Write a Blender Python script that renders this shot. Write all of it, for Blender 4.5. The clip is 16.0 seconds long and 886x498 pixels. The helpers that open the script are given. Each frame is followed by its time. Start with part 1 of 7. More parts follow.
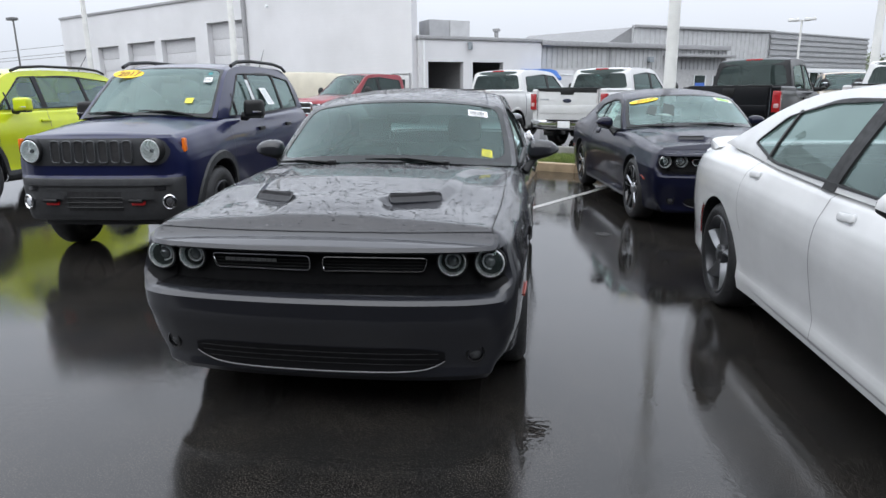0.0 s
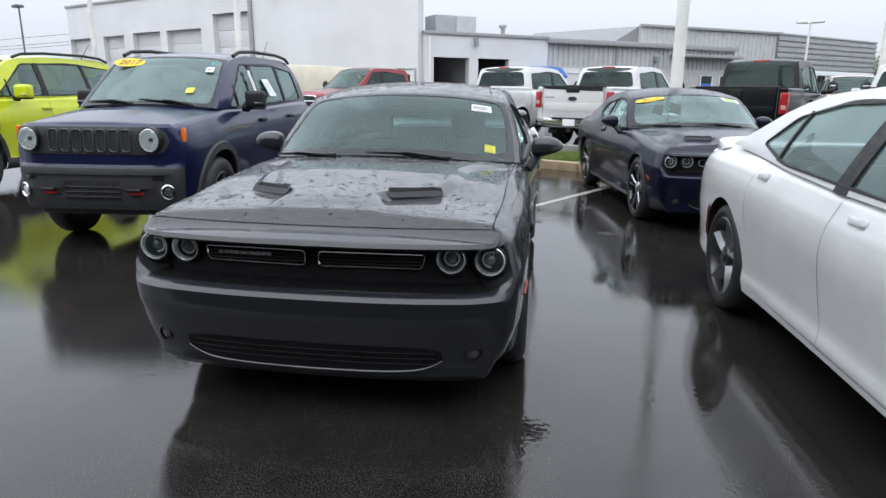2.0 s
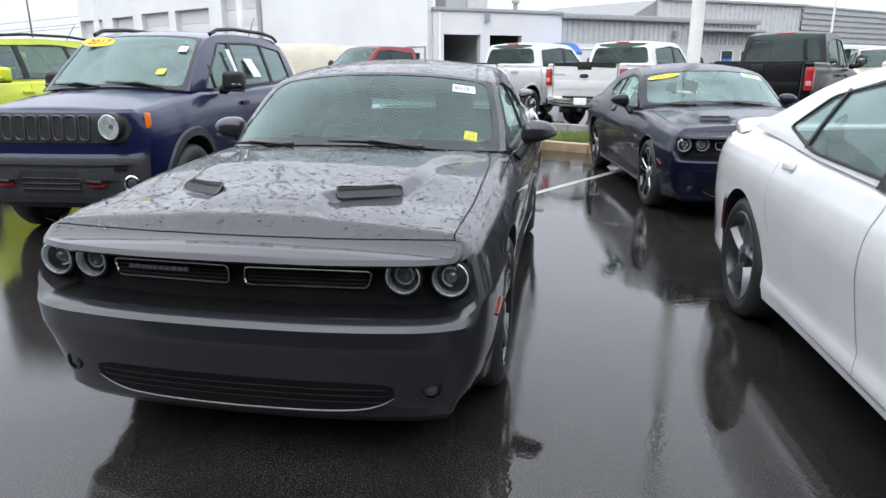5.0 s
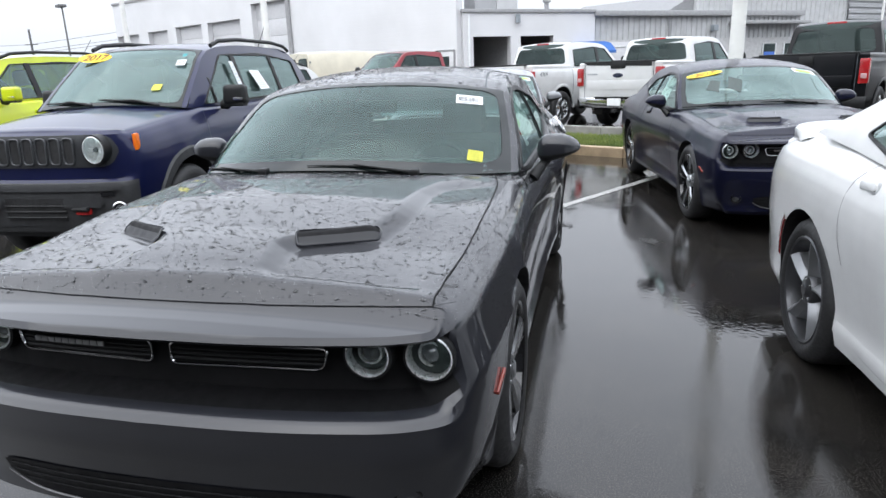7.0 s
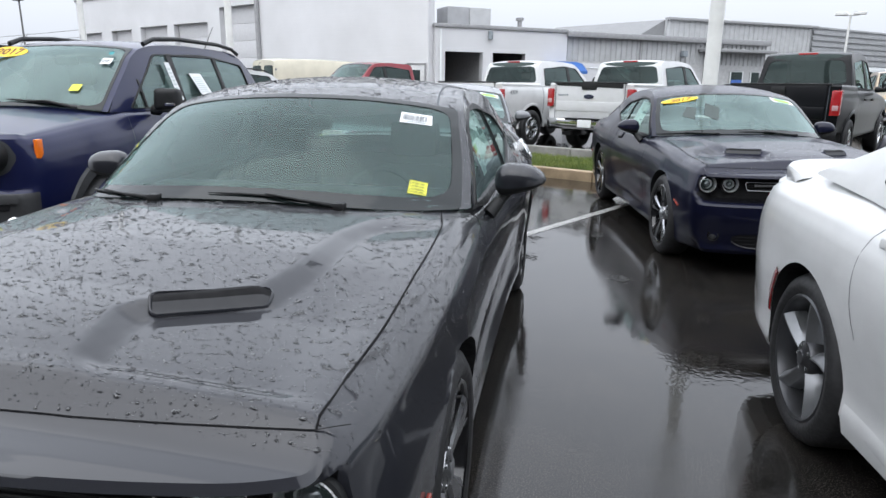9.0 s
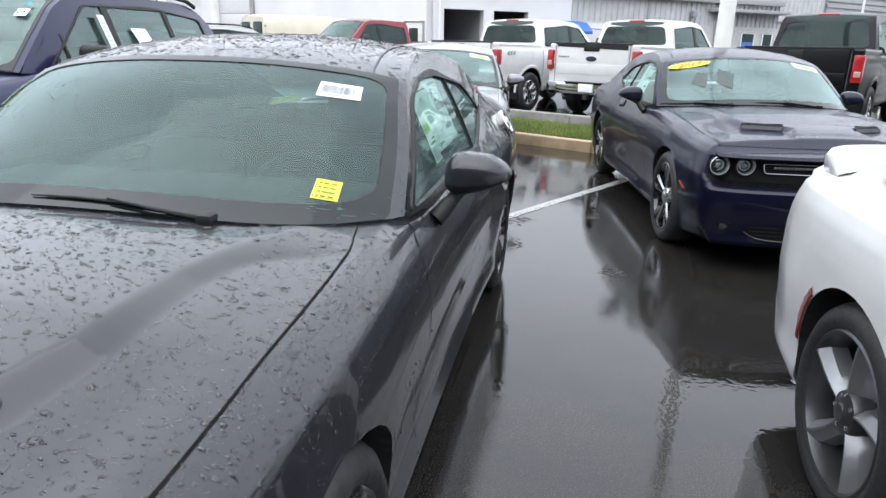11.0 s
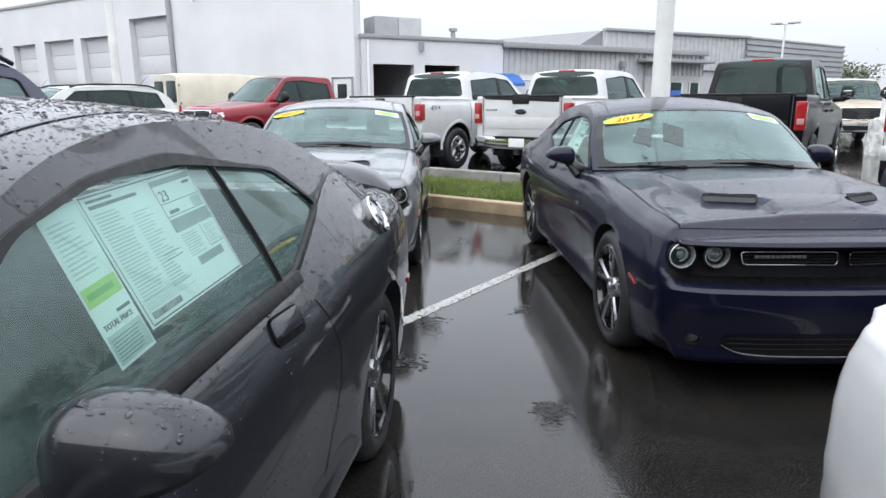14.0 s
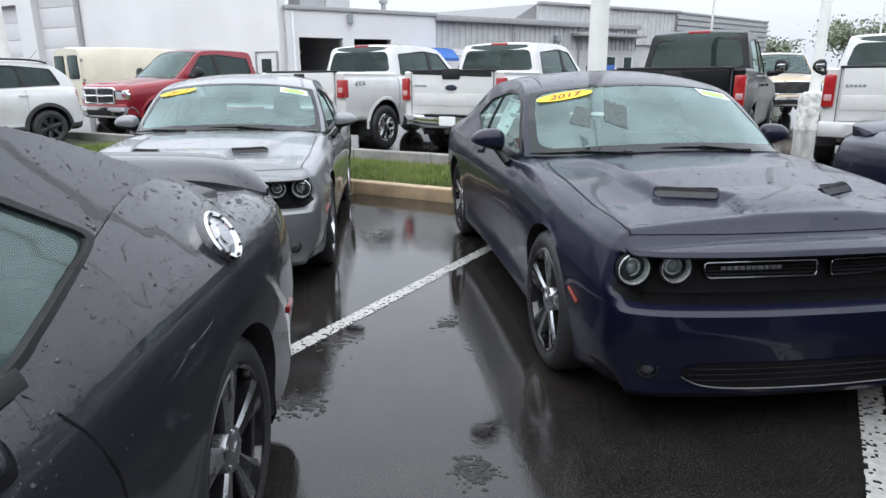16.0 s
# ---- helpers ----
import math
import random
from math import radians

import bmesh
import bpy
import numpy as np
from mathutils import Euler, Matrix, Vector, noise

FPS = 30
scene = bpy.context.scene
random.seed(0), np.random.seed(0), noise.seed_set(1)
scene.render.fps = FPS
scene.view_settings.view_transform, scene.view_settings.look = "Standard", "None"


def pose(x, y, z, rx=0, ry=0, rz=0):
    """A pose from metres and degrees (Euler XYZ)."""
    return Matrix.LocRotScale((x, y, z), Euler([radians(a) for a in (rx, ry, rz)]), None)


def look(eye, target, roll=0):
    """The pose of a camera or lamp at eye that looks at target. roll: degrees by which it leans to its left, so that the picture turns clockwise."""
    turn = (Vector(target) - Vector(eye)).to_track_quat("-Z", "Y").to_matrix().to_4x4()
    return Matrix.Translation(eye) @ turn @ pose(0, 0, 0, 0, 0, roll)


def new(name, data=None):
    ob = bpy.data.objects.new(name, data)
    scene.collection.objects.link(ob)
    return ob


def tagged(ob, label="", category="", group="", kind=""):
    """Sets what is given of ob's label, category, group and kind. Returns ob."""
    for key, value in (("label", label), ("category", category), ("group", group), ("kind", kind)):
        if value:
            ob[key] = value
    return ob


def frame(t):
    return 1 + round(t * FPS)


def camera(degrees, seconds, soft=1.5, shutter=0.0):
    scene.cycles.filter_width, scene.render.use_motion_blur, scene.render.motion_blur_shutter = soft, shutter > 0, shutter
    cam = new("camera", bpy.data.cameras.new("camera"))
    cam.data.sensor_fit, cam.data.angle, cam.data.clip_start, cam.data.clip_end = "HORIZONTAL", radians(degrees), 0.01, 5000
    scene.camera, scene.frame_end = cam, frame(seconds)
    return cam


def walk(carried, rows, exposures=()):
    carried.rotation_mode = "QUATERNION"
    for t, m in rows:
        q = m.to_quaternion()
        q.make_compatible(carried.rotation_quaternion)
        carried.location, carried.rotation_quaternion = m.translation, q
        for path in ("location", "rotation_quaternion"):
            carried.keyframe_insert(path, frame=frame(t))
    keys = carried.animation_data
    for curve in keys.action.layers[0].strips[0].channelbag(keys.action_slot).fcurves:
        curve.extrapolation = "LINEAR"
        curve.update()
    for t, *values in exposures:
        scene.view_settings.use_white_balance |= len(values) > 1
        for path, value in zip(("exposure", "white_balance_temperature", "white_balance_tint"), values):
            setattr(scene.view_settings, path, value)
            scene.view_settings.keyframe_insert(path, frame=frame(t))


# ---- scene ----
cam = camera(68.9, 16.0)
PATH = [
    (0, (0.966, -2.518, 1.453), (0.679, -0.594, 0.986), -0.6),
    (0.5, (0.987, -2.52, 1.437), (0.697, -0.597, 0.971), -0.8),
    (1, (1.007, -2.524, 1.439), (0.696, -0.602, 0.982), -0.9),
    (1.5, (1.007, -2.526, 1.444), (0.695, -0.604, 0.985), -0.6),
    (2, (0.968, -2.443, 1.438), (0.675, -0.523, 0.96), 0.5),
    (2.5, (0.926, -2.314, 1.447), (0.68, -0.393, 0.948), 0.5),
    (3, (0.884, -2.215, 1.441), (0.645, -0.301, 0.912), 0.6),
    (3.2, (0.865, -2.173, 1.448), (0.617, -0.263, 0.907), 0.7),
    (5.3, (1.131, -1.812, 1.436), (0.788, 0.083, 0.897), -0.2),
    (5.5, (1.123, -1.744, 1.44), (0.802, 0.15, 0.884), 0.1),
    (6, (1.063, -1.599, 1.455), (0.778, 0.3, 0.9), 1.1),
    (6.5, (1.084, -1.483, 1.451), (0.781, 0.406, 0.87), 0.1),
    (7, (1.178, -1.311, 1.459), (0.726, 0.564, 0.931), -2.0),
    (7.5, (1.268, -1.18, 1.458), (0.77, 0.696, 0.978), -2.5),
    (8, (1.263, -1.057, 1.45), (0.836, 0.834, 0.957), -2.5),
    (8.5, (1.198, -0.88, 1.456), (0.836, 1.025, 0.966), -0.1),
    (9, (1.178, -0.734, 1.457), (0.822, 1.172, 0.967), 0.6),
    (9.2, (1.197, -0.68, 1.45), (0.837, 1.221, 0.943), 0.2),
    (11.3, (1.273, 0.122, 1.467), (0.919, 1.996, 0.864), 1.3),
    (11.5, (1.27, 0.214, 1.457), (0.92, 2.094, 0.871), 0.6),
    (12, (1.368, 0.457, 1.472), (0.98, 2.346, 0.94), -1.8),
    (12.5, (1.438, 0.646, 1.477), (1.048, 2.539, 0.963), -1.5),
    (13, (1.385, 0.906, 1.487), (1.149, 2.823, 0.967), 0.3),
    (13.5, (1.357, 1.134, 1.486), (1.175, 3.068, 1.013), -1.0),
    (14, (1.44, 1.378, 1.481), (1.235, 3.316, 1.031), -0.2),
    (14.5, (1.56, 1.548, 1.484), (1.245, 3.472, 1.037), -1.2),
    (15, (1.609, 1.711, 1.474), (1.449, 3.644, 0.985), -0.2),
    (15.5, (1.577, 1.947, 1.489), (1.571, 3.89, 1.015), 0.5),
    (16, (1.561, 2.121, 1.474), (1.539, 4.052, 0.954), -0.4),
]
walk(cam, [(t, look(eye, target, roll)) for t, eye, target, roll in PATH],
     [(0, 0.53), (2, 0.56), (3, 0.70), (5.5, 0.88), (7, 0.85), (8, 0.66), (9, 0.62), (11.5, 1.02), (12, 1.02), (12.5, 0.84), (13.5, 0.80), (14, 0.72), (14.5, 0.66), (15, 0.62), (16, 0.72)])

# ---- world, sun, exposure ----
world = bpy.data.worlds.new("overcast_sky")
scene.world = world
world.use_nodes = True
wt = world.node_tree
wt.nodes.clear()
w_out = wt.nodes.new("ShaderNodeOutputWorld")
w_bg = wt.nodes.new("ShaderNodeBackground")
w_sky = wt.nodes.new("ShaderNodeTexSky")
w_sky.sky_type, w_sky.sun_disc = "NISHITA", False
w_sky.sun_elevation, w_sky.sun_rotation = radians(58), radians(200)
w_sky.dust_density, w_sky.air_density = 6.0, 1.0
w_hsv = wt.nodes.new("ShaderNodeHueSaturation")
w_hsv.inputs["Saturation"].default_value = 0.12
w_mix = wt.nodes.new("ShaderNodeMixRGB")
w_mix.inputs["Fac"].default_value = 0.85
w_ramp = wt.nodes.new("ShaderNodeValToRGB")
w_ramp.color_ramp.elements[0].position, w_ramp.color_ramp.elements[0].color = 0.5, (5.5, 5.87, 6.5, 1)
w_ramp.color_ramp.elements[1].position, w_ramp.color_ramp.elements[1].color = 1.0, (13.6, 14.5, 16.15, 1)
for w_pos, w_lum in ((0.58, 7.3), (0.66, 10.8), (0.80, 12.8)):
    w_ramp.color_ramp.elements.new(w_pos).color = (w_lum, w_lum * 1.065, w_lum * 1.19, 1)
w_geo = wt.nodes.new("ShaderNodeTexCoord")
w_sep = wt.nodes.new("ShaderNodeSeparateXYZ")
w_map = wt.nodes.new("ShaderNodeMapRange")
w_map.inputs[1].default_value, w_map.inputs[2].default_value = -1.0, 1.0
w_noise = wt.nodes.new("ShaderNodeTexNoise")
w_noise.inputs["Scale"].default_value, w_noise.inputs["Detail"].default_value = 2.2, 4.0
w_nmul = wt.nodes.new("ShaderNodeMath")
w_nmul.operation = "MULTIPLY_ADD"
w_nmul.inputs[1].default_value, w_nmul.inputs[2].default_value = 0.16, 0.92
w_tint = wt.nodes.new("ShaderNodeMixRGB")
w_tint.blend_type, w_tint.inputs["Fac"].default_value = "MULTIPLY", 1.0
for a, b in ((w_sky.outputs[0], w_hsv.inputs["Color"]), (w_hsv.outputs[0], w_mix.inputs["Color1"]), (w_geo.outputs["Generated"], w_sep.inputs[0]),
             (w_sep.outputs["Z"], w_map.inputs[0]), (w_map.outputs[0], w_ramp.inputs["Fac"]), (w_ramp.outputs[0], w_mix.inputs["Color2"]),
             (w_geo.outputs["Generated"], w_noise.inputs["Vector"]), (w_noise.outputs[0], w_nmul.inputs[0]), (w_mix.outputs[0], w_tint.inputs["Color1"]),
             (w_nmul.outputs[0], w_tint.inputs["Color2"]), (w_tint.outputs[0], w_bg.inputs["Color"]), (w_bg.outputs[0], w_out.inputs["Surface"])):
    wt.links.new(a, b)
w_bg.inputs["Strength"].default_value = 0.1
sun = new("sun", bpy.data.lights.new("sun", "SUN"))
sun.data.energy, sun.data.angle, sun.data.color = 0.9, radians(100), (1.0, 0.99, 0.97)
sun.matrix_basis = look((0, 0, 30), (6, 14, 0))

# ---- materials ----
LIB = {}


def nodes_of(name):
    m = bpy.data.materials.new(name)
    m.use_nodes = True
    nt = m.node_tree
    return m, nt, nt.nodes["Principled BSDF"]


def noise_node(nt, scale, detail=4.0, coord="Object", rough=0.55):
    tc = nt.nodes.new("ShaderNodeTexCoord")
    n = nt.nodes.new("ShaderNodeTexNoise")
    n.inputs["Scale"].default_value, n.inputs["Detail"].default_value, n.inputs["Roughness"].default_value = scale, detail, rough
    nt.links.new(tc.outputs[coord], n.inputs["Vector"])
    return n


def mapped(nt, src, lo, hi, a=0.3, b=0.7):
    r = nt.nodes.new("ShaderNodeMapRange")
    r.inputs[1].default_value, r.inputs[2].default_value, r.inputs[3].default_value, r.inputs[4].default_value = a, b, lo, hi
    nt.links.new(src, r.inputs[0])
    return r.outputs[0]


def tint_mix(nt, fac, c1, c2):
    mx = nt.nodes.new("ShaderNodeMixRGB")
    mx.inputs["Color1"].default_value, mx.inputs["Color2"].default_value = (*c1, 1), (*c2, 1)
    nt.links.new(fac, mx.inputs["Fac"])
    return mx.outputs[0]


def bumped(nt, height, strength, distance, target):
    b = nt.nodes.new("ShaderNodeBump")
    b.inputs["Strength"].default_value, b.inputs["Distance"].default_value = strength, distance
    nt.links.new(height, b.inputs["Height"])
    nt.links.new(b.outputs[0], target)
    return b


def plain(name, col, rough=0.5, metal=0.0, spread=0.12, scale=9.0, bump=0.0, coat=0.0, spec=0.5, bump_scale=60.0):
    """Surface with colour drift, roughness drift and a fine grain."""
    if name in LIB:
        return LIB[name]
    m, nt, p = nodes_of(name)
    n = noise_node(nt, scale)
    dark = tuple(c * (1 - spread) for c in col)
    light = tuple(min(1, c * (1 + spread)) for c in col)
    nt.links.new(tint_mix(nt, mapped(nt, n.outputs[0], 0, 1), dark, light), p.inputs["Base Color"])
    n2 = noise_node(nt, scale * 3.1)
    nt.links.new(mapped(nt, n2.outputs[0], max(0.02, rough * 0.8), min(1, rough * 1.2)), p.inputs["Roughness"])
    p.inputs["Metallic"].default_value, p.inputs["Coat Weight"].default_value = metal, coat
    p.inputs["Specular IOR Level"].default_value = spec
    if bump:
        bumped(nt, noise_node(nt, bump_scale, 6).outputs[0], bump, 0.004, p.inputs["Normal"])
    LIB[name] = m
    return m


def paint(name, col, metal=0.3, rough=0.32, wet=0.25, coat=1.0, coat_ior=1.42):
    """Car paint under a clear coat, wet with rain: fine beads in the relief."""
    if name in LIB:
        return LIB[name]
    m, nt, p = nodes_of(name)
    n = noise_node(nt, 3.0)
    base = tint_mix(nt, mapped(nt, n.outputs[0], 0, 1), tuple(c * 0.92 for c in col), tuple(min(1, c * 1.06) for c in col))
    nt.links.new(base, p.inputs["Base Color"])
    p.inputs["Metallic"].default_value, p.inputs["Roughness"].default_value = metal, rough
    p.inputs["Coat Weight"].default_value, p.inputs["Coat IOR"].default_value = coat, coat_ior
    p.inputs["Specular IOR Level"].default_value = 0.18
    nt.links.new(mapped(nt, noise_node(nt, 5.0).outputs[0], 0.012, 0.05), p.inputs["Coat Roughness"])
    if wet:
        tc = nt.nodes.new("ShaderNodeTexCoord")
        v = nt.nodes.new("ShaderNodeTexVoronoi")
        v.feature = "SMOOTH_F1"
        v.inputs["Scale"].default_value = 62.0
        nt.links.new(tc.outputs["Object"], v.inputs["Vector"])
        size = noise_node(nt, 140.0, 2)
        gap = nt.nodes.new("ShaderNodeMath")
        gap.operation = "ADD"
        nt.links.new(v.outputs["Distance"], gap.inputs[0])
        nt.links.new(mapped(nt, size.outputs[0], -0.2, 0.32), gap.inputs[1])
        bead = mapped(nt, gap.outputs[0], 1.0, 0.0, 0.12, 0.36)
        bumped(nt, bead, wet, 0.0035, p.inputs["Coat Normal"])
        bumped(nt, bead, wet * 0.5, 0.003, p.inputs["Normal"])
    LIB[name] = m
    return m


def glass(name, tint=(0.42, 0.52, 0.50), haze=0.06, rough=0.02, ior=1.62):
    """Tinted car glass: a clear pane with a wet film; gloss by Fresnel."""
    if name in LIB:
        return LIB[name]
    m, nt, p = nodes_of(name)
    nt.nodes.remove(p)
    out = nt.nodes["Material Output"]
    tr, gl, df = nt.nodes.new("ShaderNodeBsdfTransparent"), nt.nodes.new("ShaderNodeBsdfGlossy"), nt.nodes.new("ShaderNodeBsdfDiffuse")
    tr.inputs[0].default_value = (*tint, 1)
    gl.inputs["Roughness"].default_value = rough
    gl.inputs["Color"].default_value = (0.80, 0.98, 0.95, 1)
    df.inputs[0].default_value = (0.40, 0.56, 0.53, 1)
    fr = nt.nodes.new("ShaderNodeFresnel")
    fr.inputs["IOR"].default_value = ior
    m1, m2 = nt.nodes.new("ShaderNodeMixShader"), nt.nodes.new("ShaderNodeMixShader")
    n = noise_node(nt, 4.0, 5)
    nt.links.new(mapped(nt, n.outputs[0], haze * 0.5, haze * 1.6), m1.inputs[0])
    nt.links.new(tr.outputs[0], m1.inputs[1])
    nt.links.new(df.outputs[0], m1.inputs[2])
    nt.links.new(fr.outputs[0], m2.inputs[0])
    nt.links.new(m1.outputs[0], m2.inputs[1])
    nt.links.new(gl.outputs[0], m2.inputs[2])
    nt.links.new(m2.outputs[0], out.inputs["Surface"])
    b = bumped(nt, noise_node(nt, 20.0, 4).outputs[0], 0.015, 0.002, gl.inputs["Normal"])
    LIB[name] = m
    return m


BLACK = plain("black_plastic", (0.011, 0.0115, 0.012), 0.5, spread=0.25, bump=0.1, spec=0.35)
CLAD = plain("grey_black_cladding", (0.030, 0.031, 0.033), 0.55, spread=0.25, bump=0.15, spec=0.5)
RECESS = plain("recess_black", (0.0045, 0.0045, 0.005), 0.55, spread=0.3, spec=0.15)
GLOSS_BLACK = plain("gloss_black", (0.008, 0.008, 0.009), 0.12, spread=0.2, coat=0.6)
RUBBER = plain("tyre_rubber", (0.022, 0.022, 0.023), 0.55, spread=0.3, scale=20, bump=0.3)
LINER = plain("wheel_liner", (0.015, 0.015, 0.016), 0.8, spread=0.3)
CHROME = plain("chrome", (0.78, 0.79, 0.80), 0.1, 1.0, spread=0.05)
ALLOY = plain("machined_alloy", (0.52, 0.53, 0.55), 0.3, 1.0, spread=0.08)
DARK_ALLOY = plain("dark_alloy", (0.06, 0.062, 0.066), 0.35, 0.8, spread=0.1)
CLOTH = plain("dark_cabin_cloth", (0.022, 0.023, 0.024), 0.85, spread=0.25, bump=0.3)
DASH = plain("dashboard_vinyl", (0.022, 0.023, 0.024), 0.6, spread=0.2, bump=0.2)
GLASS = glass("windscreen_glass", (0.56, 0.80, 0.74), 0.042, ior=1.46)
FOG_GLASS = glass("fogged_glass", (0.60, 0.76, 0.72), 0.15)
# extra diffuse haze here paints in the pale sky reflected by the side panes
SIDE_GLASS = glass("side_glass", (0.76, 0.94, 0.88), 0.11, ior=1.70)
SEDAN_GLASS = glass("sedan_side_glass", (0.34, 0.40, 0.40), 0.12)
DARK_GLASS = glass("privacy_glass", (0.07, 0.08, 0.08), 0.03, ior=1.40)
LAMP = plain("lamp_reflector", (0.75, 0.76, 0.78), 0.12, 1.0, spread=0.15, scale=40)
LENS = glass("lamp_lens", (0.93, 0.95, 0.96), 0.02)
RED = plain("red_lamp", (0.34, 0.012, 0.015), 0.15, spread=0.15, coat=0.6)
AMBER = plain("amber_lamp", (0.85, 0.18, 0.015), 0.2, spread=0.1, coat=0.5)
WHITE = plain("white_paper", (0.80, 0.82, 0.82), 0.6, spread=0.04)
INK = plain("dark_ink", (0.05, 0.06, 0.07), 0.6)
FRIT = plain("screen_print_black", (0.006, 0.009, 0.009), 0.05, spec=0.4)
PALE_GAP = plain("pale_panel_gap", (0.16, 0.16, 0.165), 0.6)
GAP = plain("panel_gap_black", (0.004, 0.004, 0.0045), 0.8, spec=0.15)
GREY_INK = plain("grey_ink", (0.25, 0.28, 0.30), 0.6)
YELLOW = plain("yellow_sticker", (0.88, 0.60, 0.02), 0.45, spread=0.05)
LEMON = plain("lemon_sticker", (0.72, 0.70, 0.06), 0.5, spread=0.06)
TRIM_GREY = plain("grey_bumper", (0.20, 0.20, 0.20), 0.5)
LIME = plain("lime_label", (0.35, 0.62, 0.10), 0.5, spread=0.05)


def wet_asphalt():
    """Asphalt under a thin film of water: sharp mirror where the film lies deep, stones and ripples where it is thin."""
    m, nt, p = nodes_of("wet_asphalt")
    agg = noise_node(nt, 170.0, 4)
    patch = noise_node(nt, 0.55, 6)
    stain = noise_node(nt, 2.3, 5)
    stone = tint_mix(nt, mapped(nt, agg.outputs[0], 0, 1, 0.50, 0.76), (0.0122, 0.0112, 0.0102), (0.097, 0.086, 0.075))
    dull = tint_mix(nt, mapped(nt, agg.outputs[0], 0, 1, 0.52, 0.80), (0.0098, 0.0095, 0.0092), (0.075, 0.070, 0.065))
    mix = nt.nodes.new("ShaderNodeMixRGB")
    nt.links.new(mapped(nt, stain.outputs[0], 0, 1, 0.38, 0.62), mix.inputs["Fac"])
    nt.links.new(stone, mix.inputs["Color1"])
    nt.links.new(dull, mix.inputs["Color2"])
    nt.links.new(mix.outputs[0], p.inputs["Base Color"])
    film = mapped(nt, patch.outputs[0], 0.0, 1.0, 0.40, 0.60)
    nt.links.new(mapped(nt, film, 0.018, 0.060, 0, 1), p.inputs["Roughness"])
    p.inputs["IOR"].default_value = 1.45
    p.inputs["Specular IOR Level"].default_value = 0.56
    rip = noise_node(nt, 30.0, 1)
    b1 = bumped(nt, rip.outputs[0], 0.06, 0.0022, p.inputs["Normal"])
    gust = noise_node(nt, 1.7, 4)
    nt.links.new(mapped(nt, gust.outputs[0], 0.08, 0.45, 0.44, 0.66), b1.inputs["Strength"])
    b2 = nt.nodes.new("ShaderNodeBump")
    b2.inputs["Distance"].default_value = 0.0009
    mul = nt.nodes.new("ShaderNodeMath")
    mul.operation = "MULTIPLY_ADD"
    mul.inputs[1].default_value, mul.inputs[2].default_value = 0.26, 0.05
    nt.links.new(film, mul.inputs[0])
    nt.links.new(mul.outputs[0], b2.inputs["Strength"])
    nt.links.new(agg.outputs[0], b2.inputs["Height"])
    nt.links.new(b1.outputs[0], b2.inputs["Normal"])
    nt.links.new(b2.outputs[0], p.inputs["Normal"])
    return m


ASPHALT = wet_asphalt()

# ---- mesh helpers ----


def mesh_ob(name, verts, faces, mat, parent=None, label="", smooth=38):
    used = sorted({int(i) for f in faces for i in f})
    at = {u: k for k, u in enumerate(used)}
    me = bpy.data.meshes.new(name)
    me.from_pydata([tuple(map(float, verts[u])) for u in used], [], [tuple(at[int(i)] for i in f) for f in faces])
    bm = bmesh.new()
    bm.from_mesh(me)
    bmesh.ops.remove_doubles(bm, verts=bm.verts, dist=1e-5)
    bmesh.ops.recalc_face_normals(bm, faces=bm.faces)
    bm.to_mesh(me)
    bm.free()
    me.materials.append(mat)
    if smooth:
        me.polygons.foreach_set("use_smooth", [True] * len(me.polygons))
        me.set_sharp_from_angle(angle=radians(smooth))
    ob = new(name, me)
    if parent is not None:
        ob.parent = parent
    if label:
        ob["label"] = label
    return ob


def part(name, bm, mat, parent, label="", smooth=38):
    me = bpy.data.meshes.new(name)
    bmesh.ops.recalc_face_normals(bm, faces=bm.faces)
    bm.to_mesh(me)
    bm.free()
    me.materials.append(mat)
    if smooth:
        me.polygons.foreach_set("use_smooth", [True] * len(me.polygons))
        me.set_sharp_from_angle(angle=radians(smooth))
    ob = new(name, me)
    if parent is not None:
        ob.parent = parent
    if label:
        ob["label"] = label
    return ob


def grid_faces(n, m, skip=None, base=0):
    return [(base + i * m + j, base + i * m + j + 1, base + (i + 1) * m + j + 1, base + (i + 1) * m + j)
            for i in range(n - 1) for j in range(m - 1) if skip is None or not skip(i, j)]


def box_bm(size, at=(0, 0, 0), bevel=0.0, rot=None, taper=1.0, segs=2):
    bm = bmesh.new()
    bmesh.ops.create_cube(bm, size=1.0)
    for v in bm.verts:
        k = taper if v.co.z > 0 else 1.0
        v.co = Vector((v.co.x * size[0] * k, v.co.y * size[1] * k, v.co.z * size[2]))
    if bevel:
        bmesh.ops.bevel(bm, geom=bm.edges[:], offset=bevel, segments=segs, profile=0.6, affect="EDGES")
    m = Matrix.Translation(at) @ (rot if rot is not None else Matrix())
    bmesh.ops.transform(bm, matrix=m, verts=bm.verts)
    return bm


def lathe(profile, seg=40, axis="x"):
    """Turns (radius, along) pairs round the axle."""
    vs, n = [], len(profile)
    for k in range(seg):
        a = 2 * math.pi * k / seg
        for r, h in profile:
            vs.append((h, r * math.cos(a), r * math.sin(a)) if axis == "x" else (r * math.cos(a), r * math.sin(a), h))
    fs = [(k * n + j, k * n + j + 1, ((k + 1) % seg) * n + j + 1, ((k + 1) % seg) * n + j) for k in range(seg) for j in range(n - 1)]
    return vs, fs


def moved(vs, m):
    return [m @ Vector(v) for v in vs]


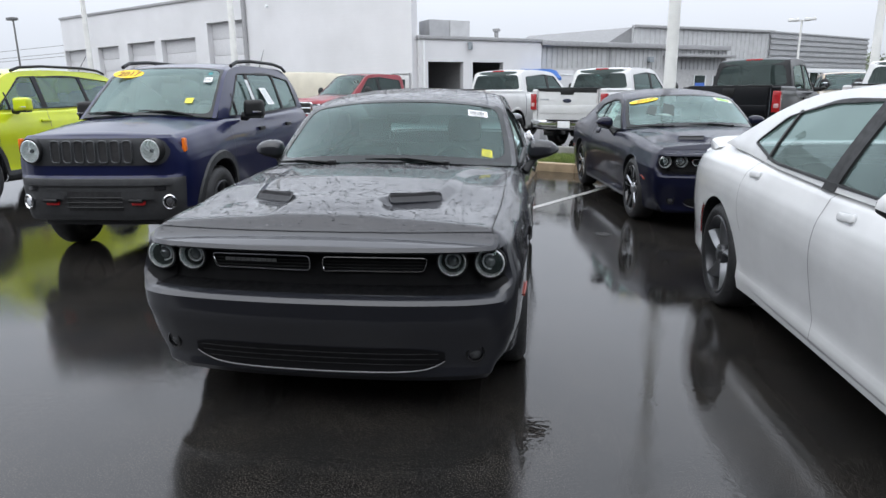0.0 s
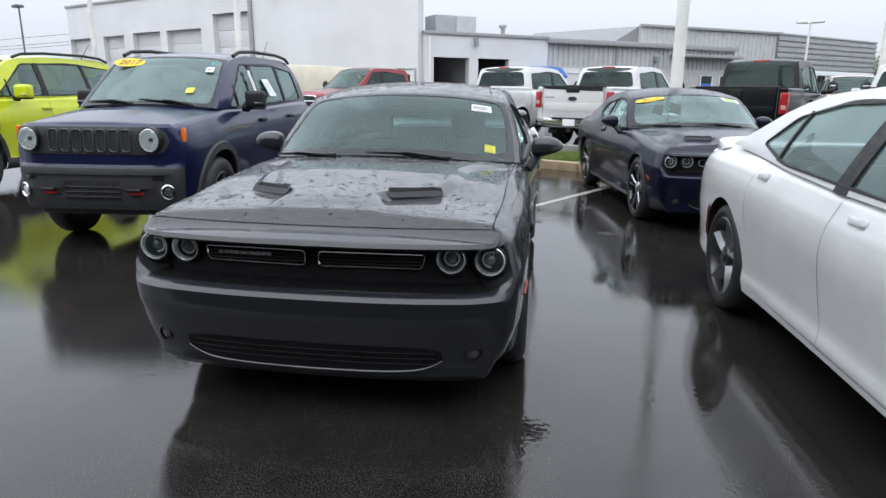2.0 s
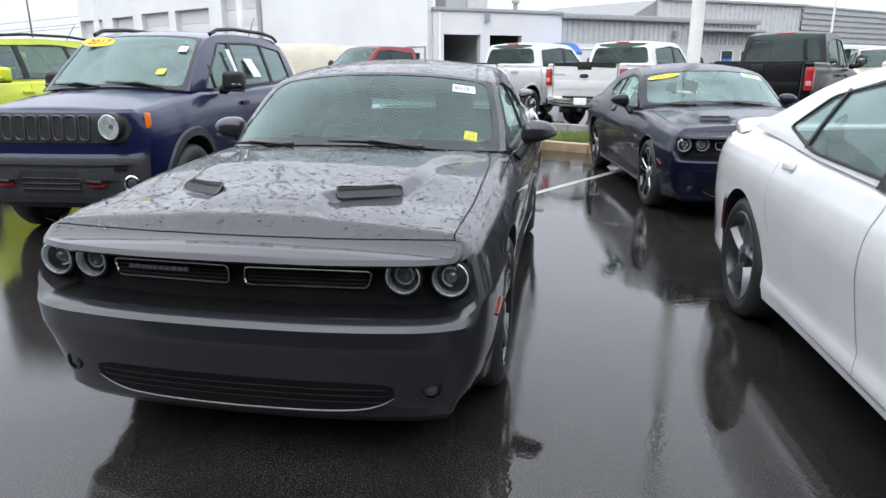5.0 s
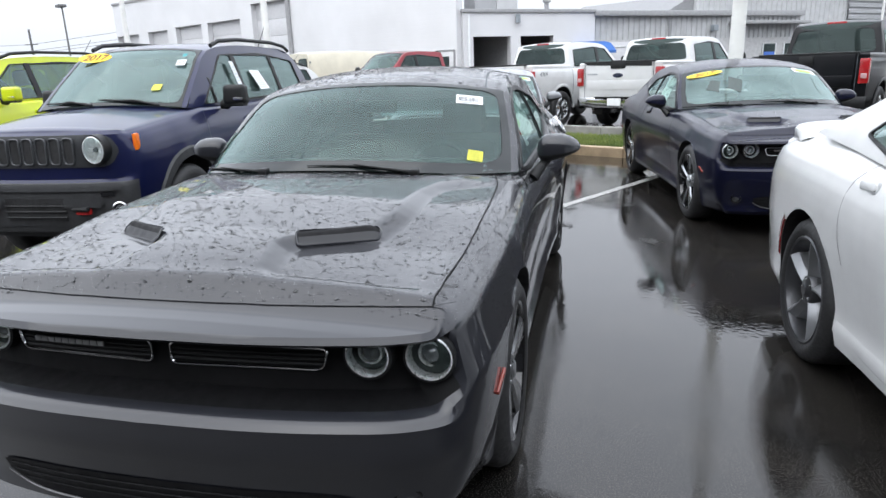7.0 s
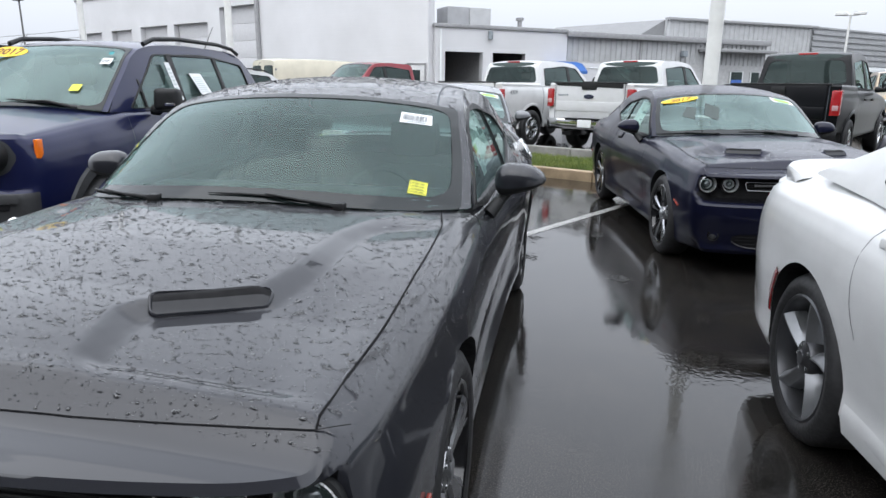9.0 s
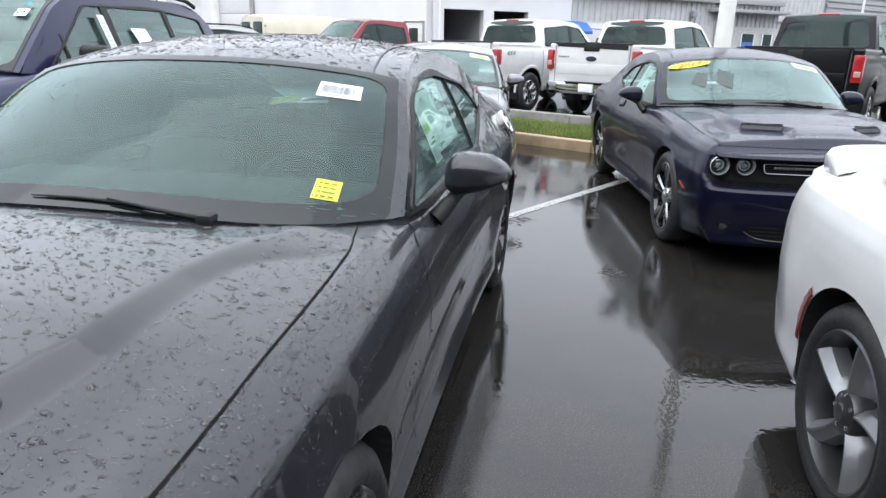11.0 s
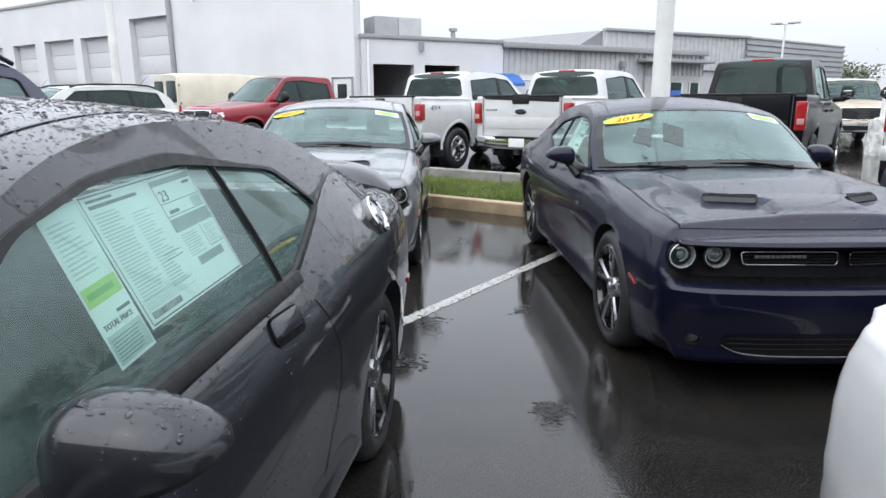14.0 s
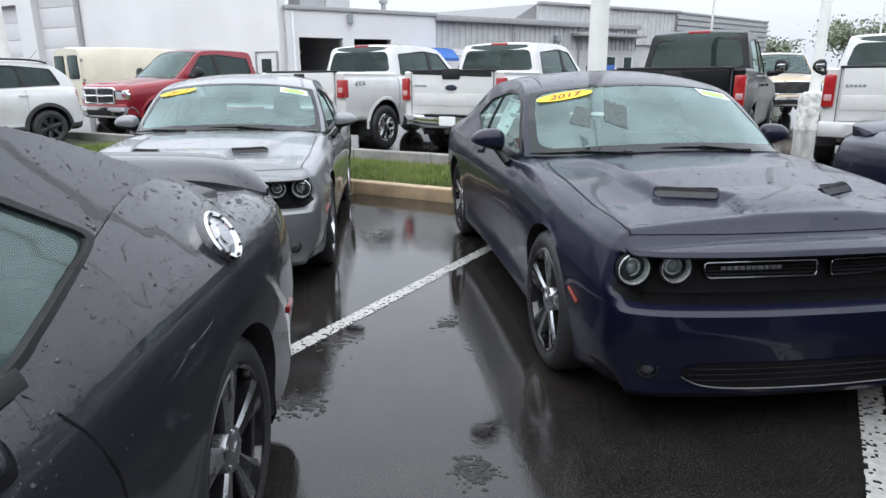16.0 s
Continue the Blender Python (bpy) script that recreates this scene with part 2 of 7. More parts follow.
def catmull(pts, per=8):
    p = np.array(pts, float)
    p = np.vstack([2 * p[0] - p[1], p, 2 * p[-1] - p[-2]])
    out = []
    for i in range(1, len(p) - 2):
        for t in np.linspace(0, 1, per, endpoint=False):
            a, b, c, d = p[i - 1], p[i], p[i + 1], p[i + 2]
            out.append(0.5 * (2 * b + (c - a) * t + (2 * a - 5 * b + 4 * c - d) * t * t + (3 * b - a - 3 * c + d) * t ** 3))
    out.append(p[-2])
    return np.array(out)


def smooth01(x, a, b):
    t = np.clip((np.asarray(x, float) - a) / (b - a), 0, 1)
    return t * t * (3 - 2 * t)


def rounded(poly, r, n=5):
    """A polygon with its corners rounded."""
    out, k = [], len(poly)
    for i in range(k):
        p, a, b = np.array(poly[i], float), np.array(poly[i - 1], float), np.array(poly[(i + 1) % k], float)
        la, lb = np.linalg.norm(a - p), np.linalg.norm(b - p)
        q = min(r, la * 0.45, lb * 0.45)
        s, e = p + (a - p) / la * q, p + (b - p) / lb * q
        for t in np.linspace(0, 1, n):
            out.append((1 - t) ** 2 * s + 2 * t * (1 - t) * p + t * t * e)
    return np.array(out)


def ray_to_poly(c, d, poly):
    best = None
    for i in range(len(poly)):
        p, q = np.array(poly[i - 1], float), np.array(poly[i], float)
        e = q - p
        den = d[0] * e[1] - d[1] * e[0]
        if abs(den) < 1e-9:
            continue
        w = p - c
        t, u = (w[0] * e[1] - w[1] * e[0]) / den, (w[0] * d[1] - w[1] * d[0]) / den
        if t > 1e-6 and -1e-6 <= u <= 1 + 1e-6 and (best is None or t > best):
            best = t
    return c + d * best if best else c


def text_mesh(word, size, mat, parent, m, name="lettering", depth=0.0008, shear=0.0, bold=0.0):
    cu = bpy.data.curves.new(name, "FONT")
    cu.body, cu.size, cu.extrude, cu.align_x, cu.align_y, cu.shear = word, size, depth, "CENTER", "CENTER", shear
    cu.resolution_u, cu.offset = 3, bold
    tmp = bpy.data.objects.new(name, cu)
    scene.collection.objects.link(tmp)
    bpy.context.view_layer.update()
    me = bpy.data.meshes.new_from_object(tmp.evaluated_get(bpy.context.evaluated_depsgraph_get()))
    bpy.data.objects.remove(tmp)
    me.materials.clear()
    me.materials.append(mat)
    ob = new(name, me)
    ob.parent, ob.matrix_basis = parent, m
    return ob


def tube(pts, r, mat, name, parent, label="", seg=8):
    """A round bar along a line of points, its ends closed."""
    pts = [Vector(p) for p in pts]
    vs, fs = [], []
    for i, p in enumerate(pts):
        d = (pts[min(i + 1, len(pts) - 1)] - pts[max(i - 1, 0)]).normalized()
        u = d.orthogonal().normalized() if i == 0 else (u - d * u.dot(d)).normalized()
        w = d.cross(u)
        rr = r[i] if isinstance(r, (list, tuple)) else r
        for k in range(seg):
            a = 2 * math.pi * k / seg
            vs.append(p + (u * math.cos(a) + w * math.sin(a)) * rr)
    for i in range(len(pts) - 1):
        for k in range(seg):
            fs.append((i * seg + k, i * seg + (k + 1) % seg, (i + 1) * seg + (k + 1) % seg, (i + 1) * seg + k))
    fs += [tuple(range(seg))[::-1], tuple(range((len(pts) - 1) * seg, len(pts) * seg))]
    return mesh_ob(name, vs, fs, mat, parent, label)


# ---- vehicles ----


class Shell:
    """The lower body of a vehicle: profiles swept round its plan. x to its left side, y from nose to tail, z up."""

    def __init__(self, plan, front, rear, side, arches, crown, top_extra=None, sub=3, per=9, recess=None):
        self.crown_tab, self.extra, self.arches = crown, top_extra, arches
        pts = catmull(plan, per)
        pts[0, 0] = pts[-1, 0] = 0
        t = np.gradient(pts, axis=0)
        t[0], t[-1] = (1, 0), (-1, 0)
        t /= np.linalg.norm(t, axis=1)[:, None]
        nrm = np.stack([t[:, 1], -t[:, 0]], 1)
        wf, wr = smooth01(-nrm[:, 1], 0.25, 0.85), smooth01(nrm[:, 1], 0.25, 0.85)
        ys = np.array([s[0] for s in side], float)
        prof = np.array([s[1] for s in side], float)
        K = prof.shape[1]
        sd = np.stack([np.stack([np.interp(pts[:, 1], ys, prof[:, k, c]) for k in range(K)], 1) for c in (0, 1)], 2)
        w = (1 - wf - wr)[:, None, None]
        pr = w * sd + wf[:, None, None] * np.array(front, float)[None] + wr[:, None, None] * np.array(rear, float)[None]
        fine = np.linspace(0, K - 1, (K - 1) * sub + 1)
        pr = np.stack([np.stack([np.interp(fine, np.arange(K), pr[i, :, c]) for c in (0, 1)], 1) for i in range(len(pts))])
        if recess:
            # the nose's recess stops short of the corner
            lim, lo, hi = recess
            for i in range(len(pts)):
                if pts[i, 0] > lim and pts[i, 1] < 1.0:
                    inside = (fine > lo) & (fine < hi)
                    a, b = pr[i, lo * sub], pr[i, hi * sub]
                    q = ((fine[inside] - lo) / (hi - lo))[:, None]
                    pr[i, inside] = a * (1 - q) + b * q
        self.levels, self.sub, self.wf, self.wr, self.pts, self.nrm = fine, sub, wf, wr, pts, nrm
        xy = pts[:, None, :] - nrm[:, None, :] * pr[:, :, :1]
        xy[0, :, 0] = xy[-1, :, 0] = 0
        self.G = np.concatenate([xy, pr[:, :, 1:]], 2)
        self.raw = self.G.copy()
        self.dead = np.zeros(self.G.shape[:2], bool)
        for yh, zh, R in arches:
            g = self.G
            on = np.abs(g[:, :, 0]) > 0.5 * np.max(np.abs(pts[:, 0]))
            dy, dz = g[:, :, 1] - yh, np.maximum(g[:, :, 2] - zh, 0)
            d = np.hypot(dy, dz) + 1e-9
            ins = on & (d < R)
            low = ins & (g[:, :, 2] <= zh + 0.02)
            g[:, :, 1] = np.where(ins, yh + dy / d * R, g[:, :, 1])
            g[:, :, 2] = np.where(ins & ~low, zh + dz / d * R, g[:, :, 2])
            self.dead |= ins
        top = self.G[:, -1]
        order = np.argsort(top[:, 1])
        self.ty, self.tx, self.tz = top[order, 1], np.abs(top[order, 0]), top[order, 2]

    def side_x(self, y, z):
        i = int(np.argmin(np.abs(self.pts[8:-8, 1] - y))) + 8
        return float(np.interp(z, self.raw[i, :, 2], self.raw[i, :, 0]))

    def edge(self, y):
        return float(np.interp(y, self.ty, self.tx)), float(np.interp(y, self.ty, self.tz))

    def top_z(self, x, y):
        xe, ze = self.edge(y)
        c = float(np.interp(y, *self.crown_tab)) * min(1.0, xe / 0.65)
        z = ze + c * max(0.0, 1 - (x / max(xe, 1e-3)) ** 2)
        return z + (self.extra(abs(x), y) if self.extra else 0.0)

    def front_patch(self, x0, x1, z0, z1, out=0.004, nx=14, nz=5, rear=False):
        """A piece of the nose's or tail's surface, laid proud of it."""
        g = self.raw
        half = range(0, len(self.pts) // 3) if not rear else range(len(self.pts) - 1, 2 * len(self.pts) // 3, -1)
        rows = []
        for z in np.linspace(z0, z1, nz):
            cx, cy = [], []
            for i in half:
                cx.append(np.interp(z, g[i, :, 2], g[i, :, 0]))
                cy.append(np.interp(z, g[i, :, 2], g[i, :, 1]))
            k = np.argsort(cx)
            cx, cy = np.array(cx)[k], np.array(cy)[k]
            rows.append([(x, float(np.interp(abs(x), cx, cy)) + (out if rear else -out), z) for x in np.linspace(x0, x1, nx)])
        return [v for r in rows for v in r], grid_faces(nz, nx)

    def build(self, car, mat, cabin, dark=None, dark_mat=None, hood=None, hood_mat=None, open_top=True, dark_name="grille_recess", hood_name="hood", fine=25):
        N, K = self.G.shape[:2]
        both = np.concatenate([self.G, self.G * np.array([-1, 1, 1])])
        f1 = grid_faces(N, K)
        ok, blk = [], []
        for half in (0, 1):
            for f in f1:
                i, j = f[0] // K, f[0] % K
                if self.dead[i, j] and self.dead[i + 1, j] and self.dead[i, j + 1] and self.dead[i + 1, j + 1]:
                    continue
                g = tuple(half * N * K + q for q in f)
                if dark is not None and dark(self.wf[i], self.wr[i], self.levels[j], abs(self.pts[i, 0])):
                    blk.append(g)
                else:
                    ok.append(g)
        verts = [tuple(v) for v in both.reshape(-1, 3)]
        # the top, row by row across
        m = fine
        base, tops, hoods = len(verts), [], []
        cols = np.sin(np.linspace(-math.pi / 2, math.pi / 2, m)) * 0.35 + np.linspace(-1, 1, m) * 0.65
        rim = self.G[:, -1]
        rows = []
        for i in range(N - 1):
            steps = 4 if m > 60 and 0.2 < rim[i, 1] < 1.75 else 1
            rows += [rim[i] + (rim[i + 1] - rim[i]) * (s / steps) for s in range(steps)]
        rows.append(rim[-1])
        for e in rows:
            x, y = abs(e[0]), e[1]
            for c in cols:
                z = self.top_z(c * x, y) if abs(c) < 0.999 else e[2]
                verts.append((c * x, y, z))
        for r in range(len(rows) - 1):
            y = 0.5 * (rows[r][1] + rows[r + 1][1])
            for j in range(m - 1):
                f = (base + r * m + j, base + r * m + j + 1, base + (r + 1) * m + j + 1, base + (r + 1) * m + j)
                xm = abs(0.5 * (verts[f[0]][0] + verts[f[1]][0]))
                if open_top and (cabin[0](xm) if callable(cabin[0]) else cabin[0]) < y < cabin[1] and xm < self.edge(y)[0] - 0.06:
                    continue
                if hood and hood(xm, y):
                    hoods.append(f)
                else:
                    tops.append(f)
        body = mesh_ob("body", verts, ok + tops, mat, car)
        if blk:
            mesh_ob(dark_name, verts, blk, dark_mat or BLACK, car, "matt black recess")
        if hoods:
            mesh_ob(hood_name, verts, hoods, hood_mat or mat, car)
        for yh, zh, R in self.arches:
            for sx in (1, -1):
                vs, n = [], 26
                for k in range(n):
                    a = math.pi * (k / (n - 1) * 1.16 - 0.08)
                    y, z = yh - R * math.cos(a), zh + R * math.sin(a)
                    xs = self.side_x(y, max(z, 0.2))
                    for x in (xs - 0.002, xs - 0.05, xs - 0.10, 0.42):
                        vs.append((sx * x, y, z))
                fs = grid_faces(n, 4)
                c = len(vs)
                vs.append((sx * 0.42, yh, zh))
                fs += [(k * 4 + 3, (k + 1) * 4 + 3, c) for k in range(n - 1)]
                mesh_ob("wheel_arch_liner", vs, fs, LINER, car)
        y0, y1 = self.pts[0, 1] + 0.12, self.pts[-1, 1] - 0.12
        w = 0.45
        part("underbody", box_bm((2 * w, y1 - y0, 0.06), (0, (y0 + y1) / 2, self.raw[len(self.pts) // 2, 0, 2] + 0.09), 0.02), LINER, car)
        return body


def screen_at(V, u, v, rows=10):
    """A point of the windscreen and its outward normal: u from side to side (-1 to 1), v from base to top."""
    def pt(uu, vv):
        mid = V[:rows + 1, V.shape[1] // 2]
        run = np.concatenate([[0], np.cumsum(np.linalg.norm(np.diff(mid, axis=0), axis=1))])
        fi = float(np.interp(np.clip(vv, 0, 1) * run[-1], run, np.arange(rows + 1)))
        i = min(int(fi), rows - 1)
        t = fi - i
        r = V[i] * (1 - t) + V[i + 1] * t
        s = r[:, 0] / r[-1, 0]
        return Vector([float(np.interp(uu, s, r[:, k])) for k in range(3)])
    p = pt(u, v)
    n = (pt(u + 0.02, v) - pt(u - 0.02, v)).cross(pt(u, v + 0.02) - pt(u, v - 0.02)).normalized()
    return p, n


def greenhouse(car, shell, rail, crown, bow, ja, jc, win, mat, glass_front, glass_side, glass_rear, belt, pillars=(), s_glass=0.93, trim=0.028, roof_mat=None, bend=(2.0, 2.0), frit=(0.05, 0.035, 0.05), sill=False):
    """Windscreen, roof, rear window and sides over the belt. rail: the side's upper line, from the screen's base to the rear window's base."""
    R = catmull(rail, 5)
    cr = np.interp(np.linspace(0, 1, len(R)), np.linspace(0, 1, len(crown)), crown)
    bw = np.interp(np.linspace(0, 1, len(R)), np.linspace(0, 1, len(bow)), bow)
    ja, jc = ja * 5, jc * 5
    if ja >= 2:   # thin first and last rows of the screen
        for a in (R, cr, bw):
            a[1] = a[0] + (a[1] - a[0]) * 0.22
            a[ja - 1] = a[ja] + (a[ja - 1] - a[ja]) * 0.30
    m = 27
    sg_row = np.interp(np.arange(len(R)), np.linspace(0, ja, len(s_glass)), s_glass) if isinstance(s_glass, tuple) else np.full(len(R), s_glass)
    s_glass = float(sg_row[0])

    def cols(g):
        return np.concatenate([[-1, -g], np.linspace(-g + 0.035, g - 0.035, m - 4), [g, 1]])
    pw = np.interp(np.arange(len(R)), (0, ja), bend)
    V = np.array([[(s * p[0], p[1] + b * (abs(s) ** q - 1), p[2] + c * (1 - abs(s) ** 2.4)) for s in cols(g)] for p, c, b, q, g in zip(R, cr, bw, pw, sg_row)])
    flat = V.reshape(-1, 3)

    def rows(i0, i1, j0, j1):
        return [(i * m + j, i * m + j + 1, (i + 1) * m + j + 1, (i + 1) * m + j) for i in range(i0, i1) for j in range(j0, j1)]
    n = len(R)
    shellf = rows(ja, jc, 0, m - 1) + rows(0, ja, 0, 1) + rows(0, ja, m - 2, m - 1) + rows(jc, n - 1, 0, 2) + rows(jc, n - 1, m - 3, m - 1)
    mesh_ob("roof", flat, shellf, roof_mat or mat, car)
    ws = mesh_ob("windscreen", flat, rows(0, ja, 1, m - 2), glass_front, car, "wet windscreen, slightly green")
    ws.visible_shadow = False
    rg = mesh_ob("rear_window", flat, rows(jc, n - 1, 2, m - 3), glass_rear, car)
    rg.visible_shadow = False
    # dark printed band round the screen, its inner corners rounded
    b0, bs, b1 = frit
    u1 = s_glass + 0.004
    inner_b = rounded([(-u1 + bs, b0), (u1 - bs, b0), (u1 - bs, 1 - b1), (-u1 + bs, 1 - b1)], 0.13, 8)
    outer_b = rounded([(-u1, 0.0), (u1, 0.0), (u1, 1.0), (-u1, 1.0)], 0.012, 8)
    mid_c = np.array((0.0, 0.5))
    loops = []
    for k in range(240):
        a = 2 * math.pi * (k + 0.5) / 240
        d = np.array((math.cos(a), math.sin(a) * 0.6))
        loops.append((ray_to_poly(mid_c, d, inner_b), ray_to_poly(mid_c, d, outer_b)))
    bv = []
    for pi_, po in loops:
        for t in (0.0, 0.5, 1.0):
            q = pi_ * (1 - t) + po * t
            pt, nn = screen_at(V, float(q[0]), float(np.clip(q[1], 0.002, 0.998)), ja)
            bv.append(pt + nn * 0.003)
    mesh_ob("screen_border", bv, [(k * 3 + j, k * 3 + j + 1, ((k + 1) % 240) * 3 + j + 1, ((k + 1) % 240) * 3 + j) for k in range(240) for j in range(2)], FRIT, car)
    # sides
    ry, rz, rx = R[:, 1], R[:, 2], R[:, 0]
    mono = np.maximum.accumulate(ry)
    by, bx, bz = (np.array([b[k] for b in belt], float) for k in (0, 1, 2))

    def side(y, z):
        zb, xb = np.interp(y, by, bz), np.interp(y, by, bx)
        zr, xr = np.interp(y, mono, rz), np.interp(y, mono, rx)
        t = np.clip((z - zb) / max(zr - zb, 0.05), -0.2, 1.0)
        return xb + (xr - xb) * (t if t < 0 else t ** 1.2)
    outline = [(p[1], p[2]) for p in R] + [(y, z) for y, x, z in belt[::-1]]
    W = rounded(win, 0.05)
    c = W.mean(0)
    angs = sorted(set([round(math.atan2(*(p - c)[::-1]), 4) for p in W] + [round(math.atan2(p[1] - c[1], p[0] - c[0]), 4) for p in outline]))
    inner, outer = [], []
    for a in angs:
        d = np.array((math.cos(a), math.sin(a)))
        inner.append(ray_to_poly(c, d, W))
        outer.append(ray_to_poly(c, d, outline))
    k = len(angs)
    for sx in (1, -1):
        vs, steps = [], 5
        for i in range(k):
            for t in np.linspace(0, 1, steps):
                p = inner[i] * (1 - t) + outer[i] * t
                x = side(*p) if t < 1 else None
                if x is None:
                    x = side(*p)
                vs.append((sx * x, p[0], p[1]))
        fs = [(i * steps + j, i * steps + j + 1, ((i + 1) % k) * steps + j + 1, ((i + 1) % k) * steps + j) for i in range(k) for j in range(steps - 1)]
        mesh_ob("cabin_side", vs, fs, mat, car)
        gv, rings = [], (1.0, 0.75, 0.5, 0.25)
        for q in rings:
            for p in inner:
                r = c + (p - c) * q
                gv.append((sx * (side(*r) - 0.008), r[0], r[1]))
        gv.append((sx * (side(*c) - 0.008), c[0], c[1]))
        gf = [(q * k + i, q * k + (i + 1) % k, (q + 1) * k + (i + 1) % k, (q + 1) * k + i) for q in range(3) for i in range(k)]
        gf += [(3 * k + i, 3 * k + (i + 1) % k, 4 * k) for i in range(k)]
        sg = mesh_ob("side_window", gv, gf, glass_side, car)
        sg.visible_shadow = False
        # rubber seal round the window
        tv = []
        for i in range(k):
            d = inner[i] - c
            d = d / np.linalg.norm(d)
            for off, up in ((-0.008, -0.006), (-0.004, 0.006), (trim, 0.006), (trim + 0.004, -0.004)):
                p = inner[i] + d * off
                tv.append((sx * (side(*p) + up), p[0], p[1]))
        tf = [(i * 4 + j, i * 4 + j + 1, ((i + 1) % k) * 4 + j + 1, ((i + 1) % k) * 4 + j) for i in range(k) for j in range(3)]
        if sill:
            (ya, za), (yb, zb) = win[0], win[1]
            sv = []
            for t in np.linspace(0.0, 1.0, 15):
                y, z = ya - 0.005 + (yb + 0.01 - ya) * t, za + (zb - za) * t
                fl = min(1.0, 0.15 + 6 * t)
                for dz, up in ((0.006, -0.004), (0.003, 0.010), (-0.012, 0.016), (-0.030, 0.014), (-0.038, -0.006)):
                    sv.append((sx * (side(y, z + dz * fl) + up * fl), y, z + dz * fl))
            mesh_ob("window_moulding", sv, grid_faces(15, 5), BLACK, car)
        mesh_ob("window_seal", tv, tf, BLACK, car)
        for (ya, za), (yb, zb), wd in pillars:
            pv = []
            for t in np.linspace(0, 1, 7):
                y, z = ya + (yb - ya) * t, za + (zb - za) * t
                for dy, up in ((-wd / 2, -0.012), (-wd / 2 + 0.004, 0.004), (wd / 2 - 0.004, 0.004), (wd / 2, -0.012)):
                    pv.append((sx * (side(y + dy, z) + up), y + dy, z))
            mesh_ob("pillar", pv, grid_faces(7, 4), BLACK, car)
    return side, V


def wheel(car, at, r=0.36, w=0.24, rim=0.262, style="five", face=None, pocket=None, sx=1):
    """Tyre, rim, spokes, hub. The outer face looks along sx."""
    face, pocket = face or ALLOY, pocket or DARK_ALLOY
    base = Matrix.Translation(at) @ Matrix.Diagonal((sx, 1, 1, 1))
    h = w / 2
    hub = new("wheel")
    hub.parent = car
    tyre = [(rim - 0.005, -h + 0.02), (rim + 0.02, -h), (r - 0.05, -h - 0.002), (r - 0.015, -h + 0.02), (r, -h + 0.05), (r, h - 0.05), (r - 0.015, h - 0.02),
            (r - 0.05, h + 0.002), (rim + 0.02, h), (rim - 0.005, h - 0.02)]
    v, f = lathe(tyre, 56)
    mesh_ob("tyre", moved(v, base), f, RUBBER, hub)
    barrel = [(rim + 0.004, h - 0.012), (rim - 0.004, h - 0.006), (rim - 0.014, h - 0.012), (rim - 0.024, h - 0.05), (rim - 0.03, -h + 0.03), (rim, -h + 0.02)]
    v, f = lathe(barrel, 56)
    mesh_ob("rim", moved(v, base), f, face if style != "five_dark" else pocket, hub)
    v, f = lathe([(0.165, h - 0.10), (0.165, h - 0.12), (0.05, h - 0.12), (0.05, h - 0.10), (0.165, h - 0.10)], 32)
    mesh_ob("brake_disc", moved(v, base), f, plain("cast_iron", (0.16, 0.155, 0.15), 0.45, 0.9), hub)
    v, f = lathe([(0.0, h - 0.145), (rim - 0.03, h - 0.145), (rim - 0.03, h - 0.15), (0.0, h - 0.15)], 32)
    mesh_ob("rim_well", moved(v, base), f, LINER, hub)
    v, f = lathe([(0.0, h - 0.012), (0.028, h - 0.014), (0.034, h - 0.02), (0.07, h - 0.03), (0.078, h - 0.05), (0.078, h - 0.09)], 30)
    mesh_ob("hub_cap", moved(v, base), f, pocket, hub)
    count = 5 if style.startswith("five") else 6
    five = style.startswith("five")
    for k in range(count):
        a0 = 2 * math.pi * k / count + 0.3
        ca, sa = math.cos(a0), math.sin(a0)

        def at(rad, t, z):
            return (z, rad * ca - t * sa, rad * sa + t * ca)
        vs = []
        for q in np.linspace(0, 1, 8):
            rad = 0.05 + (rim - 0.008 - 0.05) * q
            wd = (0.044 + 0.040 * q) if style == "five_dark" else (0.050 + 0.095 * q ** 1.6) if five else (0.07 - 0.02 * q + 0.03 * q * q)
            sk = 0.045 * q * q if style == "five_dark" else 0.0
            z = h - 0.034 + 0.020 * q
            ridge = style == "five_dark"
            for e, dz in ((-wd / 2 - 0.012, -0.075), (-wd / 2, -0.026 if ridge else -0.006), (-wd * (0.06 if ridge else 0.30), 0.004), (wd * (0.06 if ridge else 0.30), 0.004), (wd / 2, -0.026 if ridge else -0.006), (wd / 2 + 0.012, -0.075)):
                vs.append(at(rad, e + sk, z + dz))
        spk = mesh_ob("spoke", moved(vs, base), grid_faces(8, 6), face, hub, smooth=25)
        if five and style != "five_dark":
            for sd in (-1, 1):
                vs = []
                for q in np.linspace(0.10, 1, 8):
                    rad = 0.05 + (rim - 0.012 - 0.05) * q
                    wd = 0.050 + 0.095 * q ** 1.6
                    z = h - 0.034 + 0.020 * q + 0.0042
                    for e, dz in ((wd * (0.10 + 0.09 * q), -0.004), (wd * 0.32, 0.0), (wd * 0.51, -0.010)):
                        vs.append(at(rad, sd * e, z + dz))
                mesh_ob("spoke_facet", moved(vs, base), grid_faces(8, 3), pocket, hub, smooth=0)
    for k in range(5):
        a = 2 * math.pi * k / 5
        v, f = lathe([(0.0, h - 0.022), (0.008, h - 0.023), (0.009, h - 0.045)], 8)
        mesh_ob("wheel_nut", moved(v, base @ Matrix.Translation((0, 0.055 * math.cos(a), 0.055 * math.sin(a)))), f, CHROME, hub)
    return hub


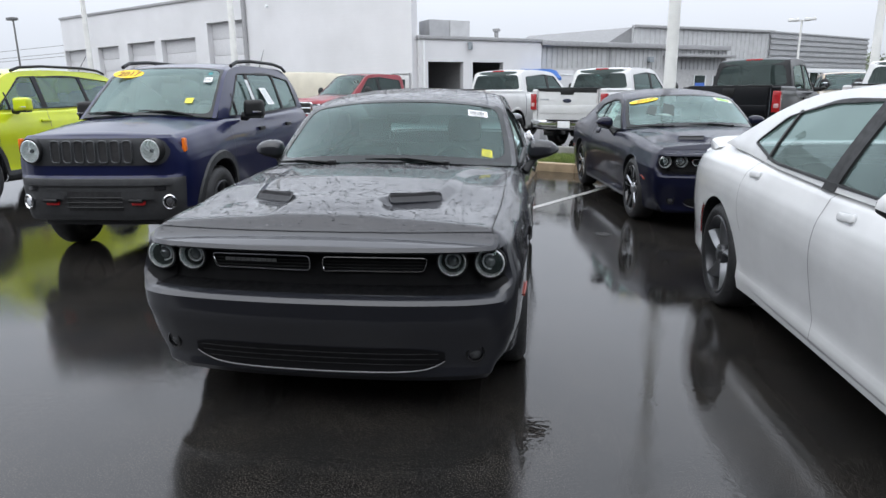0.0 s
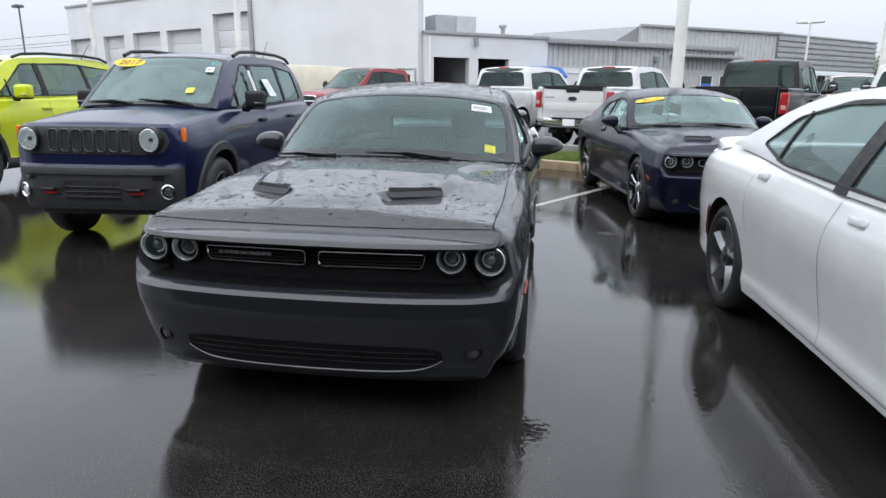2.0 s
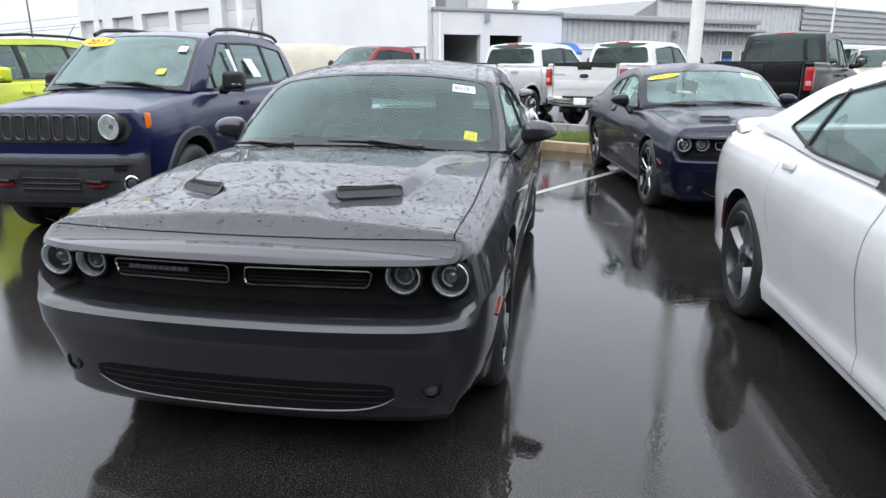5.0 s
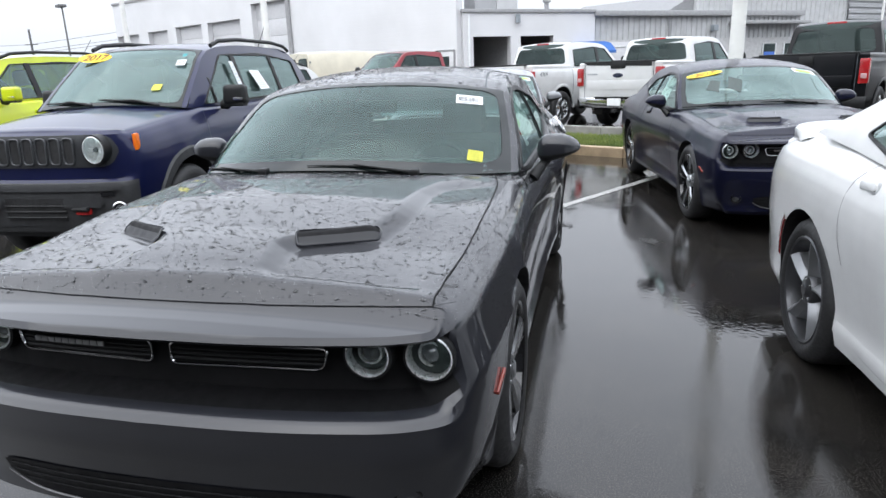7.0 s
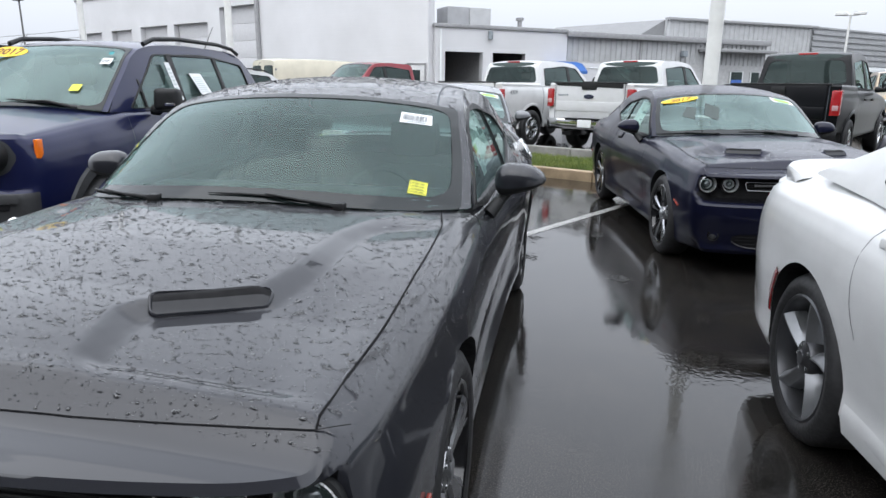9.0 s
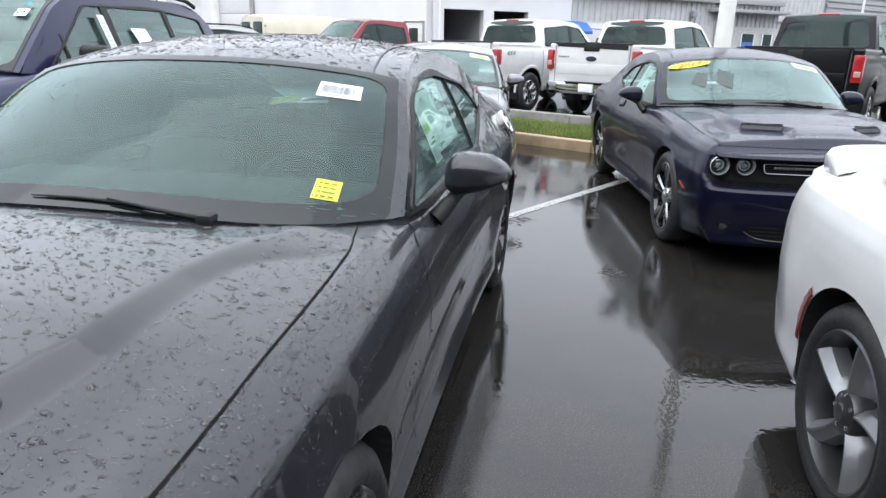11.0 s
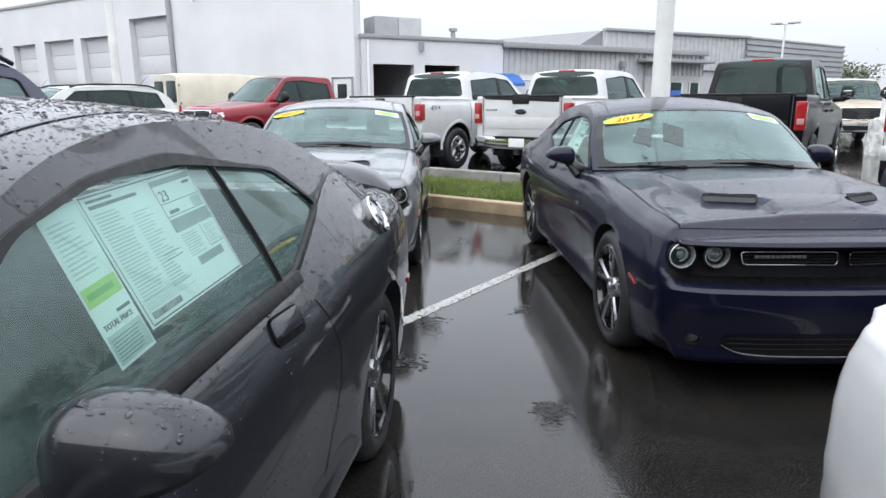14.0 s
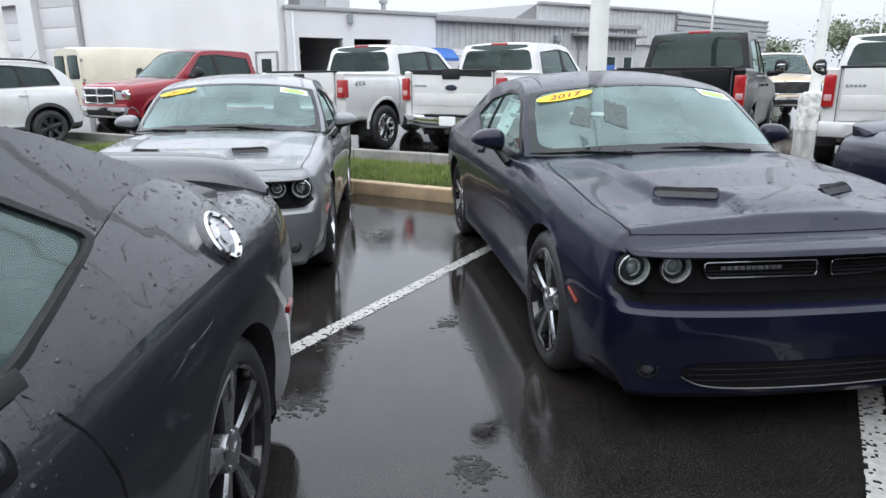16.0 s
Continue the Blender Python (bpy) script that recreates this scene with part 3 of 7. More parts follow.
def mirror(car, at, sx, mat, size=(0.24, 0.13, 0.155), arm_to=None, cap=None):
    """Door mirror: a shell tapering outwards with a flat dark underside, arm and glass."""
    mr = new("door_mirror")
    mr.parent = car
    n, m = 25, 28
    W, D, Hh = size[0], size[1], size[2]
    vs = []
    for i in range(n):
        t = -1 + 2 * i / (n - 1)                     # -1 beside the door, 1 at the outer end
        e = max(0.0, 1 - abs(t) ** (3.4 if t < 0 else 2.6)) ** 0.5
        up = (0.56 - 0.07 * t - 0.10 * max(0.0, t) ** 2) * e
        dn = (0.40 - 0.20 * t) * e
        for k in range(m):
            a = 2 * math.pi * k / m
            c, s_ = math.cos(a), math.sin(a)
            z = (up if s_ > 0 else dn) * math.copysign(abs(s_) ** (0.85 if s_ > 0 else 0.6), s_) * Hh
            y = math.copysign(abs(c) ** 0.75, c) * (0.62 if c < 0 else 0.30) * D * e ** 0.8
            vs.append((at[0] + sx * t * W / 2, at[1] + y + 0.10 * W * max(0.0, t) ** 2, at[2] + z + 0.02 * t * Hh))
    fs = [(i * m + k, i * m + (k + 1) % m, (i + 1) * m + (k + 1) % m, (i + 1) * m + k) for i in range(n - 1) for k in range(m)]

    def low(f):
        k = f[0] % m
        return math.sin(2 * math.pi * (k + 0.5) / m) < -0.22 or sum(vs[q][1] for q in f) / 4 > at[1] + 0.20 * D
    mesh_ob("mirror_cap", vs, [f for f in fs if not low(f)], mat, mr)
    mesh_ob("mirror_base", vs, [f for f in fs if low(f)], BLACK, mr)
    part("mirror_glass", box_bm((W * 0.60, 0.004, Hh * 0.48), (at[0] - sx * W * 0.04, at[1] + D * 0.31, at[2] + 0.02 * Hh), 0.0015), plain("mirror_silver", (0.7, 0.72, 0.73), 0.06, 1.0, spread=0.04), mr)
    if arm_to:
        a, b = Vector((at[0] - sx * W * 0.22, at[1] + 0.005, at[2] - Hh * 0.34)), Vector(arm_to)
        k = 0.23 * Hh
        tube([a, a.lerp(b, 0.45), a.lerp(b, 0.47), b], [k * 0.78, k * 0.72, k * 0.86, k * 1.0], BLACK, "mirror_arm", mr, seg=14)
    return mr


def box_mirror(car, at, sx, mat, size, arm_to):
    """Squarish door mirror with rounded corners, a lower foot and a pale strip."""
    mr = new("door_mirror")
    mr.parent = car
    W, D, Hh = size
    part("mirror_cap", box_bm((W, D, Hh), at, 0.045, Matrix.Rotation(radians(sx * 6), 4, "Z"), 0.94, 4), mat, mr)
    part("mirror_base", box_bm((W * 0.9, D * 0.8, 0.03), (at[0] - sx * 0.01, at[1], at[2] - Hh * 0.5), 0.012), BLACK, mr)
    part("mirror_strip", box_bm((W * 0.42, 0.012, 0.022), (at[0] + sx * W * 0.22, at[1] - D * 0.5, at[2] - Hh * 0.22), 0.005), CHROME, mr)
    part("mirror_glass", box_bm((W * 0.82, 0.004, Hh * 0.78), (at[0], at[1] + D * 0.5, at[2]), 0.0015), plain("mirror_silver", (0.7, 0.72, 0.73), 0.06, 1.0, spread=0.04), mr)
    tube([(at[0] - sx * W * 0.3, at[1], at[2] - Hh * 0.42), ((at[0] + arm_to[0]) / 2 - sx * 0.02, at[1], at[2] - Hh * 0.55), arm_to], [0.03, 0.032, 0.045], BLACK, "mirror_arm", mr, seg=10)
    return mr


def door_handle(car, sh, y, z, sx, mat, dark, lean=26, k=1.0, h=1.0):
    """A flush flap handle; the shade of its cup is painted as a darker plate behind."""
    hb = new("door_handle")
    hb.parent = car
    T = Matrix.Translation((sx * (sh.side_x(y, z) + 0.001), y, z)) @ Matrix.Rotation(radians(-sx * lean), 4, "Y")
    cup = rounded([(-0.105 * k, -0.030), (0.095 * k, -0.048), (0.105 * k, 0.030), (-0.09 * k, 0.045)], 0.035, 6)
    flap = rounded([(-0.098 * k, -0.014), (0.086 * k, -0.026), (0.096 * k, 0.026), (-0.086 * k, 0.040)], 0.022, 6)
    for nm, loop, mt, steps in (("handle_cup", cup * (1, h), dark, ((1.0, -0.02), (1.0, 0.002), (0.96, 0.003), (0.0, 0.002))),
                                ("handle_grip", flap * (1, h), mat, ((1.0, -0.01), (1.0, 0.005), (0.95, 0.009), (0.82, 0.011), (0.0, 0.012)))):
        c, n = loop.mean(0), len(loop)
        vs = [T @ Vector((sx * o, *(c + (p - c) * q))) for q, o in steps for p in loop]
        mesh_ob(nm, vs, [(a * n + i, a * n + (i + 1) % n, (a + 1) * n + (i + 1) % n, (a + 1) * n + i) for a in range(len(steps) - 1) for i in range(n)], mt, hb)


def ribbon(car, pts, nrm, wid, mat, name="panel_gap", lift=0.0015):
    """A thin dark joint between panels, laid on the surface."""
    vs = []
    P = [Vector(p) for p in pts]
    for i, p in enumerate(P):
        d = (P[min(i + 1, len(P) - 1)] - P[max(i - 1, 0)]).normalized()
        n = Vector(nrm(p) if callable(nrm) else nrm)
        s = d.cross(n).normalized() * wid / 2
        for q in (-1, 1):
            vs.append(p + s * q + n * lift)
    return mesh_ob(name, vs, grid_faces(len(P), 2), mat, car)


def on_top(shell, pts, n=30):
    p = catmull(pts, max(2, n // max(1, len(pts) - 1)))
    return [(x, y, shell.top_z(x, y)) for x, y in p]


def on_side(shell, pts, sx=1, n=24):
    p = catmull(pts, max(2, n // max(1, len(pts) - 1)))
    return [(sx * shell.side_x(y, z), y, z) for y, z in p]


def seats(car, ys, zf=0.30, tall=0.92, xs=(-0.37, 0.37), floor=None):
    """Dark front seats, rear bench and floor, seen through the glass."""
    for x in xs:
        st = new("seat")
        st.parent = car
        part("seat_cushion", box_bm((0.52, 0.52, 0.18), (x, ys[0] - 0.2, zf + 0.16), 0.06), CLOTH, st)
        part("seat_back", box_bm((0.50, 0.16, tall - 0.32), (x, ys[0] + 0.16, zf + 0.20 + (tall - 0.32) / 2), 0.07, Matrix.Rotation(radians(-14), 4, "X"), 0.86), CLOTH, st)
        part("headrest", box_bm((0.27, 0.10, 0.19), (x, ys[0] + 0.28, zf + tall), 0.045), CLOTH, st)
    if len(ys) > 1:
        bench = new("rear_seat")
        bench.parent = car
        part("bench_cushion", box_bm((1.25, 0.45, 0.18), (0, ys[1] - 0.18, zf + 0.16), 0.06), CLOTH, bench)
        part("bench_back", box_bm((1.25, 0.16, tall - 0.36), (0, ys[1] + 0.14, zf + 0.2 + (tall - 0.36) / 2), 0.07, Matrix.Rotation(radians(-18), 4, "X")), CLOTH, bench)
    if floor:
        part("cabin_floor", box_bm(floor[0], floor[1], 0.02), CLOTH, car)


def steering(car, at):
    st = new("steering_wheel")
    st.parent = car
    R = Matrix.Translation(at) @ Matrix.Rotation(radians(65), 4, "X")
    v, f = [], []
    for k in range(28):
        a = 2 * math.pi * k / 28
        for j in range(8):
            b = 2 * math.pi * j / 8
            v.append(((0.18 + 0.016 * math.cos(b)) * math.cos(a), (0.18 + 0.016 * math.cos(b)) * math.sin(a), 0.016 * math.sin(b)))
    f = [(k * 8 + j, k * 8 + (j + 1) % 8, ((k + 1) % 28) * 8 + (j + 1) % 8, ((k + 1) % 28) * 8 + j) for k in range(28) for j in range(8)]
    mesh_ob("wheel_ring", moved(v, R), f, CLOTH, st)
    part("wheel_centre", box_bm((0.30, 0.10, 0.05), (0, 0, 0), 0.02, None), CLOTH, st).matrix_basis = R


def lamp_round(car, at, r, name="headlamp", ring=True):
    """A round lamp: housing, bright ring, reflector bowl, projector and clear lens, facing the nose."""
    lp = new(name)
    lp.parent = car
    T = Matrix.Translation(at) @ Matrix.Rotation(radians(-90), 4, "Z")

    def turn(nm, prof, mat):
        v, f = lathe(prof, 36)
        return mesh_ob(nm, moved(v, T), f, mat, lp)
    turn("lamp_housing", [(r * 1.12, -0.10), (r * 1.12, 0.005), (r * 1.0, 0.008)], BLACK)
    turn("lamp_ring", [(r * 1.02, -0.02), (r * 1.0, 0.008), (r * 0.95, 0.010), (r * 0.88, -0.004), (r * 0.84, -0.02)], plain("bezel_bright", (0.9, 0.91, 0.92), 0.3, 0.6, spread=0.08, scale=40))
    if ring:
        turn("lamp_bowl", [(r * 0.84, -0.02), (r * 0.74, -0.050), (r * 0.58, -0.045)], DARK_ALLOY)
        turn("projector_ring", [(r * 0.58, -0.045), (r * 0.57, -0.02), (r * 0.47, -0.018), (r * 0.45, -0.03)], plain("bezel_bright", (0.9, 0.91, 0.92), 0.3, 1.0))
        turn("projector", [(0.0, -0.005), (r * 0.25, -0.010), (r * 0.42, -0.022), (r * 0.47, -0.03)], plain("projector_lens", (0.16, 0.165, 0.175), 0.08, 0.4, spread=0.25, scale=60, coat=1.0))
    else:
        # faceted reflector: every other facet set deeper
        vs, n = [], 20
        for q, (rr, hh) in enumerate(((0.88, -0.004), (0.66, -0.014), (0.44, -0.022), (0.20, -0.026))):
            for k in range(n):
                a = 2 * math.pi * (k + 0.5 * (q % 2)) / n
                vs.append(T @ Vector((hh - (0.006 if (k + q) % 2 else 0.0), r * rr * math.cos(a), r * rr * math.sin(a))))
        mesh_ob("lamp_bowl", vs, [(q * n + k, q * n + (k + 1) % n, (q + 1) * n + (k + 1) % n, (q + 1) * n + k) for q in range(3) for k in range(n)], plain("bright_reflector", (0.88, 0.89, 0.90), 0.3, 0.35, spread=0.15, scale=60), lp, smooth=0)
        turn("bulb_cap", [(0.0, -0.004), (r * 0.14, -0.008), (r * 0.20, -0.032)], plain("projector_lens", (0.16, 0.165, 0.175), 0.08, 0.4))
    ln = turn("lens", [(0.0, 0.016), (r * 0.5, 0.0145), (r * 0.85, 0.009), (r * 0.98, 0.0)], LENS)
    ln.visible_shadow = False
    return lp


def oval_sticker(car, name, centre, w, h, nrm, up, mat, word=None, inkmat=None):
    """A flat sticker with its lettering, laid on the glass."""
    n = Vector(nrm).normalized()
    u = Vector(up)
    u = (u - n * u.dot(n)).normalized()
    r = u.cross(n)
    M = Matrix((r, u, n)).transposed().to_4x4()
    M.translation = Vector(centre)
    vs = [(0, 0, 0)] + [(w / 2 * math.cos(2 * math.pi * k / 40), h / 2 * math.sin(2 * math.pi * k / 40), 0) for k in range(40)]
    ob = mesh_ob(name, vs, [(0, 1 + k, 1 + (k + 1) % 40) for k in range(40)], mat, car, "yellow oval year sticker")
    ob.matrix_basis = M
    if word:
        text_mesh(word, h * 0.80, inkmat or INK, ob, Matrix.Translation((0, -0.004, 0.0015)) @ Matrix.Diagonal((1.25, 1, 1, 1)), shear=0.25, bold=h * 0.018)
    return ob


def flat_sticker(car, name, corners, mat, label="", bars=(), lift=0.003):
    """A sheet by four corners (lower left, lower right, upper right, upper left) with bars of print: (u0, v0, u1, v1, material)."""
    c = [Vector(p) for p in corners]
    n = (c[1] - c[0]).cross(c[3] - c[0]).normalized()

    def at(u, v, up):
        return (c[0] * (1 - u) + c[1] * u) * (1 - v) + (c[3] * (1 - u) + c[2] * u) * v + n * up
    nu = 7
    vs = [at(i / (nu - 1), j / (nu - 1), lift) for i in range(nu) for j in range(nu)]
    ob = mesh_ob(name, vs, grid_faces(nu, nu), mat, car, label)
    for u0, v0, u1, v1, mt in bars:
        mesh_ob("print_bar", [at(u0, v0, lift + 0.0012), at(u1, v0, lift + 0.0012), at(u1, v1, lift + 0.0012), at(u0, v1, lift + 0.0012)], [(0, 1, 2, 3)], mt, ob)
    return ob


def place(car, x, y, turn, z=0.0):
    car.matrix_basis = pose(x, y, z, 0, 0, turn)
    return car


def flank(zt, low=0.17, it=0.13, tuck=0.12, waist=0.0):
    """The side's profile, sill to fender top, as (inset, height)."""
    q = [0.0, 0.04, 0.09, 0.2, 0.36, 0.5, 0.61, 0.69, 0.76, 0.83, 0.91, 0.965, 1.0]
    ins = [tuck, tuck * 0.42, tuck * 0.26, 0.03 + waist, 0.012 + waist, waist * 0.6, 0.0, 0.0, 0.006, 0.018, 0.045, it * 0.62, it]
    return [(i, low + (zt - low) * f) for i, f in zip(ins, q)]


HOOD_Y = (0.16, 0.36, 0.48, 0.53, 0.66, 0.84, 1.12, 1.30, 1.42, 1.66)
HOOD_X = (0.27, 0.225, 0.20, 0.225, 0.45, 0.49, 0.50, 0.54, 0.60, 0.66)


def challenger_hood(x, y):
    """Raised middle of the bonnet, its edges running from the nose out to the cowl."""
    if y < 0.14 or y > 1.75:
        return 0.0
    xl = float(np.interp(y, HOOD_Y, HOOD_X))
    foot = xl + 0.055 + 0.12 * float(smooth01(y, 1.22, 1.42))
    out = float(np.clip((x - xl) / (foot - xl), 0, 1))
    pocket = 0.015 * float(smooth01(y, 0.275, 0.325)) * float(1 - smooth01(y, 0.60, 1.05)) * float(1 - smooth01(x, 0.62, 0.76))
    return 0.021 * float(smooth01(y, 0.12, 0.52)) * (1 - out) - pocket * out


def cowl_line(x):
    """Where the bonnet meets the windscreen's base."""
    return 1.745 - 0.35 * (1 - min(1.0, abs(x) / 0.825) ** 5)


def challenger(col_mat, label, wheels=("five", None, None), fuel=False, spoiler=False, category="car", screen=None):
    car = tagged(new("coupe"), label, category, "parked two-door coupes")
    plan = [(0, 0), (0.30, 0.008), (0.55, 0.035), (0.73, 0.075), (0.852, 0.155), (0.902, 0.31), (0.918, 0.6), (0.93, 0.95), (0.925, 1.5), (0.92, 2.2), (0.925, 3.0), (0.945, 3.5),
            (0.955, 3.9), (0.94, 4.35), (0.90, 4.7), (0.82, 4.9), (0.6, 4.985), (0.3, 5.01), (0, 5.02)]
    front = [(0.22, 0.19), (0.10, 0.20), (0.075, 0.23), (0.075, 0.28), (0.05, 0.37), (0.006, 0.50), (0.000, 0.584), (0.020, 0.603), (0.148, 0.632), (0.174, 0.788), (0.062, 0.793), (0.050, 0.804), (0.060, 0.822)]
    rear = [(0.14, 0.22), (0.05, 0.25), (0.03, 0.30), (0.01, 0.40), (0.0, 0.50), (0.0, 0.60), (0.03, 0.64), (0.04, 0.70), (0.045, 0.78), (0.045, 0.86), (0.03, 0.92), (0.03, 0.97), (0.09, 1.005)]
    low_in = [0.24, 0.14, 0.11, 0.05, 0.014, 0.003, 0.0, 0.0, 0.006, 0.018, 0.045, 0.08, 0.13]
    nose = [(i, q[1]) for i, q in zip(low_in, flank(0.885))]
    mid_in = [0.17, 0.10, 0.075, 0.04, 0.012, 0.004, 0.0, 0.0, 0.006, 0.018, 0.045, 0.08, 0.13]
    shoulder = [(i, q[1]) for i, q in zip(mid_in, flank(0.895))]
    side = [(0.1, nose), (0.28, nose), (0.42, shoulder), (0.6, flank(0.905)), (0.93, flank(0.945, it=0.14)), (1.5, flank(0.985, it=0.13, waist=0.02)), (2.3, flank(0.975, it=0.10, waist=0.03)), (3.0, flank(0.995, it=0.11, waist=0.02)),
            (3.4, flank(1.04, it=0.13)), (3.9, flank(1.06, it=0.14)), (4.5, flank(1.05, it=0.16, low=0.2)), (5.0, flank(1.02, it=0.16, low=0.22))]
    sh = Shell(plan, front, rear, side, [(0.935, 0.36, 0.392), (3.88, 0.36, 0.392)], ([0, 0.24, 0.36, 0.5, 0.9, 1.6, 4.1, 4.6, 5.0], [0.0, 0.036, 0.045, 0.050, 0.058, 0.035, 0.03, 0.03, 0.012]), challenger_hood, recess=(0.872, 7, 10))
    sh.build(car, col_mat, (lambda x: cowl_line(x) + 0.075, 4.2), lambda wf, wr, lv, x: wf > 0.35 and 7.3 <= lv < 10.0 and x < 0.874, RECESS,
             lambda x, y: 0.186 + 0.044 * (x / 0.774) ** 2 < y < 1.75 and x < 0.782, open_top=True, fine=121 if fuel else 91)
    # joints
    for sx in (1, -1):
        ribbon(car, on_top(sh, [(sx * 0.774, 0.230), (sx * 0.776, 0.36), (sx * 0.786, 0.7), (sx * 0.784, 1.1), (sx * 0.772, 1.40), (sx * 0.755, 1.50), (sx * 0.735, 1.60)], 60), (0, 0, 1), 0.0045, GAP, lift=0.003)
        ribbon(car, on_top(sh, [(sx * 0.774, 0.230), (sx * 0.80, 0.236), (sx * 0.835, 0.243)], 12), (0, 0, 1), 0.004, GAP, lift=0.003)
        ribbon(car, on_side(sh, [(1.77, 0.965), (1.70, 0.89), (1.68, 0.78), (1.66, 0.55), (1.68, 0.30)], sx), (sx, 0, 0), 0.006, GAP)
        ribbon(car, on_side(sh, [(3.06, 0.985), (3.10, 0.93), (3.16, 0.82), (3.20, 0.65), (3.12, 0.34)], sx), (sx, 0, 0), 0.006, GAP)
        # sill, handle, side marker, fog lamp
        door_handle(car, sh, 2.895, 0.922, sx, col_mat, GAP)
        part("side_marker", box_bm((0.012, 0.10, 0.015), (sx * (sh.side_x(0.47, 0.55) + 0.006), 0.47, 0.545), 0.005, Matrix.Rotation(radians(-sx * 6), 4, "Z") @ Matrix.Rotation(radians(24), 4, "X")), plain("red_amber_lens", (0.22, 0.022, 0.012), 0.2, coat=0.5), car)
        part("rear_marker", box_bm((0.014, 0.11, 0.028), (sx * (sh.side_x(4.52, 0.60) + 0.003), 4.52, 0.60), 0.005, Matrix.Rotation(radians(sx * 6), 4, "Z")), plain("dark_red_lens", (0.20, 0.01, 0.012), 0.2, coat=0.5), car)
        fog = new("fog_lamp")
        fog.parent = car
        y = sh.front_patch(sx * 0.71, sx * 0.72, 0.34, 0.35, nx=2, nz=2)[0][0][1]
        T = Matrix.Translation((sx * 0.71, y + 0.004, 0.345)) @ Matrix.Rotation(radians(-90 + sx * 18), 4, "Z")
        v, f = lathe([(0.042, -0.03), (0.042, 0.006), (0.034, 0.008), (0.033, -0.01)], 24)
        mesh_ob("fog_ring", moved(v, T), f, GLOSS_BLACK, fog)
        v, f = lathe([(0.0, 0.006), (0.022, 0.002), (0.034, -0.008)], 24)
        mesh_ob("fog_lens", moved(v, T), f, plain("fog_glass", (0.07, 0.072, 0.075), 0.15, 0.4, spread=0.3, scale=50), fog)
        # headlamps
        lamp_round(car, (sx * 0.768, 0.196, 0.738), 0.064)
        lamp_round(car, (sx * 0.604, 0.176, 0.741), 0.061)
        # scoop
        sc = new("hood_scoop")
        sc.parent = car
        quad = [(0.262, 0.516), (0.490, 0.650), (0.486, 0.690), (0.242, 0.556)]
        rim_o = rounded([(x, y) for x, y in quad], 0.014, 4)
        cq = rim_o.mean(0)
        vs = []
        k = len(rim_o)
        for s, dz in ((1.035, -0.003), (1.015, 0.003), (0.992, 0.004), (0.972, -0.002)):
            for p in rim_o:
                q = cq + (p - cq) * s
                bz = sh.top_z(q[0], q[1]) + 0.009 * float(smooth01(q[1] - 0.66 * (q[0] - 0.285), 0.47, 0.57))
                vs.append((sx * q[0], q[1], bz + dz))
        mesh_ob("scoop_rim", vs, [(a * k + i, a * k + (i + 1) % k, (a + 1) * k + (i + 1) % k, (a + 1) * k + i) for a in range(3) for i in range(k)], col_mat, sc)
        qa = [Vector((x, y)) for x, y in quad]
        # flat sheets above the hood: grey ramp, then near-black strip as the mouth's painted shade
        for nm, v0, v1, mt in (("scoop_ramp", 0.02, 0.52, plain("scoop_grey", (0.022, 0.023, 0.026), 0.45, spec=0.4)), ("scoop_mouth", 0.52, 0.99, plain("scoop_shade_black", (0.006, 0.006, 0.007), 0.6, spec=0.2))):
            vs = []
            for vv in np.linspace(v0, v1, 5):
                for uu in np.linspace(0.01, 0.99, 18):
                    e = (qa[0] * (1 - uu) + qa[1] * uu) * (1 - vv) + (qa[3] * (1 - uu) + qa[2] * uu) * vv
                    vs.append((sx * e[0], e[1], sh.top_z(e[0], e[1]) + 0.003 + 0.005 * vv))
            mesh_ob(nm, vs, grid_faces(5, 18), mt, sc)
        # wheels
        for y in (0.935, 3.88):
            wheel(car, (sx * 0.80, y, 0.36), 0.36, 0.235, 0.265, wheels[0], wheels[1], wheels[2], sx)
        mirror(car, (sx * 0.993, 2.055, 1.065), sx, col_mat, (0.222, 0.13, 0.132), (sx * 0.868, 1.985, 0.925))
        # tail lamps
        v, f = sh.front_patch(sx * 0.10, sx * 0.80, 0.72, 0.85, 0.006, rear=True)
        mesh_ob("tail_lamp", v, f, RED, car)
    ribbon(car, on_top(sh, [(x, 0.186 + 0.044 * (x / 0.774) ** 2) for x in np.linspace(-0.774, 0.774, 17)], 80), (0, 0, 1), 0.004, GAP, lift=0.003)
    # twin grille bars with bright outline
    for sx in (1, -1):
        gr = new("grille_insert")
        gr.parent = car
        loop = rounded([(0.03, 0.695), (0.482, 0.698), (0.498, 0.760), (0.03, 0.760)], 0.02, 4)
        tube([(sx * x, 0.142 + 0.08 * x * x, z) for x, z in list(loop) + [loop[0]]], 0.0042, CHROME, "grille_surround", gr, seg=6)
        vs = [(sx * x, 0.152 + 0.08 * x * x, z) for z in (0.695, 0.754) for x in np.linspace(0.035, 0.475, 8)]
        mesh_ob("grille_panel", vs, grid_faces(2, 8), RECESS, gr)
        for z in (0.709, 0.724, 0.739):
            tube([(sx * x, 0.149 + 0.08 * x * x, z) for x in np.linspace(0.035, 0.485, 8)], 0.004, BLACK, "grille_slat", gr, seg=6)
        if sx == -1:
            # plain bars stand for the badge
            for i in range(10):
                part("badge_bar", box_bm((0.021, 0.006, 0.015), (-0.42 + i * 0.025, 0.138 + 0.08 * (0.39 - i * 0.025) ** 2, 0.738), 0.002), plain("badge_grey", (0.30, 0.305, 0.31), 0.35, 0.6), gr)
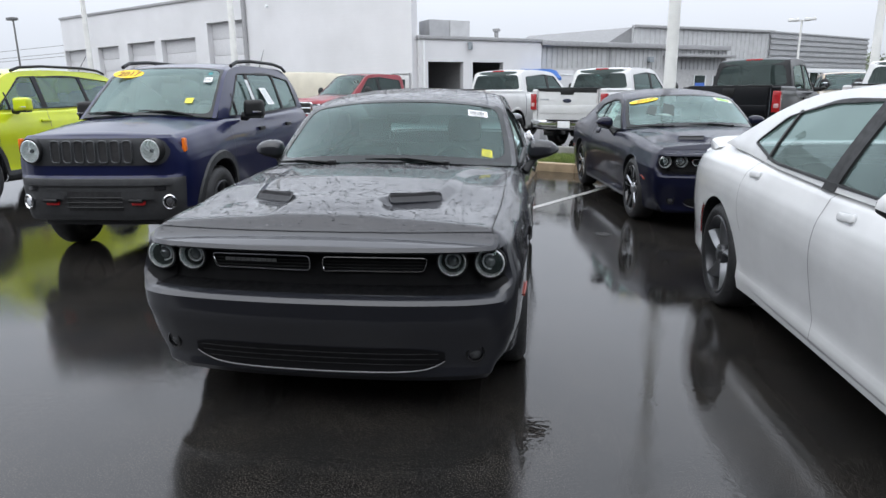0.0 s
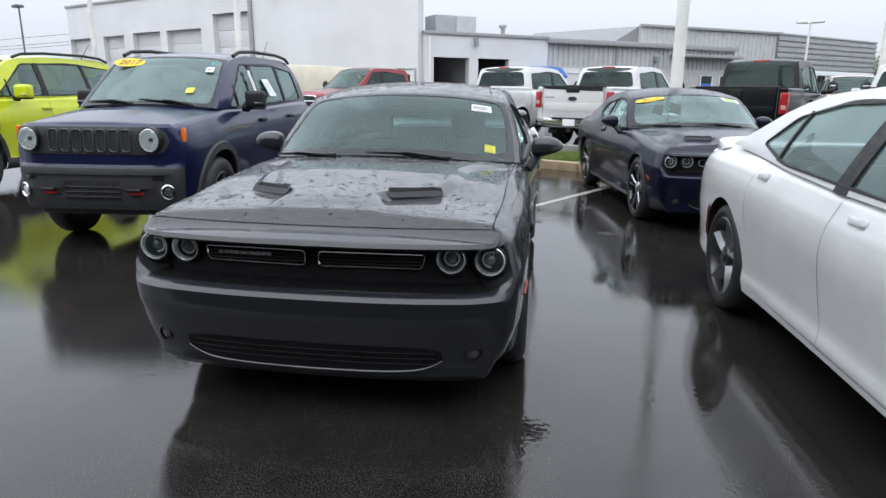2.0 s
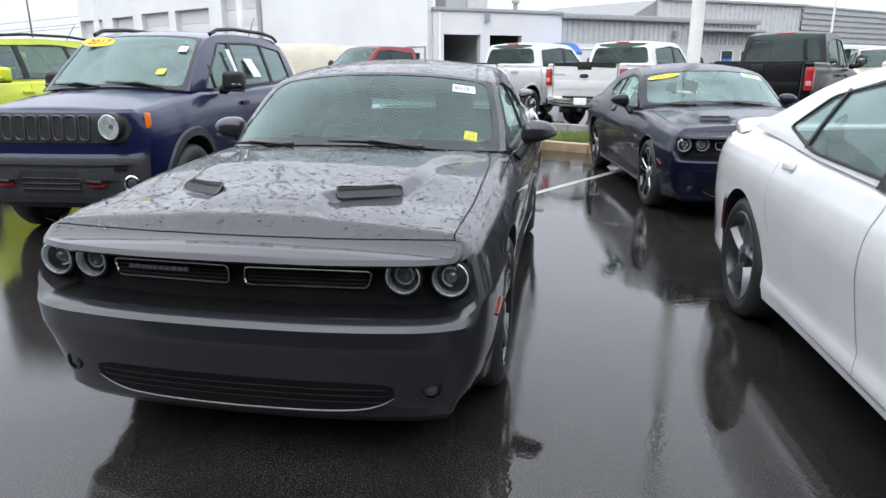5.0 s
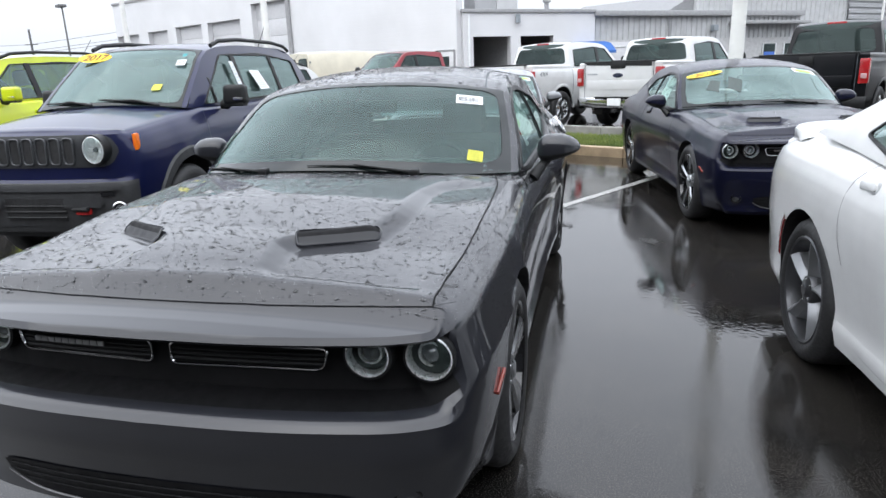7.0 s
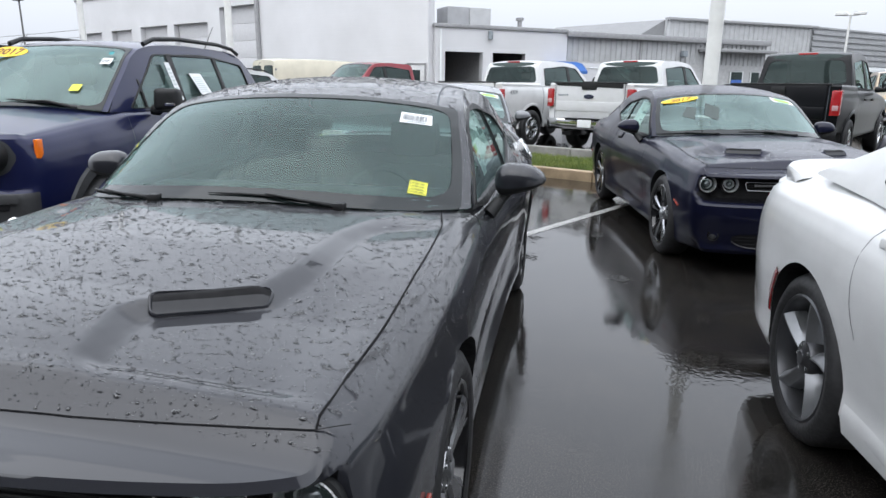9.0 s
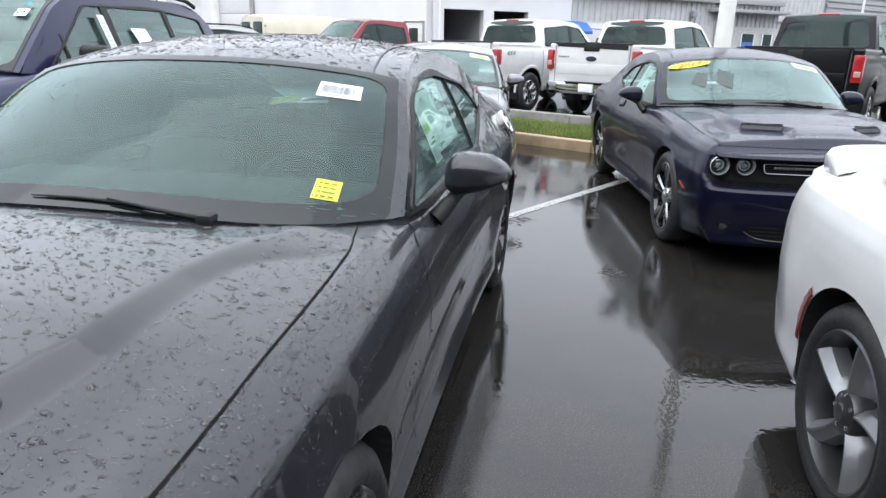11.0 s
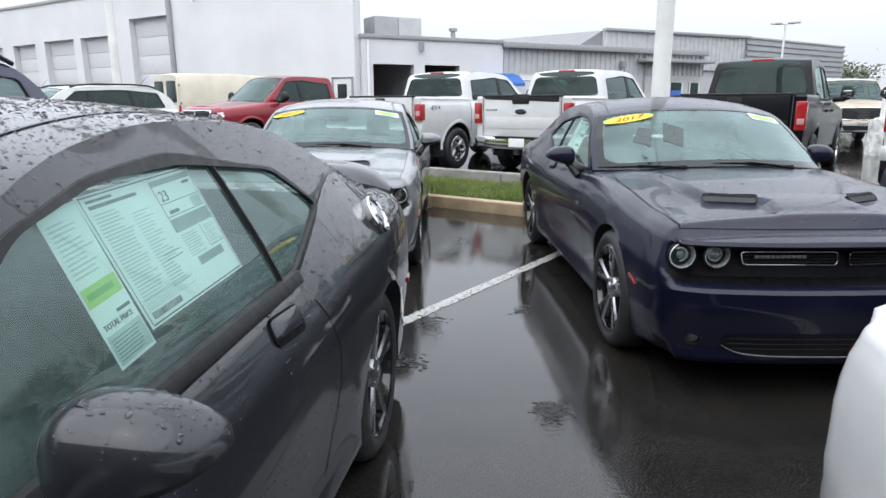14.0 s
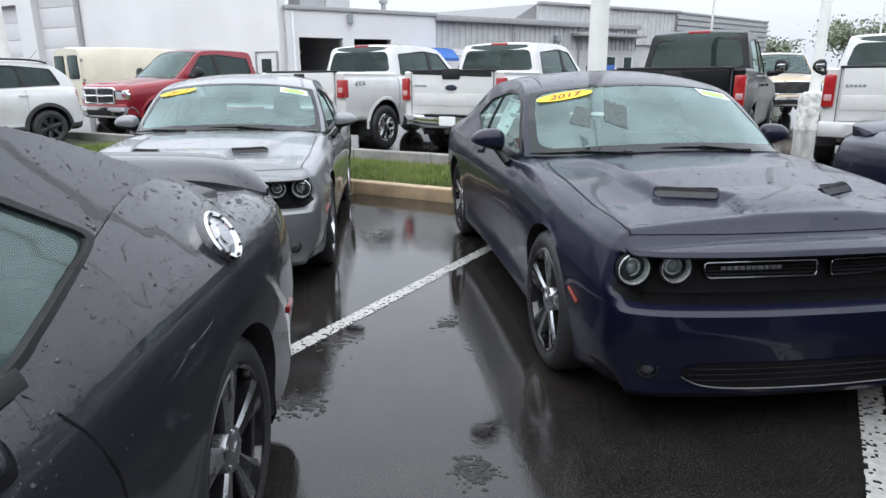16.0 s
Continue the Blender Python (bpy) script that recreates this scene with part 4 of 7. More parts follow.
    # wide lower intake: its dark depth painted as a near-black sheet on the nose, mesh bars and a thin satin lip that
    # turns up at its ends
    def chin(x, z, out):
        return Vector(sh.front_patch(x, x + 0.001, z, z + 0.001, out, nx=2, nz=2)[0][0])

    def chin_low(x):
        return 0.250 + 0.012 * (x / 0.6) ** 2 + 0.07 * abs(x / 0.6) ** 10
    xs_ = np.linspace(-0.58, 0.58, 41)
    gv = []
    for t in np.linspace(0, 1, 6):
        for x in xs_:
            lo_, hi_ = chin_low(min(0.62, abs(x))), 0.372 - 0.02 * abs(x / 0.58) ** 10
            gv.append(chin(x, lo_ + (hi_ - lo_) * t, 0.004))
    mesh_ob("lower_grille", gv, grid_faces(6, 41), plain("intake_shade_black", (0.006, 0.006, 0.007), 0.5, spec=0.2), car)
    for z in (0.290, 0.318, 0.346):
        tube([chin(x, z, 0.006) for x in np.linspace(-0.55, 0.55, 25)], 0.0025, plain("grille_bar_black", (0.012, 0.012, 0.013), 0.7, spec=0.15), "grille_bar", car, seg=5)
    tube([chin(x, chin_low(x), 0.010) for x in xs_], [0.0018 + 0.002 * (1 - abs(x / 0.62) ** 6) for x in xs_], plain("satin_lip", (0.12, 0.12, 0.125), 0.35, 0.5), "chin_strip", car, seg=6)
    # cabin
    rail = [(0.825, 1.745, 0.992), (0.79, 1.935, 1.145), (0.715, 2.215, 1.345), (0.655, 2.6, 1.425), (0.655, 3.0, 1.43), (0.675, 3.42, 1.38), (0.715, 3.85, 1.245), (0.75, 4.30, 1.10)]
    belt = [(1.745, 0.832, 0.985), (1.9, 0.845, 0.977), (2.3, 0.845, 0.975), (3.0, 0.845, 0.993), (3.4, 0.83, 1.04), (3.9, 0.80, 1.06), (4.30, 0.765, 1.075)]
    win = [(1.805, 0.998), (3.08, 1.012), (3.46, 1.145), (3.22, 1.285), (2.75, 1.348), (2.44, 1.342), (2.19, 1.292)]
    side_fn, V = greenhouse(car, sh, rail, [0.053, 0.06, 0.068, 0.065, 0.06, 0.05, 0.035, 0.0], [0.35, 0.25, 0.12, 0.02, 0.0, -0.05, -0.1, -0.08], 2, 5, win, col_mat, screen or GLASS, SIDE_GLASS, DARK_GLASS, belt,
                            [((2.98, 1.0), (2.90, 1.34), 0.014)], (0.958, 0.95, 0.962), trim=0.022, bend=(5.0, 2.0), frit=(0.10, 0.045, 0.05), sill=True)
    # the roof's pillar flows into the rear quarter
    for sx in (1, -1):
        vs = []
        ys_ = np.linspace(3.06, 4.28, 40)
        for y in ys_:
            zb = float(np.interp(y, [b[0] for b in belt], [b[2] for b in belt]))
            h = float(np.interp(y, [3.06, 3.10, 3.46, 3.62, 3.76, 3.90, 4.04, 4.18, 4.28], [0.004, 0.012, 0.094, 0.130, 0.147, 0.140, 0.100, 0.035, 0.004]))
            zt = sh.edge(y)[1]
            proud = -0.005 + 0.008 * float(smooth01(y, 3.06, 3.16) * (1 - smooth01(y, 4.12, 4.27)))
            A, B = np.array((side_fn(y, zb + h), zb + h)), np.array((sh.side_x(y, zt - 0.10), zt - 0.10))
            C = 0.5 * (A + B) + np.array((0.004, 0.004))
            for t in np.linspace(0, 1, 10):
                q = (1 - t) ** 2 * A + 2 * t * (1 - t) * C + t * t * B
                on = sh.side_x(y, min(q[1], zt)) if q[1] < zt else 0.0
                gap = q[0] - on
                x = 0.5 * (q[0] + on + math.sqrt(gap * gap + 0.006 ** 2))
                vs.append((sx * (x + proud * (0.5 + 0.5 * math.sin(math.pi * min(1.0, t + 0.2)))), y, q[1]))
        mesh_ob("quarter_panel", vs, grid_faces(40, 10), col_mat, car, smooth=60)
    part("dashboard", box_bm((1.45, 0.60, 0.18), (0, 1.80, 0.93), 0.07), DASH, car)
    seats(car, (2.45, 3.35), 0.28, 0.90, floor=((1.5, 2.6, 0.05), (0, 2.75, 0.30)))
    steering(car, (-0.37 + 0.74, 2.02, 0.93))
    part("rear_view_mirror", box_bm((0.24, 0.04, 0.07), (0, 2.13, 1.29), 0.02), BLACK, car)
    # wipers lying along the base of the screen
    for u0, u1 in ((-0.975, -0.44), (-0.13, 0.43)):
        wp = new("wiper")
        wp.parent = car

        def off(u, v, h):
            p, n = screen_at(V, u, v)
            return p + n * h
        tube([off(u0 + (u1 - u0) * t, 0.042 - 0.03 * t + 0.012 * math.sin(math.pi * t), 0.008) for t in np.linspace(0, 1, 9)], [0.002, 0.0035, 0.004, 0.0045, 0.005, 0.0045, 0.004, 0.0035, 0.002], BLACK, "wiper_blade", wp)
        tube([off(u1 + 0.06, 0.004, 0.004), off(u1 - 0.10, 0.012, 0.014), off((u0 + u1) / 2, 0.040, 0.016)], [0.008, 0.005, 0.0035], BLACK, "wiper_arm", wp)
        part("wiper_pivot", box_bm((0.045, 0.045, 0.03), off(u1 + 0.06, 0.004, 0.004), 0.012), BLACK, wp)
    if fuel:
        fc = new("fuel_door")
        fc.parent = car
        x0, x1 = sh.side_x(3.94, 0.975), sh.side_x(3.94, 1.045)
        lean = min(30.0, math.degrees(math.atan2(x0 - x1, 0.07)))
        T = Matrix.Translation(((x0 + x1) / 2 + 0.024, 3.935, 1.027)) @ Matrix.Rotation(radians(-lean), 4, "Y")
        for nm, pr, mt in (("fuel_ring", [(0.066, -0.06), (0.080, -0.012), (0.082, 0.006), (0.076, 0.012), (0.062, 0.010), (0.058, 0.004)], CHROME), ("fuel_cap", [(0.058, 0.004), (0.036, 0.008), (0.034, 0.014), (0.0, 0.014)], ALLOY)):
            v, f = lathe(pr, 36)
            mesh_ob(nm, moved(v, T), f, mt, fc)
        for k in range(8):
            a = k * math.pi / 4
            v, f = lathe([(0.0, 0.016), (0.004, 0.016), (0.005, 0.010)], 10)
            mesh_ob("fuel_bolt", moved(v, T @ Matrix.Translation((0, 0.069 * math.cos(a), 0.069 * math.sin(a)))), f, DARK_ALLOY, fc)
    if spoiler:
        vs, n = [], 21
        for s in np.linspace(-1, 1, n):
            x = s * 0.80
            y = 4.98 - 0.10 * s * s
            z = 1.136 - 0.090 * abs(s) ** 7
            f = 1 - 0.8 * abs(s) ** 8
            for dy, dz in ((0, 0.0), (0.004, 0.014), (-0.02, 0.022), (-0.19, 0.002), (-0.28, -0.055), (-0.29, -0.15), (-0.02, -0.15)):
                vs.append((x, y - 0.10 + (dy + 0.10) * f, z - 0.03 * (1 - f) + dz * f))
        mesh_ob("spoiler", vs, grid_faces(n, 7) + [tuple(range(7)), tuple(range((n - 1) * 7, n * 7))], col_mat, car)
    # roof joints
    for sx in (1, -1):
        nr, mc = V.shape[:2]
        jj = 3 if sx < 0 else mc - 4
        ribbon(car, [V[i, jj] for i in range(10, 26)], (0, 0, 1), 0.008, INK, lift=0.002)
    return car, sh, side_fn, V


def charger(col_mat, label, spoiler=True):
    car = tagged(new("sedan"), label, "car")
    plan = [(0, 0), (0.35, 0.01), (0.62, 0.05), (0.80, 0.16), (0.88, 0.35), (0.91, 0.7), (0.935, 1.0), (0.92, 1.6), (0.92, 2.5), (0.93, 3.4), (0.945, 3.95), (0.93, 4.4), (0.89, 4.76), (0.815, 4.94), (0.57, 5.025), (0.25, 5.035), (0, 5.04)]
    front = [(0.15, 0.17), (0.04, 0.19), (0.03, 0.24), (0.03, 0.32), (0.01, 0.45), (0.0, 0.53), (0.01, 0.58), (0.03, 0.62), (0.04, 0.66), (0.05, 0.72), (0.06, 0.77), (0.09, 0.81), (0.14, 0.84)]
    rear = [(0.14, 0.22), (0.05, 0.26), (0.02, 0.32), (0.0, 0.42), (0.0, 0.52), (0.01, 0.62), (0.03, 0.68), (0.05, 0.74), (0.06, 0.80), (0.06, 0.88), (0.05, 0.95), (0.05, 1.0), (0.10, 1.035)]
    side = [(0.2, flank(0.85)), (1.0, flank(0.93, it=0.14)), (1.6, flank(0.985, it=0.12, waist=0.015, low=0.23)), (2.6, flank(1.0, it=0.10, waist=0.018, low=0.23)), (3.3, flank(1.03, it=0.11, waist=0.015, low=0.23)),
            (3.9, flank(1.06, it=0.17, low=0.24)), (4.5, flank(1.06, it=0.2, low=0.2)), (5.0, flank(1.04, it=0.16, low=0.22))]
    sh = Shell(plan, front, rear, side, [(0.97, 0.36, 0.40), (4.02, 0.36, 0.40)], ([0, 0.4, 1.0, 1.6, 4.3, 5.0], [0.0, 0.04, 0.06, 0.03, 0.03, 0.02]))
    sh.build(car, col_mat, (1.36, 4.3), hood=lambda x, y: 0.4 < y < 1.36 and x < 0.74)
    rail = [(0.79, 1.38, 1.01), (0.71, 1.86, 1.27), (0.64, 2.27, 1.415), (0.62, 2.8, 1.46), (0.625, 3.35, 1.435), (0.655, 3.80, 1.34), (0.71, 4.15, 1.21), (0.76, 4.48, 1.09)]
    belt = [(1.38, 0.80, 1.0), (1.7, 0.84, 0.985), (2.6, 0.85, 1.0), (3.3, 0.845, 1.03), (3.9, 0.80, 1.06), (4.48, 0.765, 1.08)]
    win = [(1.72, 1.01), (3.40, 1.06), (3.86, 1.135), (3.58, 1.305), (3.10, 1.39), (2.65, 1.405), (2.30, 1.36)]
    side_fn, V = greenhouse(car, sh, rail, [0.045, 0.05, 0.05, 0.05, 0.045, 0.04, 0.03, 0.0], [0.2, 0.14, 0.08, 0.02, 0.0, -0.05, -0.1, -0.08], 2, 5, win, col_mat, GLASS, SEDAN_GLASS, DARK_GLASS, belt,
                            [((2.66, 1.0), (2.60, 1.415), 0.13), ((3.50, 1.06), (3.46, 1.345), 0.035)], 0.94, trim=0.018)
    seats(car, (2.5, 3.4), 0.30, 0.90, floor=((1.5, 2.8, 0.05), (0, 2.8, 0.30)))
    part("dashboard", box_bm((1.45, 0.55, 0.18), (0, 1.75, 0.93), 0.07), DASH, car)
    for sx in (1, -1):
        for y in (0.97, 4.02):
            wheel(car, (sx * 0.80, y, 0.36), 0.36, 0.24, 0.265, "five_dark", plain("grey_alloy", (0.22, 0.225, 0.235), 0.35, 0.7), plain("spoke_pocket_grey", (0.10, 0.102, 0.108), 0.35, 0.8), sx)
        for y, z in ((2.40, 0.915), (3.50, 0.965)):
            door_handle(car, sh, y, z, sx, col_mat, plain("handle_shadow", (0.46, 0.47, 0.48), 0.35), 14, 0.78, 0.72)
        ribbon(car, on_side(sh, [(2.60, 0.995), (2.62, 0.8), (2.62, 0.5), (2.58, 0.27)], sx), (sx, 0, 0), 0.005, PALE_GAP)
        ribbon(car, on_side(sh, [(3.60, 1.04), (3.64, 0.9), (3.62, 0.75), (3.56, 0.62)], sx), (sx, 0, 0), 0.005, PALE_GAP)
        ribbon(car, on_side(sh, [(1.72, 0.98), (1.66, 0.8), (1.62, 0.5), (1.66, 0.27)], sx), (sx, 0, 0), 0.005, PALE_GAP)
        mv = []
        for t in np.linspace(0.14, 0.62, 9):
            a = math.pi * (1 - 0.42 * t)
            for rr, o in ((0.402, 0.001), (0.408, 0.007), (0.432, 0.006), (0.440, -0.002)):
                y_, z_ = 4.02 - rr * math.cos(a), 0.36 + rr * math.sin(a)
                mv.append((sx * (sh.side_x(y_, z_) + o), y_, z_))
        mesh_ob("side_marker", mv, grid_faces(9, 4), plain("dark_red_lens", (0.20, 0.01, 0.012), 0.2, coat=0.5), car)
        mirror(car, (sx * 1.0, 1.72, 1.07), sx, col_mat, (0.23, 0.13, 0.16), (sx * 0.87, 1.72, 1.0))
        v, f = sh.front_patch(sx * 0.2, sx * 0.84, 0.80, 0.93, 0.006, rear=True)
        mesh_ob("tail_lamp", v, f, RED, car)
        vs = []
        for y in np.linspace(1.36, 3.60, 18):
            for dx, z in ((-0.002, 0.375), (0.010, 0.35), (0.012, 0.30), (0.0, 0.245), (-0.05, 0.235)):
                vs.append((sx * (sh.side_x(y, 0.375) + dx - 0.004), y, z))
        mesh_ob("side_skirt", vs, grid_faces(18, 5), col_mat, car)
    if spoiler:
        vs, n = [], 21
        for s in np.linspace(-1, 1, n):
            x, y = math.copysign(1 - (1 - abs(s)) ** 1.6, s) * 0.80, 4.985 - 0.10 * s * s - 0.09 * abs(s) ** 8
            z = 1.088 - 0.016 * abs(s) ** 4
            th = max(0.01, 1.0 - abs(s) ** 7) ** 0.5
            for dy, dz in ((-0.28, -0.13), (-0.02, -0.13), (0.0, -0.014), (0.003, 0.008), (-0.012, 0.022), (-0.07, 0.024), (-0.29, -0.012), (-0.32, -0.03)):
                vs.append((x, y - 0.16 + (dy + 0.16) * th, z - 0.045 + (dz + 0.045) * th))
        mesh_ob("spoiler", vs, grid_faces(n, 8) + [tuple(range(8)), tuple(range((n - 1) * 8, n * 8))], col_mat, car)
    return car, sh


def renegade(col_mat, label, clad=None, mirror_mat=None, side_glass=None):
    car = tagged(new("small_suv"), label, "car", "parked compact SUVs")
    plan = [(0, 0), (0.4, 0.012), (0.66, 0.05), (0.80, 0.13), (0.865, 0.30), (0.885, 0.6), (0.90, 0.85), (0.885, 1.4), (0.885, 2.4), (0.90, 3.37), (0.885, 3.8), (0.83, 4.06), (0.70, 4.17), (0.4, 4.22), (0, 4.23)]
    front = [(0.14, 0.33), (0.05, 0.345), (0.035, 0.38), (0.02, 0.46), (0.015, 0.60), (0.022, 0.685), (0.048, 0.715), (0.05, 0.77), (0.05, 0.84), (0.055, 0.91), (0.062, 0.975), (0.070, 1.010), (0.105, 1.036)]
    rear = [(0.12, 0.30), (0.04, 0.34), (0.02, 0.4), (0.0, 0.5), (0.0, 0.6), (0.02, 0.68), (0.03, 0.74), (0.03, 0.82), (0.035, 0.9), (0.04, 0.98), (0.05, 1.06), (0.06, 1.12), (0.08, 1.16)]
    side = [(0.15, flank(1.022, 0.33)), (0.8, flank(1.095, 0.28, it=0.13)), (1.2, flank(1.13, 0.27, it=0.10, waist=0.02)), (2.4, flank(1.14, 0.27, it=0.09, waist=0.03)), (3.3, flank(1.16, 0.28, it=0.1)), (4.1, flank(1.17, 0.30, it=0.12))]
    sh = Shell(plan, front, rear, side, [(0.82, 0.36, 0.43), (3.39, 0.36, 0.43)], ([0, 0.2, 0.6, 1.1, 4.0], [0.0, 0.03, 0.06, 0.05, 0.02]))
    sh.build(car, col_mat, (1.02, 4.05), lambda wf, wr, lv, x: lv < 2.6 or (wf > 0.35 and lv < 5.3), clad or CLAD, lambda x, y: 0.14 < y < 1.05 and x < 0.70, dark_name="lower_cladding")
    rail = [(0.77, 1.03, 1.135), (0.715, 1.36, 1.40), (0.665, 1.66, 1.585), (0.645, 2.2, 1.645), (0.64, 2.9, 1.65), (0.64, 3.55, 1.62), (0.68, 3.92, 1.42), (0.73, 4.08, 1.17)]
    belt = [(1.03, 0.785, 1.13), (1.4, 0.80, 1.13), (2.4, 0.805, 1.14), (3.3, 0.80, 1.16), (4.08, 0.735, 1.17)]
    win = [(1.30, 1.15), (2.4, 1.165), (3.75, 1.20), (3.62, 1.52), (2.9, 1.57), (1.86, 1.555)]
    _, vr = greenhouse(car, sh, rail, [0.035] * 6 + [0.02, 0.0], [0.10, 0.08, 0.05, 0.01, 0.0, -0.02, -0.06, -0.06], 2, 5, win, col_mat, FOG_GLASS, side_glass or SIDE_GLASS, DARK_GLASS, belt,
               [((2.12, 1.15), (2.10, 1.57), 0.09), ((3.02, 1.17), (2.98, 1.57), 0.07), ((1.52, 1.15), (1.50, 1.36), 0.03)], 0.94, trim=0.02)
    seats(car, (2.0, 2.95), 0.48, 0.92, floor=((1.45, 2.8, 0.05), (0, 2.5, 0.46)))
    part("dashboard", box_bm((1.4, 0.5, 0.2), (0, 1.32, 1.06), 0.07), DASH, car)
    steering(car, (0.36, 1.62, 1.12))
    for u0, u1 in ((-0.88, -0.22), (-0.08, 0.62)):
        wp = new("wiper")
        wp.parent = car
        pts = []
        for t in np.linspace(0, 1, 7):
            p, n = screen_at(vr, u0 + (u1 - u0) * t, 0.075 - 0.05 * t)
            pts.append(p + n * 0.012)
        tube(pts, [0.004, 0.007, 0.008, 0.009, 0.009, 0.009, 0.008], BLACK, "wiper_blade", wp)
        p, n = screen_at(vr, min(0.9, u1 + 0.08), 0.005)
        tube([p + n * 0.006, pts[4] + n * 0.014, pts[3] + n * 0.008], [0.012, 0.008, 0.006], BLACK, "wiper_arm", wp)
    part("rear_view_mirror", box_bm((0.22, 0.04, 0.07), (0, 1.62, 1.50), 0.02), BLACK, car)
    # seven-slot grille with its dark surround
    gr = new("grille")
    gr.parent = car
    v = []
    for t in np.linspace(-1, 1, 7):
        for x in np.linspace(-0.725, 0.725, 41):
            hh = 0.108 * max(0.02, 1 - max(0.0, (abs(x) - 0.585) / 0.14) ** 2.2) ** 0.5
            v.append(sh.front_patch(x, x + 0.001, 0.905 + t * hh, 0.906 + t * hh, 0.008, 2, 2)[0][0])
    f = grid_faces(7, 41)
    mesh_ob("grille_surround", v, f, plain("grille_grey", (0.035, 0.037, 0.040), 0.4, 0.2), gr)
    for k in range(7):
        x = (k - 3) * 0.117
        y = sh.front_patch(x, x + 0.01, 0.92, 0.93, 0.01, 2, 2)[0][0][1]
        loop = rounded([(x - 0.043, 0.818), (x + 0.043, 0.818), (x + 0.043, 0.992), (x - 0.043, 0.992)], 0.03, 4)
        tube([(a, y - 0.002 + 0.05 * (b - 0.92), b) for a, b in list(loop) + [loop[0]]], 0.008, plain("slot_trim", (0.08, 0.083, 0.088), 0.35, 0.5), "slot_frame", gr, seg=6)
        mesh_ob("slot", [(a, y - 0.001 + 0.05 * (b - 0.92), b) for a, b in loop], [tuple(range(len(loop)))], LINER, gr)
    for sx in (1, -1):
        lamp_round(car, (sx * 0.585, 0.036, 0.915), 0.090, ring=False)
        part("turn_signal", box_bm((0.03, 0.055, 0.115), (sx * (sh.side_x(0.24, 0.93) - 0.006), 0.225, 0.95), 0.012), AMBER, car)
        part("tow_hook", box_bm((0.12, 0.06, 0.045), (sx * 0.42, 0.03, 0.50), 0.015), plain("red_hook", (0.55, 0.02, 0.02), 0.4), car)
        fog = new("fog_lamp")
        fog.parent = car
        T = Matrix.Translation((sx * 0.70, 0.075, 0.50)) @ Matrix.Rotation(radians(-90 + sx * 20), 4, "Z")
        v, f = lathe([(0.0, 0.012), (0.035, 0.008), (0.048, -0.01), (0.05, -0.04)], 20)
        mesh_ob("fog_lens", moved(v, T), f, LAMP, fog)
        mesh_ob("bumper_pad", *sh.front_patch(sx * 0.28, sx * 0.58, 0.53, 0.585, 0.035, 10, 4), CLAD, car)
        v, f = lathe([(0.05, -0.04), (0.062, 0.010), (0.055, 0.016), (0.048, 0.004)], 20)
        mesh_ob("fog_surround", moved(v, T), f, CHROME, fog)
        mesh_ob("bumper_lamp", *sh.front_patch(sx * 0.58, sx * 0.68, 0.60, 0.63, 0.012, 6, 3), GLOSS_BLACK, car)
        tube([(sx * 0.36, 0.045, 0.535), (sx * 0.36, -0.015, 0.52), (sx * 0.48, -0.015, 0.52), (sx * 0.48, 0.045, 0.535)], 0.016, BLACK, "hook_loop", car)
        box_mirror(car, (sx * 1.0, 1.52, 1.215), sx, mirror_mat or BLACK, (0.23, 0.13, 0.165), (sx * 0.85, 1.52, 1.14))
        for y in (0.82, 3.39):
            wheel(car, (sx * 0.775, y, 0.36), 0.36, 0.225, 0.225, "six", DARK_ALLOY, BLACK, sx)
            vs, n = [], 22
            for k in range(n):
                a = math.pi * k / (n - 1)
                for rr, out in ((0.425, 0.0), (0.43, 0.022), (0.49, 0.020), (0.505, -0.004)):
                    yy, zz = y - rr * math.cos(a), 0.36 + rr * math.sin(a)
                    vs.append((sx * (sh.side_x(yy, zz) + out), yy, zz))
            mesh_ob("arch_moulding", vs, grid_faces(n, 4), CLAD, car)
        tube([(sx * 0.66, 1.75, 1.63), (sx * 0.665, 1.9, 1.675), (sx * 0.665, 2.3, 1.70), (sx * 0.665, 3.1, 1.70), (sx * 0.66, 3.45, 1.675), (sx * 0.655, 3.6, 1.63)], [0.02, 0.018, 0.018, 0.018, 0.018, 0.02], BLACK, "roof_rail", car)
        for y, z in ((2.02, 1.0), (2.95, 1.01)):
            part("door_handle", box_bm((0.04, 0.17, 0.04), (sx * (sh.side_x(y, z) + 0.016), y, z), 0.014), BLACK if col_mat.name.startswith("blue") else col_mat, car)
        for y in (1.20, 2.12, 3.02):
            ribbon(car, on_side(sh, [(y, 1.13), (y - 0.02, 0.9), (y, 0.42)], sx), (sx, 0, 0), 0.007, INK)
        part("side_badge", box_bm((0.012, 0.15, 0.035), (sx * (sh.side_x(1.75, 0.50) + 0.004), 1.75, 0.50), 0.004), RED, car)
        v, f = sh.front_patch(sx * 0.60, sx * 0.82, 0.88, 1.10, 0.006, rear=True)
        mesh_ob("tail_lamp", v, f, RED, car)
    # bumper ledge, air slot and skid lip across the nose
    mesh_ob("bumper_ledge", *sh.front_patch(-0.74, 0.74, 0.640, 0.690, 0.022, 28, 4), CLAD, car)
    mesh_ob("bumper_intake", *sh.front_patch(-0.27, 0.27, 0.43, 0.59, 0.006, 12, 4), LINER, car)
